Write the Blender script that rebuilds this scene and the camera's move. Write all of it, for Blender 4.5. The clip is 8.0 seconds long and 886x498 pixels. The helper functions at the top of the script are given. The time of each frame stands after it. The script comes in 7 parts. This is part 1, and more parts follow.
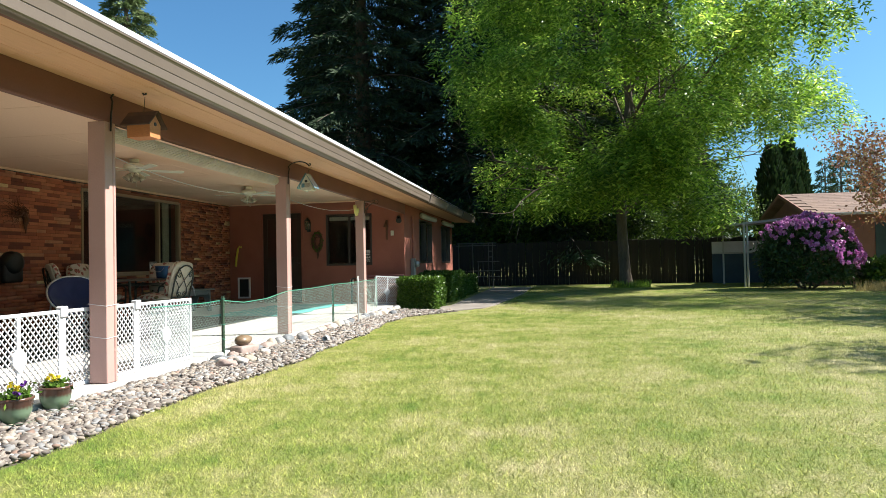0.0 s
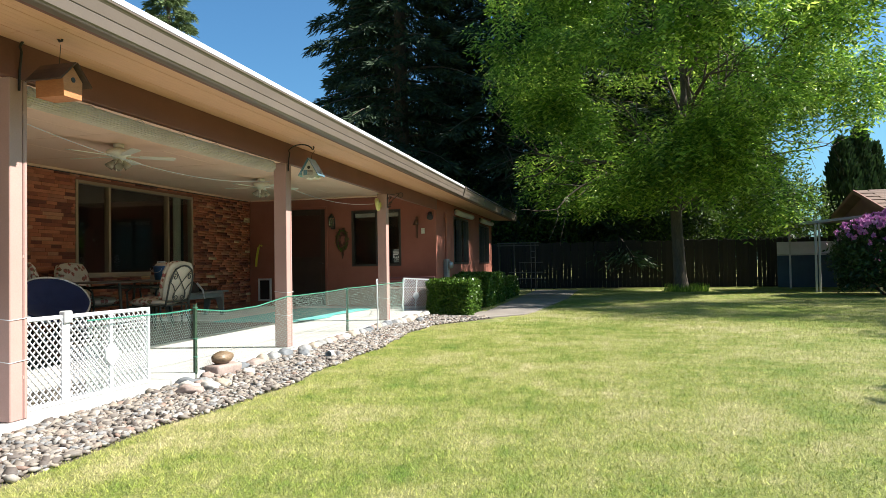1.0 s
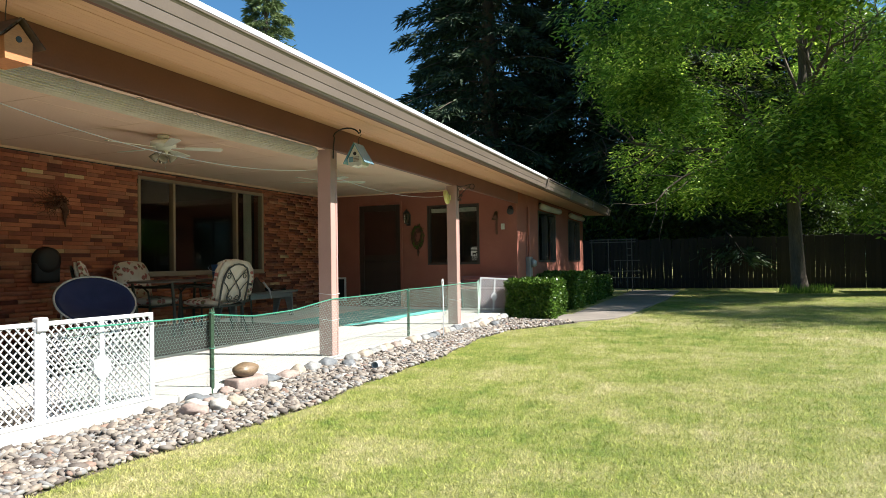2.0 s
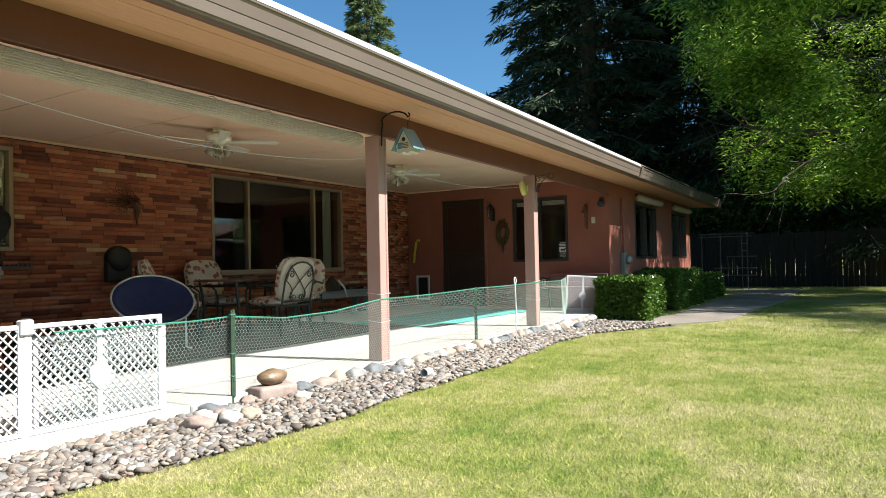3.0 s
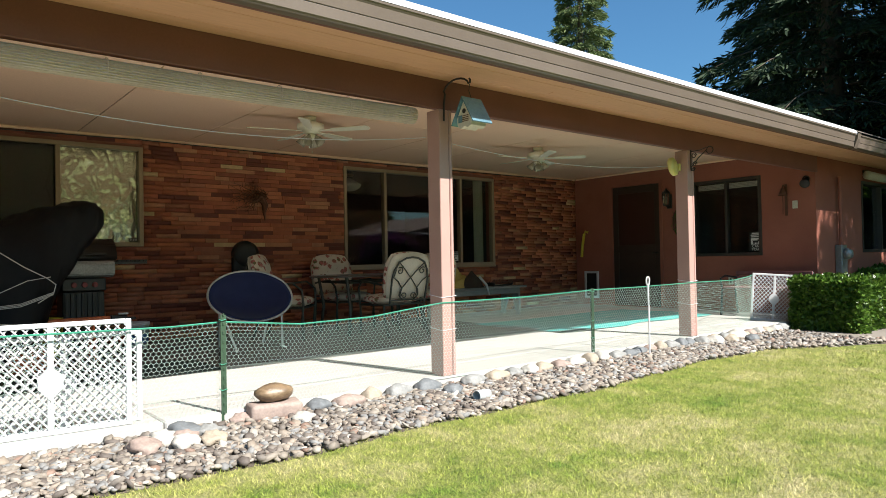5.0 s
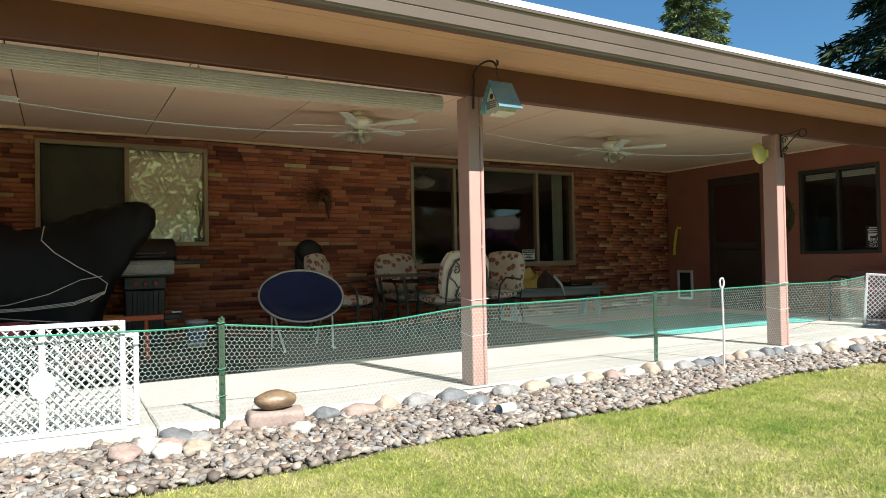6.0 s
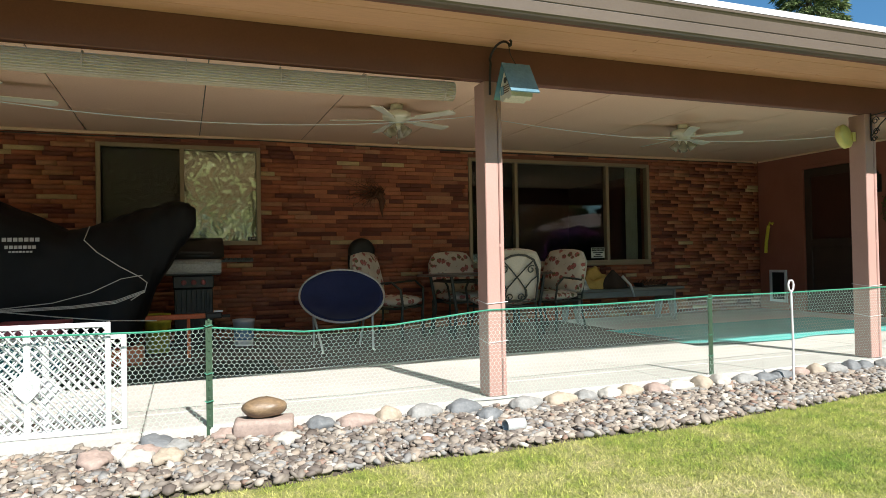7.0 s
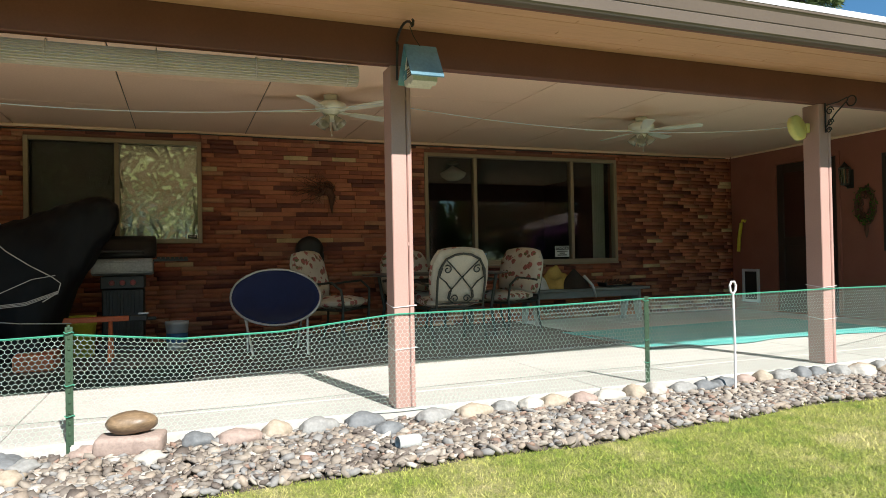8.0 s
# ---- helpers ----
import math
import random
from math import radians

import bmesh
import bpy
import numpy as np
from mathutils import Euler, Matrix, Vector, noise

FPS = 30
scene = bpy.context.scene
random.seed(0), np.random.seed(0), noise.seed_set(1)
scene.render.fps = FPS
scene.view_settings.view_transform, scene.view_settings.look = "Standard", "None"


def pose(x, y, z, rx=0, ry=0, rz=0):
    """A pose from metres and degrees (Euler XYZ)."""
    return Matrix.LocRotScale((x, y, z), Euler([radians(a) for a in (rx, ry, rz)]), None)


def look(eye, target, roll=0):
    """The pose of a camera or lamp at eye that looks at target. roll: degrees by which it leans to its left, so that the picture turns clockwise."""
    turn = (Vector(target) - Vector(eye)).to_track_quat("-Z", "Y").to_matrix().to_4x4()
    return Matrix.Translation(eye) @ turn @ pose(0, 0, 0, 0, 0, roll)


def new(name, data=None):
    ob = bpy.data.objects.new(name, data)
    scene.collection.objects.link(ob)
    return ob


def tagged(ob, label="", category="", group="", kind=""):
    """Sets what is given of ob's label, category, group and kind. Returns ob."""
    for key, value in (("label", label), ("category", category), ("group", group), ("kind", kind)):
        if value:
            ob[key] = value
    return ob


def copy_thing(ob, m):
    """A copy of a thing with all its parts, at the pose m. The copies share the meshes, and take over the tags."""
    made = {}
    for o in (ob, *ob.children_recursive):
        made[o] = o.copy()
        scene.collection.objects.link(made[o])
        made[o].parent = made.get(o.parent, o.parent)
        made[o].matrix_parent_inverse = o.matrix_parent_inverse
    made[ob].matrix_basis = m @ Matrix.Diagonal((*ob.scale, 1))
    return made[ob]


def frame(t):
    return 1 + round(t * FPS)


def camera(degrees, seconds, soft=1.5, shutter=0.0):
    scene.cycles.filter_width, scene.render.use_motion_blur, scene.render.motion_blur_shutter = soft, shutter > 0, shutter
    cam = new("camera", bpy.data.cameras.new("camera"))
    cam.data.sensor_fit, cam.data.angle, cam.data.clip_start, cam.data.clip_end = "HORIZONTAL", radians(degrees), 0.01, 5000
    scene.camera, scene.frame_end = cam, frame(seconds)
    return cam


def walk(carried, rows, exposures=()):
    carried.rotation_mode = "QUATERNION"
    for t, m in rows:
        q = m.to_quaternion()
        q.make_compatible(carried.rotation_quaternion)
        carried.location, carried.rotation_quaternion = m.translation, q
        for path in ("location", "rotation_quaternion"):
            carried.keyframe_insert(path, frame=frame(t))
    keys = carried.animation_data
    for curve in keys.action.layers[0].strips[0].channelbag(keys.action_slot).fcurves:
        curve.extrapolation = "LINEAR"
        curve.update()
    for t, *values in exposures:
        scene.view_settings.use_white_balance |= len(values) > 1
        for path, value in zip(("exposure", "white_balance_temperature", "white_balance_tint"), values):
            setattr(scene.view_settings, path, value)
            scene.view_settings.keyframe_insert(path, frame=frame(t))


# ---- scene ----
cam = camera(67.1, 8.0, soft=0.7)
PATH = [
    (0, (0.204, 0.163, 1.03), (-0.13, 2.134, 1.072), -1.2),
    (0.5, (0.159, 0.951, 1.042), (-0.207, 2.917, 1.085), -1.1),
    (1, (0.152, 1.657, 1.043), (-0.313, 3.602, 1.088), -0.9),
    (1.5, (0.182, 2.264, 1.052), (-0.418, 4.172, 1.096), -0.8),
    (3, (0.361, 3.63, 1.018), (-0.671, 5.342, 1.062), -1.2),
    (3.5, (0.46, 4.073, 1.019), (-0.713, 5.692, 1.061), -1.2),
    (4, (0.538, 4.504, 1.015), (-0.769, 6.017, 1.056), -1.2),
    (4.5, (0.645, 4.936, 1.027), (-0.788, 6.332, 1.064), -1.1),
    (6, (0.745, 6.078, 1.038), (-0.989, 7.074, 1.071), -1.1),
    (6.5, (0.718, 6.445, 1.041), (-1.095, 7.29, 1.075), -1.1),
    (7, (0.687, 6.782, 1.041), (-1.177, 7.506, 1.073), -1.1),
    (7.5, (0.641, 7.147, 1.053), (-1.226, 7.862, 1.08), -1.1),
    (8, (0.566, 7.462, 1.041), (-1.296, 8.189, 1.067), -1.1),
]
walk(cam, [(t, look(eye, target, roll)) for t, eye, target, roll in PATH],
     [(0, 1.6), (1.5, 1.57), (3.5, 1.5), (4.5, 1.45), (6.5, 1.32), (8, 1.28)])

# ---- world, sun, exposure ----
SUN_EL, SUN_AZ = radians(44), radians(78.4)      # azimuth from +y towards +x
world = bpy.data.worlds.new("daylight")
scene.world = world
world.use_nodes = True
wn = world.node_tree
wn.nodes.clear()
sky = wn.nodes.new("ShaderNodeTexSky")
sky.sky_type, sky.sun_disc = "NISHITA", False
sky.sun_elevation, sky.sun_rotation = SUN_EL, SUN_AZ
sky.air_density, sky.dust_density, sky.ozone_density = 1.0, 1.6, 1.2
bg = wn.nodes.new("ShaderNodeBackground")
bg.inputs["Strength"].default_value = 0.066
wout = wn.nodes.new("ShaderNodeOutputWorld")
deep = wn.nodes.new("ShaderNodeMix")
deep.data_type, deep.blend_type = "RGBA", "MULTIPLY"
deep.inputs[0].default_value = 1.0
deep.inputs[7].default_value = (0.40, 0.72, 0.90, 1)      # a clear, deep blue summer sky
wn.links.new(sky.outputs[0], deep.inputs[6])
wn.links.new(deep.outputs[2], bg.inputs[0])
wn.links.new(bg.outputs[0], wout.inputs[0])
sun = new("sun", bpy.data.lights.new("sun", "SUN"))
sun.data.energy, sun.data.angle, sun.data.color = 4.45, radians(0.53), (1.0, 0.95, 0.88)
to_sun = Vector((math.sin(SUN_AZ) * math.cos(SUN_EL), math.cos(SUN_AZ) * math.cos(SUN_EL), math.sin(SUN_EL)))
sun.matrix_world = look(to_sun * 60, (0, 0, 0))

# ---- materials ----
def _nodes(name):
    m = bpy.data.materials.new(name)
    m.use_nodes = True
    nt = m.node_tree
    return m, nt, nt.nodes["Principled BSDF"]


def _ramp(nt, stops, fac, mode="LINEAR"):
    r = nt.nodes.new("ShaderNodeValToRGB")
    r.color_ramp.interpolation = mode
    el = r.color_ramp.elements
    while len(el) < len(stops):
        el.new(0.5)
    for e, (p, c) in zip(el, stops):
        e.position, e.color = p, (*c, 1)
    nt.links.new(fac, r.inputs[0])
    return r.outputs[0]


def _noise(nt, scale, detail=4, rough=0.6, stretch=None):
    tc = nt.nodes.new("ShaderNodeTexCoord")
    n = nt.nodes.new("ShaderNodeTexNoise")
    n.inputs["Scale"].default_value, n.inputs["Detail"].default_value, n.inputs["Roughness"].default_value = scale, detail, rough
    if stretch:
        mp = nt.nodes.new("ShaderNodeMapping")
        mp.inputs["Scale"].default_value = stretch
        nt.links.new(tc.outputs["Object"], mp.inputs[0])
        nt.links.new(mp.outputs[0], n.inputs["Vector"])
    else:
        nt.links.new(tc.outputs["Object"], n.inputs["Vector"])
    return n.outputs[0]


def _mul(nt, a, b, fac=1.0):
    m = nt.nodes.new("ShaderNodeMix")
    m.data_type, m.blend_type = "RGBA", "MULTIPLY"
    m.inputs[0].default_value = fac
    nt.links.new(a, m.inputs[6])
    nt.links.new(b, m.inputs[7])
    return m.outputs[2]


def surf(name, c1, c2, scale=4.0, fine=60.0, rough=0.6, metal=0.0, bump=0.15, dist=0.004, spread=0.25, rnd=0.0, stretch=None, spec=0.5, sheen=0.0, coat=0.0):
    """A surface with slow colour change from c1 to c2, fine grain, relief, and where rnd is given a lightness of its own per object."""
    m, nt, p = _nodes(name)
    big = _ramp(nt, ((0.3, c1), (0.7, c2)), _noise(nt, scale, 5, 0.6, stretch))
    fine_n = _noise(nt, fine, 3, 0.6, stretch)
    g = _ramp(nt, ((0.25, (1 - spread,) * 3), (0.75, (1, 1, 1))), fine_n)
    col = _mul(nt, big, g)
    if rnd:
        oi = nt.nodes.new("ShaderNodeObjectInfo")
        col = _mul(nt, col, _ramp(nt, ((0.0, (1 - rnd,) * 3), (1.0, (1, 1, 1))), oi.outputs["Random"]))
    nt.links.new(col, p.inputs["Base Color"])
    p.inputs["Roughness"].default_value, p.inputs["Metallic"].default_value = rough, metal
    p.inputs["Specular IOR Level"].default_value = spec
    p.inputs["Sheen Weight"].default_value = sheen
    p.inputs["Coat Weight"].default_value = coat
    if bump:
        b = nt.nodes.new("ShaderNodeBump")
        b.inputs["Strength"].default_value, b.inputs["Distance"].default_value = bump, dist
        nt.links.new(fine_n, b.inputs["Height"])
        nt.links.new(b.outputs[0], p.inputs["Normal"])
    return m


def pieces_mat(name, stops, island, rough=0.7, scale=9.0, fine=50.0, spread=0.35, bump=0.3, mode="CONSTANT", stretch=None, spec=0.4):
    """Pieces that each take one of the colours: by their island in a joined mesh, or by their own object."""
    m, nt, p = _nodes(name)
    if island:
        src = nt.nodes.new("ShaderNodeNewGeometry").outputs["Random Per Island"]
    else:
        src = nt.nodes.new("ShaderNodeObjectInfo").outputs["Random"]
    col = _ramp(nt, stops, src, mode)
    n1 = _noise(nt, scale, 4, 0.65, stretch)
    n2 = _noise(nt, fine, 3, 0.6, stretch)
    col = _mul(nt, col, _ramp(nt, ((0.3, (1 - spread,) * 3), (0.7, (1, 1, 1))), n1))
    col = _mul(nt, col, _ramp(nt, ((0.3, (1 - spread * 0.6,) * 3), (0.7, (1, 1, 1))), n2))
    nt.links.new(col, p.inputs["Base Color"])
    p.inputs["Roughness"].default_value = rough
    p.inputs["Specular IOR Level"].default_value = spec
    b = nt.nodes.new("ShaderNodeBump")
    b.inputs["Strength"].default_value, b.inputs["Distance"].default_value = bump, 0.004
    nt.links.new(n2, b.inputs["Height"])
    nt.links.new(b.outputs[0], p.inputs["Normal"])
    return m


def leaf_mat(name, stops, trans=0.35, rough=0.5, patch=0.35):
    """Leaves: a colour per leaf, a slow change over the crown, and light that comes through."""
    m, nt, p = _nodes(name)
    geo = nt.nodes.new("ShaderNodeNewGeometry")
    col = _ramp(nt, stops, geo.outputs["Random Per Island"])
    col = _mul(nt, col, _ramp(nt, ((0.3, (1 - patch,) * 3), (0.7, (1, 1, 1))), _noise(nt, 0.6, 3)))
    nt.links.new(col, p.inputs["Base Color"])
    p.inputs["Roughness"].default_value = rough
    p.inputs["Specular IOR Level"].default_value = 0.3
    t = nt.nodes.new("ShaderNodeBsdfTranslucent")
    nt.links.new(col, t.inputs[0])
    mx = nt.nodes.new("ShaderNodeMixShader")
    mx.inputs[0].default_value = trans
    nt.links.new(p.outputs[0], mx.inputs[1])
    nt.links.new(t.outputs[0], mx.inputs[2])
    nt.links.new(mx.outputs[0], nt.nodes["Material Output"].inputs[0])
    return m


def glass_mat(name, tint=(0.91, 0.93, 0.90)):
    m, nt, p = _nodes(name)
    p.inputs["Base Color"].default_value = (*tint, 1)
    p.inputs["Roughness"].default_value = 0.02
    p.inputs["Transmission Weight"].default_value = 1.0
    p.inputs["IOR"].default_value = 1.45
    return m


# ---- building blocks ----
def BM():
    return bmesh.new()


def box(bm, lo, hi, bev=0.0, m=None, seg=1):
    r = bmesh.ops.create_cube(bm, size=1.0)
    vs = r["verts"]
    c = [(a + b) / 2 for a, b in zip(lo, hi)]
    s = [abs(b - a) for a, b in zip(lo, hi)]
    for v in vs:
        v.co = Vector((c[0] + v.co.x * s[0], c[1] + v.co.y * s[1], c[2] + v.co.z * s[2]))
    if bev:
        es = list({e for v in vs for e in v.link_edges})
        r = bmesh.ops.bevel(bm, geom=es, offset=bev, segments=seg, affect="EDGES", profile=0.5)
        vs = list({v for f in r["faces"] for v in f.verts} | {v for v in vs if v.is_valid})
    if m is not None:
        bmesh.ops.transform(bm, matrix=m, verts=vs)
    return vs


def tube(bm, pts, r, n=6, closed=False, cap=True):
    """A round bar along pts; r may be one radius or one a point."""
    pts = [Vector(p) for p in pts]
    k = len(pts)
    rs = r if isinstance(r, (list, tuple)) else [r] * k
    rings, up = [], None
    for i, p in enumerate(pts):
        a = pts[i - 1] if (i > 0 or closed) else p
        b = pts[(i + 1) % k] if (i < k - 1 or closed) else p
        d = (b - a)
        d = d.normalized() if d.length > 1e-9 else Vector((0, 0, 1))
        if up is None:
            up = Vector((0, 0, 1)) if abs(d.z) < 0.9 else Vector((1, 0, 0))
        u = (up - d * up.dot(d))
        u = u.normalized() if u.length > 1e-6 else d.orthogonal().normalized()
        up = u
        w = d.cross(u)
        rings.append([bm.verts.new(p + (u * math.cos(2 * math.pi * j / n) + w * math.sin(2 * math.pi * j / n)) * rs[i]) for j in range(n)])
    for i in range(k if closed else k - 1):
        A, C = rings[i], rings[(i + 1) % k]
        for j in range(n):
            bm.faces.new((A[j], A[(j + 1) % n], C[(j + 1) % n], C[j]))
    if cap and not closed:
        bm.faces.new(rings[0][::-1])
        bm.faces.new(rings[-1])


def lathe(bm, prof, n=20, c=(0, 0, 0), m=None, sx=1.0, sy=1.0):
    """A turned body of (radius, height) pairs; a radius of 0 closes it."""
    rings, made = [], []
    for r, z in prof:
        if r < 1e-6:
            ring = [bm.verts.new((c[0], c[1], c[2] + z))]
        else:
            ring = [bm.verts.new((c[0] + sx * r * math.cos(2 * math.pi * j / n), c[1] + sy * r * math.sin(2 * math.pi * j / n), c[2] + z)) for j in range(n)]
        rings.append(ring)
        made += ring
    for A, C in zip(rings, rings[1:]):
        for j in range(n):
            q = [A[j % len(A)], A[(j + 1) % len(A)], C[(j + 1) % len(C)], C[j % len(C)]]
            q = [v for i, v in enumerate(q) if v not in q[:i]]
            if len(q) > 2:
                bm.faces.new(q)
    if m is not None:
        bmesh.ops.transform(bm, matrix=m, verts=made)
    return made


def ball(bm, c, r, sub=2, rough=0.0, m=None):
    r = r if isinstance(r, (list, tuple)) else (r, r, r)
    vs = bmesh.ops.create_icosphere(bm, subdivisions=sub, radius=1.0)["verts"]
    for v in vs:
        k = 1 + rough * noise.noise(v.co * 1.7 + Vector(c) * 3.1)
        v.co = Vector((v.co.x * r[0] * k, v.co.y * r[1] * k, v.co.z * r[2] * k))
    if m is not None:
        bmesh.ops.transform(bm, matrix=m, verts=vs)
    bmesh.ops.translate(bm, vec=c, verts=vs)
    return vs


def prism(bm, outline, lo, hi, axis="x"):
    """An outline in the two other axes, drawn out from lo to hi along axis."""
    def at(a, b, v):
        return {"x": (v, a, b), "y": (a, v, b), "z": (a, b, v)}[axis]
    A = [bm.verts.new(at(a, b, lo)) for a, b in outline]
    C = [bm.verts.new(at(a, b, hi)) for a, b in outline]
    k = len(A)
    fs = [bm.faces.new(A), bm.faces.new(C[::-1])]
    for i in range(k):
        fs.append(bm.faces.new((A[i], C[i], C[(i + 1) % k], A[(i + 1) % k])))
    bmesh.ops.recalc_face_normals(bm, faces=fs)


def mesh_of(name, bm, mat, smooth=False):
    me = bpy.data.meshes.new(name)
    bmesh.ops.recalc_face_normals(bm, faces=bm.faces[:])
    bm.to_mesh(me)
    bm.free()
    if mat:
        me.materials.append(mat)
    if smooth:
        for p in me.polygons:
            p.use_smooth = True
    return me


def part(name, bm, mat, parent=None, label="", smooth=False):
    ob = new(name, mesh_of(name, bm, mat, smooth))
    if parent is not None:
        ob.parent = parent
    if label:
        ob["label"] = label
    return ob


def raw(name, verts, faces, mat, parent=None, label="", smooth=False):
    """A mesh from arrays: verts (N, 3), faces (M, 3 or 4)."""
    me = bpy.data.meshes.new(name)
    verts, faces = np.asarray(verts, dtype=np.float32), np.asarray(faces, dtype=np.int32)
    k = faces.shape[1]
    me.vertices.add(len(verts))
    me.vertices.foreach_set("co", verts.ravel())
    me.loops.add(faces.size)
    me.loops.foreach_set("vertex_index", faces.ravel())
    me.polygons.add(len(faces))
    me.polygons.foreach_set("loop_start", np.arange(0, faces.size, k, dtype=np.int32))
    me.update(calc_edges=True)
    me.materials.append(mat)
    if smooth:
        me.polygons.foreach_set("use_smooth", np.ones(len(faces), dtype=bool))
    ob = new(name, me)
    if parent is not None:
        ob.parent = parent
    if label:
        ob["label"] = label
    return ob


def thing(name, label, category, at=(0, 0, 0), rz=0.0, group="", kind="", m=None):
    ob = new(name)
    ob.empty_display_size = 0.1
    ob.matrix_basis = m if m is not None else pose(*at, 0, 0, rz)
    return tagged(ob, label, category, group, kind)


def solid(name, bm, mat, label, category="", kind="", group="", smooth=False):
    return tagged(part(name, bm, mat, None, "", smooth), label, category, group, kind)


def arc(c, r, a0, a1, n, plane="xz"):
    out = []
    for i in range(n + 1):
        a = radians(a0 + (a1 - a0) * i / n)
        u, v = r * math.cos(a), r * math.sin(a)
        out.append({"xz": (c[0] + u, c[1], c[2] + v), "yz": (c[0], c[1] + u, c[2] + v), "xy": (c[0] + u, c[1] + v, c[2])}[plane])
    return out


def rot_quads(rng, n, size, aspect, tilt=1.0):
    """n leaf quads round the origin, turned by chance: (n, 4, 3). The long side is the leaf's own length."""
    d = rng.normal(size=(n, 3))
    d[:, 2] *= tilt
    d /= np.linalg.norm(d, axis=1)[:, None] + 1e-9
    e = rng.normal(size=(n, 3))
    e -= d * (e * d).sum(1)[:, None]
    e /= np.linalg.norm(e, axis=1)[:, None] + 1e-9
    L = (size * rng.uniform(0.7, 1.25, n))[:, None]
    W = L * aspect
    return np.stack([-d * 0, d * L * 0.55 + e * W * 0.5, d * L, d * L * 0.55 - e * W * 0.5], axis=1)


def quads_mesh(name, q, mat, parent=None, label=""):
    n = len(q)
    return raw(name, q.reshape(-1, 3), np.arange(n * 4).reshape(n, 4), mat, parent, label)


# ---- surfaces ----
M_STUCCO = surf("stucco", (0.29, 0.105, 0.075), (0.345, 0.13, 0.092), 2.0, 140, 0.85, bump=0.35, dist=0.003, spread=0.18, spec=0.25)
M_TRIM = surf("pink_paint", (0.39, 0.235, 0.205), (0.46, 0.285, 0.25), 1.5, 90, 0.5, bump=0.08, spread=0.12)
M_BEAM = surf("beam_paint", (0.155, 0.060, 0.046), (0.19, 0.076, 0.060), 1.5, 70, 0.55, bump=0.1, spread=0.14)
M_CEIL = surf("ceiling_paint", (0.85, 0.585, 0.43), (0.89, 0.63, 0.47), 0.7, 50, 0.65, bump=0.08, spread=0.1)
M_SOFFIT = surf("soffit_boards", (0.60, 0.33, 0.20), (0.68, 0.39, 0.245), 1.2, 40, 0.5, bump=0.08, spread=0.12, stretch=(1, 0.15, 1))
M_GUTTER = surf("gutter_paint", (0.125, 0.098, 0.080), (0.155, 0.122, 0.10), 1.0, 60, 0.35, bump=0.03, spread=0.1)
M_ROOFEDGE = surf("roof_flashing", (0.46, 0.46, 0.47), (0.60, 0.60, 0.61), 3.0, 40, 0.4, bump=0.1, spread=0.15)
M_SHINGLE = surf("shingle", (0.20, 0.17, 0.15), (0.30, 0.26, 0.23), 3.0, 80, 0.9, bump=0.5, spread=0.4, rnd=0.25)
M_CONC = surf("concrete", (0.40, 0.39, 0.365), (0.49, 0.48, 0.45), 0.9, 45, 0.85, bump=0.25, spread=0.22)
M_CONC2 = surf("path_concrete", (0.19, 0.165, 0.14), (0.27, 0.235, 0.20), 1.2, 45, 0.9, bump=0.3, spread=0.25)
M_MORTAR = surf("mortar", (0.24, 0.095, 0.065), (0.29, 0.12, 0.085), 4, 60, 0.95)
M_FRAME = surf("bronze_window_frame", (0.33, 0.25, 0.17), (0.38, 0.29, 0.20), 3, 80, 0.4, metal=0.3, bump=0.03, spread=0.1)
M_DARKFRAME = surf("dark_bronze_frame", (0.035, 0.028, 0.024), (0.05, 0.04, 0.035), 3, 80, 0.4, bump=0.03)
M_GLASS = glass_mat("window_glass")
# near-black colour stands in for the missing light indoors
M_DARKROOM = surf("painted_room_dimness", (0.05, 0.043, 0.038), (0.07, 0.06, 0.053), 1, 30, 0.8)
M_BARK = surf("bark", (0.10, 0.075, 0.055), (0.17, 0.13, 0.10), 6, 40, 0.95, bump=0.9, dist=0.02, spread=0.5, stretch=(1, 1, 0.2))
# weathered boards, blackened in colour to carry the deep tree shade
M_WOODFENCE = surf("weathered_cedar_painted_shade", (0.016, 0.011, 0.008), (0.03, 0.022, 0.017), 2, 30, 0.9, bump=0.4, spread=0.4, rnd=0.35, stretch=(3, 3, 0.3))
M_WHITE = surf("white_plastic", (0.56, 0.56, 0.58), (0.65, 0.65, 0.66), 3, 60, 0.35, bump=0.02, spread=0.06)
M_BLACKIRON = surf("black_iron", (0.018, 0.016, 0.015), (0.03, 0.026, 0.024), 8, 90, 0.45, metal=0.2, bump=0.1)

# ---- the ground ----
def lawn_colour(nt):
    big = _noise(nt, 0.45, 4, 0.6)
    mid = _noise(nt, 2.2, 5, 0.7)
    a = nt.nodes.new("ShaderNodeMath")
    a.operation = "ADD"
    nt.links.new(big, a.inputs[0])
    nt.links.new(mid, a.inputs[1])
    small = _noise(nt, 9.0, 4, 0.7)
    k = nt.nodes.new("ShaderNodeMath")
    k.operation = "MULTIPLY_ADD"
    k.inputs[1].default_value = 0.55
    nt.links.new(small, k.inputs[0])
    nt.links.new(a.outputs[0], k.inputs[2])
    h = nt.nodes.new("ShaderNodeMath")
    h.operation = "MULTIPLY"
    h.inputs[1].default_value = 0.392
    nt.links.new(k.outputs[0], h.inputs[0])
    return h.outputs[0]


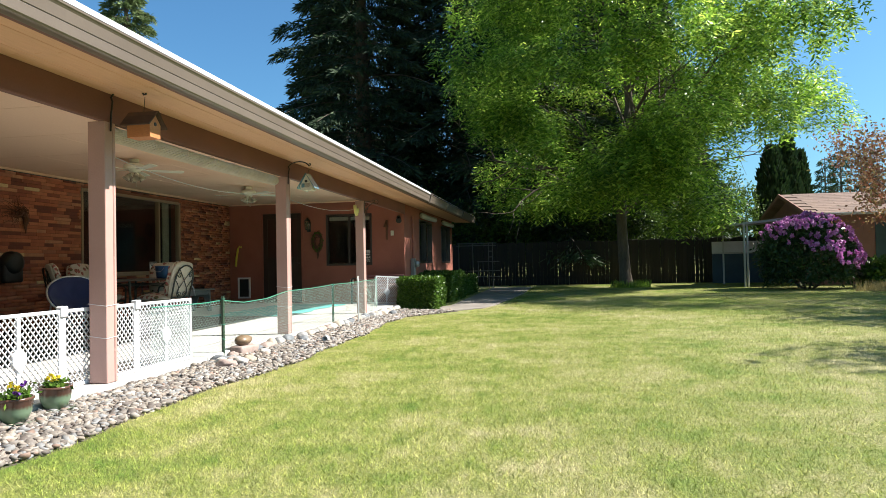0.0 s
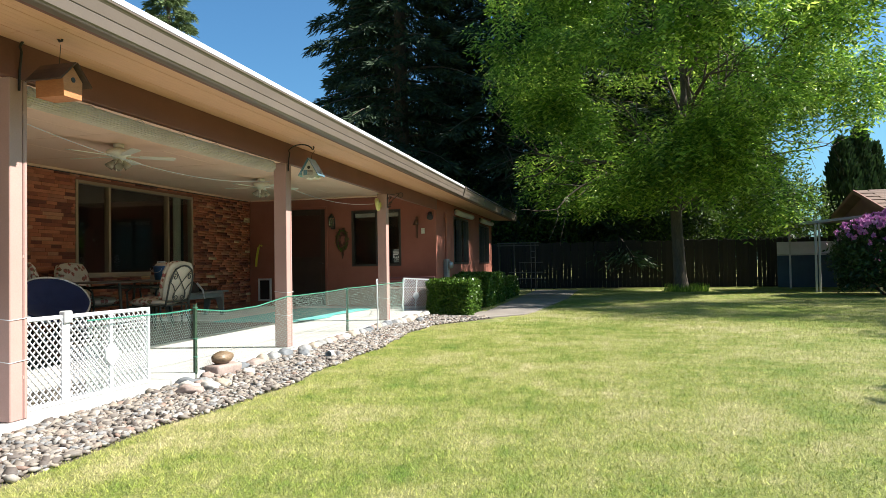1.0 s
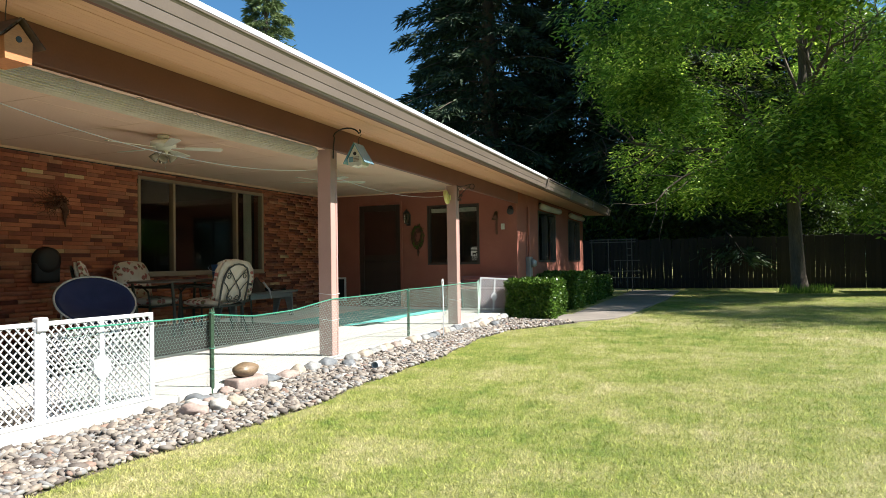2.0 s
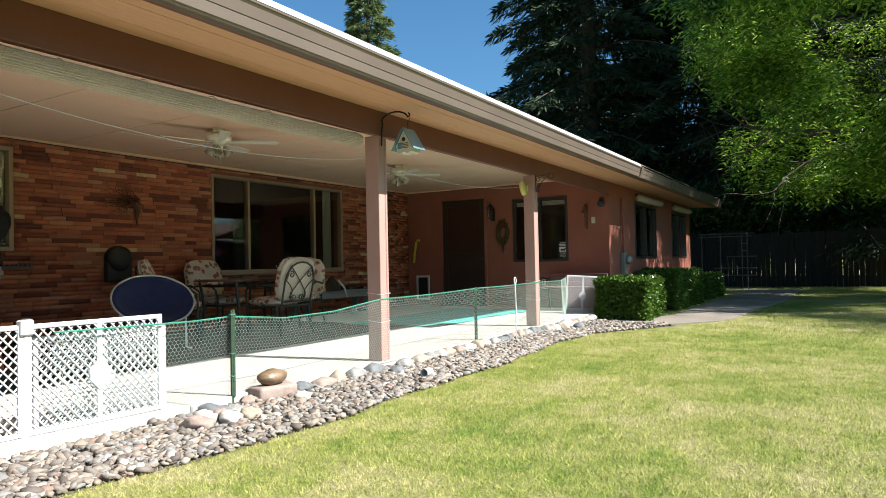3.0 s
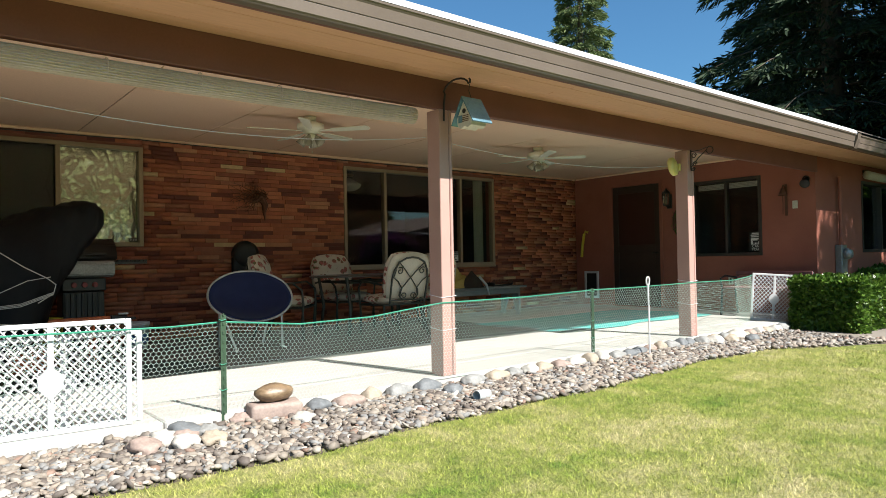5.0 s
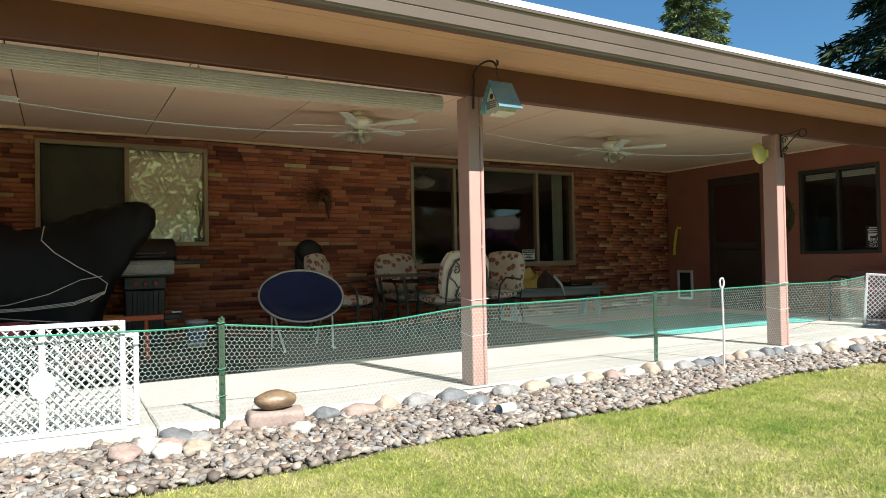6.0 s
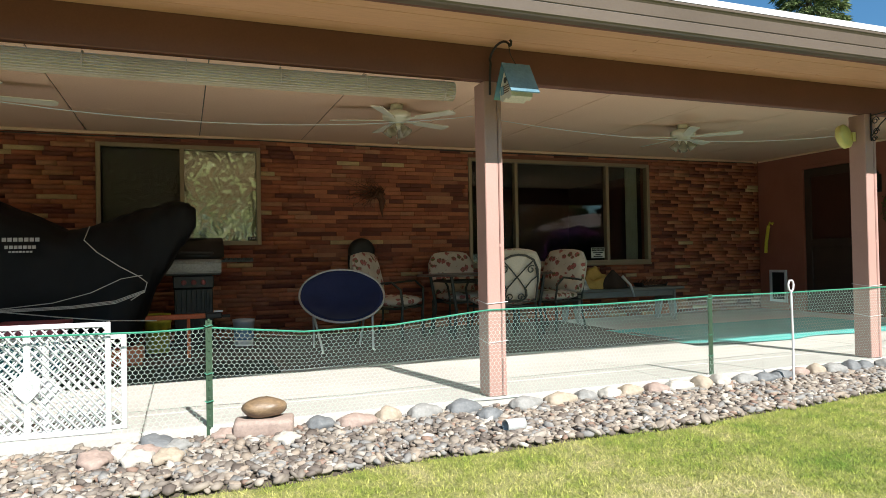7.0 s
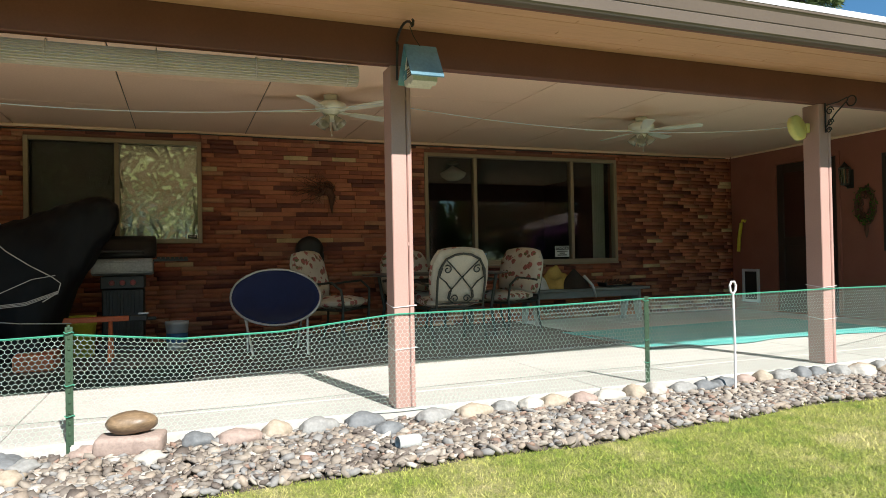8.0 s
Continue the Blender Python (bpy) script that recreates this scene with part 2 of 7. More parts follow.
M_SOIL, nt, p = _nodes("lawn_thatch")
c = _ramp(nt, ((0.40, (0.17, 0.23, 0.055)), (0.49, (0.30, 0.31, 0.11)), (0.60, (0.47, 0.41, 0.23))), lawn_colour(nt))
c = _mul(nt, c, _ramp(nt, ((0.32, (0.36, 0.42, 0.32)), (0.66, (1, 1, 1))), _noise(nt, 48, 4, 0.75)))
nt.links.new(c, p.inputs["Base Color"])
p.inputs["Roughness"].default_value = 0.95
p.inputs["Specular IOR Level"].default_value = 0.1
b = nt.nodes.new("ShaderNodeBump")
b.inputs["Strength"].default_value, b.inputs["Distance"].default_value = 0.8, 0.03
nt.links.new(_noise(nt, 60, 4, 0.7), b.inputs["Height"])
nt.links.new(b.outputs[0], p.inputs["Normal"])

M_BLADE, nt, p = _nodes("grass_blade")
c = _ramp(nt, ((0.40, (0.21, 0.33, 0.05)), (0.465, (0.39, 0.44, 0.09)), (0.53, (0.54, 0.52, 0.17)), (0.61, (0.72, 0.62, 0.33))), lawn_colour(nt))
geo = nt.nodes.new("ShaderNodeNewGeometry")
c = _mul(nt, c, _ramp(nt, ((0.36, (0.52, 0.60, 0.48)), (0.60, (1.08, 1.06, 1.05))), _noise(nt, 24, 4, 0.75)))
c = _mul(nt, c, _ramp(nt, ((0.0, (0.50, 0.58, 0.46)), (0.5, (0.92, 0.94, 0.90)), (0.85, (1.1, 1.07, 1.1)), (1.0, (1.28, 1.2, 1.6))), geo.outputs["Random Per Island"]))
nt.links.new(c, p.inputs["Base Color"])
p.inputs["Roughness"].default_value = 0.6
p.inputs["Specular IOR Level"].default_value = 0.25
tr = nt.nodes.new("ShaderNodeBsdfTranslucent")
nt.links.new(c, tr.inputs[0])
mx = nt.nodes.new("ShaderNodeMixShader")
mx.inputs[0].default_value = 0.18
up = nt.nodes.new("ShaderNodeVectorMath")
up.operation = "ADD"
up.inputs[1].default_value = (0, 0, 2.0)
nt.links.new(geo.outputs["Normal"], up.inputs[0])
un = nt.nodes.new("ShaderNodeVectorMath")
un.operation = "NORMALIZE"
nt.links.new(up.outputs[0], un.inputs[0])
nt.links.new(un.outputs[0], p.inputs["Normal"])
nt.links.new(p.outputs[0], mx.inputs[1])
nt.links.new(tr.outputs[0], mx.inputs[2])
nt.links.new(mx.outputs[0], nt.nodes["Material Output"].inputs[0])

PATIO_Z, X_EDGE, X_JOINT = 0.12, -3.36, -3.82


def lawn_edge(y):
    """Where the pebble bed meets the grass."""
    return -2.58 - 0.12 * max(0.0, min(1.0, (7.0 - y) / 2.0)) - 0.13 * max(0.0, min(1.0, (y - 8.5) / 3.0)) + 0.035 * math.sin(y * 2.1) + 0.02 * math.sin(y * 5.3 + 1)


bm = BM()
box(bm, (-600, -600, -1.0), (600, 900, 0.0))
solid("ground", bm, M_SOIL, "flat ground of patchy lawn soil reaching the horizon", "ground", "structure")

patio = thing("patio", "pale sunlit concrete patio cast in sections", "patio", (0, 0, 0), 0, "", "structure")
for y0, y1, lift in ((-4, 2.9, 0.0), (2.906, 6.55, -0.001), (6.556, 10.15, 0.0), (10.156, 13.0, -0.001), (13.006, 15.86, 0.0)):
    bm = BM()
    box(bm, (-7.9, y0, 0.002), (X_JOINT - 0.004, y1, PATIO_Z + lift), 0.006)
    part("slab", bm, M_CONC, patio)
    bm = BM()
    box(bm, (X_JOINT + 0.004, y0, 0.002), (X_EDGE, y1, PATIO_Z + lift - 0.001), 0.010)
    part("slab", bm, M_CONC, patio)

bm = BM()
prism(bm, [(X_EDGE + 0.004, 14.1), (-2.15, 14.05), (-1.4, 14.95), (-1.25, 15.75), (X_EDGE + 0.004, 15.75)], 0.001, 0.022, "z")
prism(bm, [(-2.3, 15.76), (-1.27, 15.76), (-0.85, 21.0), (-0.75, 26.6), (-2.3, 26.6)], 0.001, 0.02, "z")
solid("garden_path", bm, M_CONC2, "weathered grey concrete path beside the hedges", "path", "structure")

# ---- the house ----
WALL_X, NORTH_Y, SIDE_X, CEIL_Z = -7.9, 15.86, -3.40, 2.60
HOUSE_END = 23.4
FOIL = (5.85, 7.69, 1.27, 2.48)
BIG = (10.52, 13.61, 0.94, 2.47)


def wall_with_holes(bm, axis, at, thick, lo, hi, z0, z1, holes):
    """A wall along y (axis x) or along x (axis y) with openings (a0, a1, b0, b1) cut through."""
    def blk(a0, a1, b0, b1):
        if a1 - a0 < 1e-4 or b1 - b0 < 1e-4:
            return
        if axis == "x":
            box(bm, (at - thick, a0, b0), (at, a1, b1))
        else:
            box(bm, (a0, at, b0), (a1, at + thick, b1))
    a = lo
    for a0, a1, b0, b1 in sorted(holes):
        blk(a, a0, z0, z1)
        blk(a0, a1, z0, b0)
        blk(a0, a1, b1, z1)
        a = a1
    blk(a, hi, z0, z1)


bm = BM()
wall_with_holes(bm, "x", WALL_X - 0.02, 0.2, -4, NORTH_Y + 0.2, 0.0, 2.75, [FOIL, BIG])
wall_west = solid("wall_brick", bm, M_MORTAR, "wall of long thin red, brown and tan bricks under the porch", "wall", "structure")

DOOR = (-7.07, -5.95, PATIO_Z, 2.40)
NWIN = (-5.36, -4.20, 1.02, 2.28)
bm = BM()
wall_with_holes(bm, "y", NORTH_Y, 0.18, WALL_X, SIDE_X - 0.18, 0.0, 2.75, [DOOR, NWIN])
solid("wall_porch_end", bm, M_STUCCO, "terracotta painted stucco wall with the back door", "wall", "structure")

WA, WB = (17.66, 19.5, 1.04, 2.22), (21.1, 22.85, 1.04, 2.22)
bm = BM()
wall_with_holes(bm, "x", SIDE_X, 0.18, NORTH_Y, HOUSE_END, 0.0, 2.75, [WA, WB])
solid("wall_side", bm, M_STUCCO, "terracotta painted stucco side wall in tree shade", "wall", "structure")
bm = BM()
box(bm, (-15.0, HOUSE_END - 0.18, 0), (SIDE_X - 0.181, HOUSE_END, 2.75))
box(bm, (-15.2, -4, 0), (-15.001, HOUSE_END, 2.75))
box(bm, (-15.0, -4.2, 0), (X_EDGE - 0.1, -4.001, 2.75))
solid("wall_outer", bm, M_STUCCO, "plain terracotta stucco outer walls of the house", "wall", "structure")

# rooms behind the glass, their dimness painted into near-black surfaces
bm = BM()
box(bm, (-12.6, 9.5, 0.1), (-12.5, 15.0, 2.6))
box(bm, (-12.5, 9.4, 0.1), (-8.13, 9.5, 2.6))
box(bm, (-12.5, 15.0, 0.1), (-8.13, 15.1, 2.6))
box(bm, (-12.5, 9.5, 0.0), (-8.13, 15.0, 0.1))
solid("wall_room", bm, M_DARKROOM, "unlit living room behind the big window, its dimness painted near-black", "room", "structure")
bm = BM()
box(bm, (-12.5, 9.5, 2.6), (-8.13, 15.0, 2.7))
solid("ceiling_room", bm, M_DARKROOM, "plain ceiling of the living room with its shadow painted in", "ceiling", "structure")
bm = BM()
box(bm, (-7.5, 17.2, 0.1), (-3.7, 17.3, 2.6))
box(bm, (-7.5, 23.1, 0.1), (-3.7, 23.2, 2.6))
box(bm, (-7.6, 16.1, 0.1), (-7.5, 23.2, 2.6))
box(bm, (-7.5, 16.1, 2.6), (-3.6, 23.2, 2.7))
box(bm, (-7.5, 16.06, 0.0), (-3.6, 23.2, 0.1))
solid("wall_kitchen", bm, M_DARKROOM, "unlit kitchen behind the dark windows, its dimness painted near-black", "room", "structure")

# porch ceiling: flat panels with thin joints
bm = BM()
box(bm, (WALL_X - 0.02, -4, CEIL_Z + 0.012), (-3.36, NORTH_Y, CEIL_Z + 0.03))
solid("ceiling_backing", bm, M_DARKFRAME, "dark gap behind the porch ceiling panels", "ceiling", "structure")
bm = BM()
ys = [-4 + 1.22 * i for i in range(17)]
for i, y0 in enumerate(ys):
    y1 = min(y0 + 1.22, NORTH_Y)
    if y1 - y0 < 0.02:
        continue
    off = 0.0 if i % 2 else 1.2
    xs = [WALL_X + 0.0] + [x for x in (-7.9 + off + 0.001, -7.9 + off + 2.4, -7.9 + off + 4.8) if -7.8 < x < -3.5] + [-3.5]
    for x0, x1 in zip(xs, xs[1:]):
        box(bm, (x0 + 0.005, y0 + 0.005, CEIL_Z), (x1 - 0.005, y1 - 0.005, CEIL_Z + 0.011), 0.002)
solid("ceiling", bm, M_CEIL, "peach painted porch ceiling of flat panels with thin joints", "ceiling", "structure")
bm = BM()
box(bm, (WALL_X + 0.002, -4, CEIL_Z - 0.035), (WALL_X + 0.03, NORTH_Y - 0.03, CEIL_Z - 0.001), 0.006)
box(bm, (WALL_X + 0.03, NORTH_Y - 0.028, CEIL_Z - 0.03), (-3.55, NORTH_Y - 0.002, CEIL_Z - 0.001), 0.006)
solid("trim", bm, M_CEIL, "narrow painted moulding where the porch ceiling meets the walls", "trim", "structure")

# beam, posts
bm = BM()
box(bm, (-3.425, -4, 2.235), (X_EDGE, NORTH_Y - 0.002, 2.47), 0.006)
box(bm, (-3.52, -4, 2.31), (-3.427, NORTH_Y - 0.002, 2.60), 0.004)
solid("porch_beam", bm, M_BEAM, "long brown painted beam that carries the porch roof", "beam", "structure")


def porch_post(y):
    t = thing("porch_post", "tall square dusty-pink painted wooden porch post with a slim conduit", "post", (-3.44, y, PATIO_Z), 0, "porch posts")
    bm = BM()
    box(bm, (-0.078, 0.0, 0.0), (0.078, 0.097, 2.235 - PATIO_Z), 0.005)
    part("shaft", bm, M_TRIM, t)
    bm = BM()
    box(bm, (0.046, 0.100, 0.0), (0.081, 0.130, 2.234 - PATIO_Z), 0.006)
    for z in (0.25, 1.0, 1.9):
        box(bm, (0.045, 0.094, z), (0.079, 0.12, z + 0.02))
    part("conduit", bm, M_TRIM, t)
    for z in (0.36, 0.62):
        bm = BM()
        tube(bm, [(-0.082, -0.004, z + 0.02), (0.082, -0.006, z), (0.086, 0.143, z + 0.01), (-0.082, 0.102, z + 0.02)], 0.0026, 5, True)
        part("string", bm, M_WHITE, t, "white string tied round the post")
    return t


for y in (1.37, 5.0, 8.668, 12.297):
    porch_post(y)

# soffit boards, fascia, gutter, roof
bm = BM()
box(bm, (X_EDGE, -4, 2.484), (-2.76, HOUSE_END + 0.3, 2.494))
for i in range(11):
    x0 = -3.36 + i * 0.0575
    wide = 0.010 if i in (3, 8) else 0.003
    stagger = (-4, 3.1 + 0.9 * (i % 3), 9.7 + 0.6 * (i % 4), 14.4, HOUSE_END + 0.3)
    for y0, y1 in zip(stagger, stagger[1:]):
        box(bm, (x0 + wide, y0, 2.464 - i * 0.0022), (min(x0 + 0.0575, -2.73), y1 - 0.004, 2.482), 0.002)
solid("ceiling_soffit", bm, M_SOFFIT, "tan painted tongue and groove boards under the eave", "soffit", "structure")
GZ0, GZ1 = 2.425, 2.60
bm = BM()
gut = [(-2.715, GZ1), (-2.715, GZ0), (-2.655, GZ0), (-2.640, GZ0 + 0.004), (-2.630, GZ0 + 0.012), (-2.622, GZ0 + 0.07), (-2.626, GZ0 + 0.073), (-2.626, GZ0 + 0.077), (-2.620, GZ0 + 0.08),
       (-2.606, GZ1 - 0.03), (-2.598, GZ1 - 0.02), (-2.590, GZ1 - 0.012), (-2.588, GZ1), (-2.595, GZ1 + 0.004), (-2.606, GZ1 - 0.01), (-2.64, GZ0 + 0.08), (-2.65, GZ0 + 0.012), (-2.70, GZ0 + 0.012), (-2.70, GZ1)]
prism(bm, gut, -4.0, 15.2, "y")
prism(bm, gut, 15.204, HOUSE_END + 0.4, "y")
for y in (15.2, 17.6, 20.6, 23.2):
    prism(bm, [(-2.70, GZ0 - 0.006), (-2.63, GZ0 - 0.006), (-2.585, GZ0 + 0.11), (-2.57, GZ1 + 0.008), (-2.70, GZ1 + 0.008)], y - 0.05, y + 0.05, "y")
solid("gutter", bm, M_GUTTER, "long brown metal roof gutter along the eave", "gutter", "structure", smooth=False)
bm = BM()
box(bm, (-2.755, -4, 2.43), (-2.718, HOUSE_END + 0.38, 2.62))
solid("fascia", bm, M_BEAM, "brown painted fascia board behind the gutter", "fascia", "structure")
bm = BM()
prism(bm, [(-2.612, 2.607), (-2.598, 2.610), (-2.602, 2.630), (-2.626, 2.664), (-2.76, 2.700), (-2.76, 2.686), (-2.630, 2.652), (-2.614, 2.628)], -4, 15.2, "y")
solid("roof_flashing", bm, M_ROOFEDGE, "pale metal drip edge along the roof", "flashing", "structure")

# roof: shingle courses over a low slope
def roof_plane(x):
    return 2.655 + (-2.62 - x) * 0.22


bm = BM()
prism(bm, [(-2.64, 2.632), (-9.5, roof_plane(-9.5) - 0.02), (-16.0, 2.632), (-16.0, 2.60), (-9.5, roof_plane(-9.5) - 0.14), (-2.70, 2.60)], -4.3, HOUSE_END + 0.4, "y")
solid("roof", bm, M_SHINGLE, "low pitched roof of weathered brown asphalt shingles", "roof", "structure")
rng = np.random.default_rng(3)
V, F = [], []
for side in (0, 1):
    for i in range(32):
        xa = -2.64 - i * 0.215
        xb = xa - 0.23
        y = -4.3 - rng.uniform(0, 0.9)
        while y < HOUSE_END + 0.4:
            L = 0.92
            y0, y1 = max(y, -4.3), min(y + L - 0.006, HOUSE_END + 0.4)
            if y1 > y0 + 0.01:
                za, zb = roof_plane(xa) + 0.012, roof_plane(xb) + 0.003
                X = (xa, xb) if side == 0 else (-19.0 - xa + 0.36, -19.0 - xb + 0.36)
                k = len(V)
                V += [(X[0], y0, za), (X[0], y1, za), (X[1], y1, zb), (X[1], y0, zb), (X[0], y0, za - 0.014), (X[0], y1, za - 0.014)]
                F += [(k, k + 1, k + 2, k + 3), (k, k + 4, k + 5, k + 1)]
            y += L
SH = ((0.0, (0.16, 0.13, 0.115)), (0.35, (0.22, 0.185, 0.16)), (0.7, (0.28, 0.24, 0.21)))
M_SHINGLES = pieces_mat("shingle_rows", SH, True, 0.9, 4, 90, 0.3, 0.5)
tagged(raw("shingle_rows", V, F, M_SHINGLES), "rows of weathered brown asphalt roof shingles", "shingles", "", "stuff")

# ---- leaves and needles ----
M_LEAF = leaf_mat("locust_leaf", ((0.0, (0.065, 0.15, 0.018)), (0.5, (0.19, 0.355, 0.04)), (0.8, (0.41, 0.61, 0.085)), (1.0, (0.72, 0.86, 0.17))), 0.52, 0.33, patch=0.4)
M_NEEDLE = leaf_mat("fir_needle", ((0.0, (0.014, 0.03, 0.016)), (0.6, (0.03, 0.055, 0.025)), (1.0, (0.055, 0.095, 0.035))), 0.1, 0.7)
# lighter than the other needles: the sunlight on the spruce is in this colour
M_SPRUCE = leaf_mat("sun_painted_spruce_needle", ((0.0, (0.07, 0.11, 0.04)), (1.0, (0.19, 0.25, 0.09))), 0.2, 0.7)
M_ARBV = leaf_mat("cedar_spray", ((0.0, (0.02, 0.045, 0.016)), (1.0, (0.05, 0.095, 0.03))), 0.15, 0.7)
M_HEDGE = leaf_mat("hedge_leaf", ((0.0, (0.035, 0.085, 0.012)), (0.6, (0.085, 0.17, 0.022)), (1.0, (0.17, 0.28, 0.045))), 0.25, 0.3)
M_UNDER = leaf_mat("shade_leaf", ((0.0, (0.03, 0.065, 0.012)), (1.0, (0.13, 0.21, 0.03))), 0.35)
M_RHODO = leaf_mat("rhododendron_leaf", ((0.0, (0.02, 0.05, 0.014)), (1.0, (0.06, 0.11, 0.03))), 0.1, 0.35)
M_BLOOM = leaf_mat("mauve_petal", ((0.0, (0.50, 0.14, 0.46)), (0.6, (0.68, 0.27, 0.62)), (1.0, (0.84, 0.50, 0.78))), 0.25, 0.6, 0.2)
M_MAPLE = leaf_mat("copper_leaf", ((0.0, (0.30, 0.09, 0.06)), (0.5, (0.38, 0.19, 0.10)), (1.0, (0.42, 0.33, 0.14))), 0.35)


def limb(bm, rng, p, d, length, r, depth, tips, droop=0.0, n=5):
    pts, rs = [p.copy()], [r]
    for i in range(n):
        d = (d + Vector(rng.normal(0, 0.13, 3)) + Vector((0, 0, -droop))).normalized()
        p = p + d * (length / n)
        pts.append(p.copy())
        rs.append(r * (1 - 0.62 * (i + 1) / n))
        if depth and i >= 1:
            for _ in range(1 if i < n - 1 else 2):
                side = Vector(rng.normal(0, 1, 3))
                side = (side - d * side.dot(d)).normalized()
                limb(bm, rng, p, (d * 0.75 + side * 0.75 + Vector((0, 0, 0.08))).normalized(), length * rng.uniform(0.45, 0.65), rs[-1] * 0.62, depth - 1, tips, droop)
    tube(bm, pts, rs, 7 if r > 0.06 else 4, False, False)
    tips.append(p)


def fronds(rng, centres, radius, per, leaf, count):
    """Drooping feathery fronds of small leaflets in clumps round the centres."""
    out = []
    for c, rad in zip(centres, radius):
        n = max(3, int(per * rad * rad))
        d = rng.normal(size=(n, 3))
        d /= np.linalg.norm(d, axis=1)[:, None]
        pos = c + d * (rad * rng.uniform(0.35, 1.0, n) ** 0.6)[:, None] * np.array([1, 1, 0.48])
        az = rng.uniform(0, 2 * np.pi, n)
        out_d = d[:, :2] * 0.8 + np.stack([np.cos(az), np.sin(az)], 1) * 0.6
        axis = np.concatenate([out_d, -rng.uniform(0.25, 0.95, (n, 1))], 1)
        axis /= np.linalg.norm(axis, axis=1)[:, None]
        side = np.cross(axis, np.array([0, 0, 1.0]))
        side /= np.linalg.norm(side, axis=1)[:, None] + 1e-9
        nrm = np.cross(side, axis)
        L = leaf * rng.uniform(0.8, 1.3, n)
        for k in range(count):
            s = (k // 2 + 0.6) / (count / 2) * 2.3
            sg = 1 if k % 2 else -1
            base = pos + axis * (L * s * 0.95)[:, None] - np.array([0, 0, 1]) * (0.05 * s * s)
            tip = base + (side * sg * 0.8 + axis * 0.62 + nrm * rng.normal(0, 0.25, (n, 1))) * L[:, None]
            w = axis * (L * 0.15)[:, None] - side * sg * (L * 0.07)[:, None]
            mid = (base + tip) / 2
            out.append(np.stack([base, mid + w, tip, mid - w], 1))
    return np.concatenate(out)


def shade_tree():
    rng = np.random.default_rng(11)
    t = thing("shade_tree", "tall broad leafy tree with feathery bright green leaves on the lawn", "tree", (2.70, 25.4, 0.0))
    bm, tips = BM(), []
    tube(bm, [(0, 0, -0.1), (0.0, 0, 0.12), (-0.03, 0, 0.5), (-0.08, 0, 1.6), (-0.12, 0.05, 2.9), (-0.1, 0.05, 4.2)], [0.36, 0.26, 0.21, 0.19, 0.18, 0.16], 12, False, False)
    for k in range(9):
        a = k * 2.4 + 0.3
        up = 0.55 + 0.5 * (k % 3) / 2
        limb(bm, rng, Vector((-0.1, 0.05, 2.7 + 0.22 * k)), Vector((math.cos(a), math.sin(a), up)).normalized(), 4.3 + 0.5 * (k % 3), 0.115, 2, tips, 0.0, 5)
    limb(bm, rng, Vector((-0.1, 0.05, 4.1)), Vector((0.05, 0, 1)), 6.5, 0.16, 2, tips)
    part("trunk", bm, M_BARK, t, "grey-brown ridged bark", True)
    cs, rs = [], []
    # an uneven crown: wide shoulders, a long limb to the east, a lower skirt
    ZS = (2.4, 4.0, 5.0, 6.0, 7.2, 8.5, 10.0, 12.0, 13.2)
    EAST = (2.3, 2.7, 3.5, 4.6, 6.3, 5.7, 4.9, 3.2, 1.0)
    WEST = (3.4, 4.6, 5.4, 5.9, 6.2, 6.2, 5.4, 3.4, 1.0)
    DEEP = (0.8, 3.0, 5.2, 7.0, 8.0, 8.0, 6.8, 4.4, 1.4)
    while len(cs) < 210:
        z = rng.uniform(3.3, 13.0)
        a = rng.uniform(0, 2 * np.pi)
        k = rng.uniform(0.32, 1.0) ** 0.5 * (1 + 0.16 * noise.noise(Vector((math.cos(a) * 2, math.sin(a) * 2, z * 0.6))))
        ca, sa = math.cos(a), math.sin(a)
        reach = float(np.interp(z, ZS, EAST if ca > 0 else WEST))
        c = np.array([0.1 + ca * k * reach, -0.9 + sa * k * float(np.interp(z, ZS, DEEP)), z])
        # open gaps between the tiers of boughs
        if noise.noise(Vector((c[0] * 0.42, c[1] * 0.42, c[2] * 0.75 + 3.0))) < 0.04:
            continue
        cs.append(c)
        rs.append(rng.uniform(0.6, 1.45))
    for c in ((6.6, -0.5, 6.6), (7.1, -0.3, 6.0), (6.2, -0.6, 7.4), (5.4, 0.2, 5.8), (6.9, 0.4, 7.0), (3.0, -1.0, 3.2), (2.5, -1.4, 2.7), (1.8, -1.5, 2.5), (3.0, -0.4, 2.5), (-3.6, -1, 3.2), (-4.4, -0.5, 3.8)):
        cs.append(np.array(c))
        rs.append(0.85)
    quads_mesh("crown", fronds(rng, np.array(cs), np.array(rs), 92, 0.165, 8), M_LEAF, t)
    return t


shade_tree()


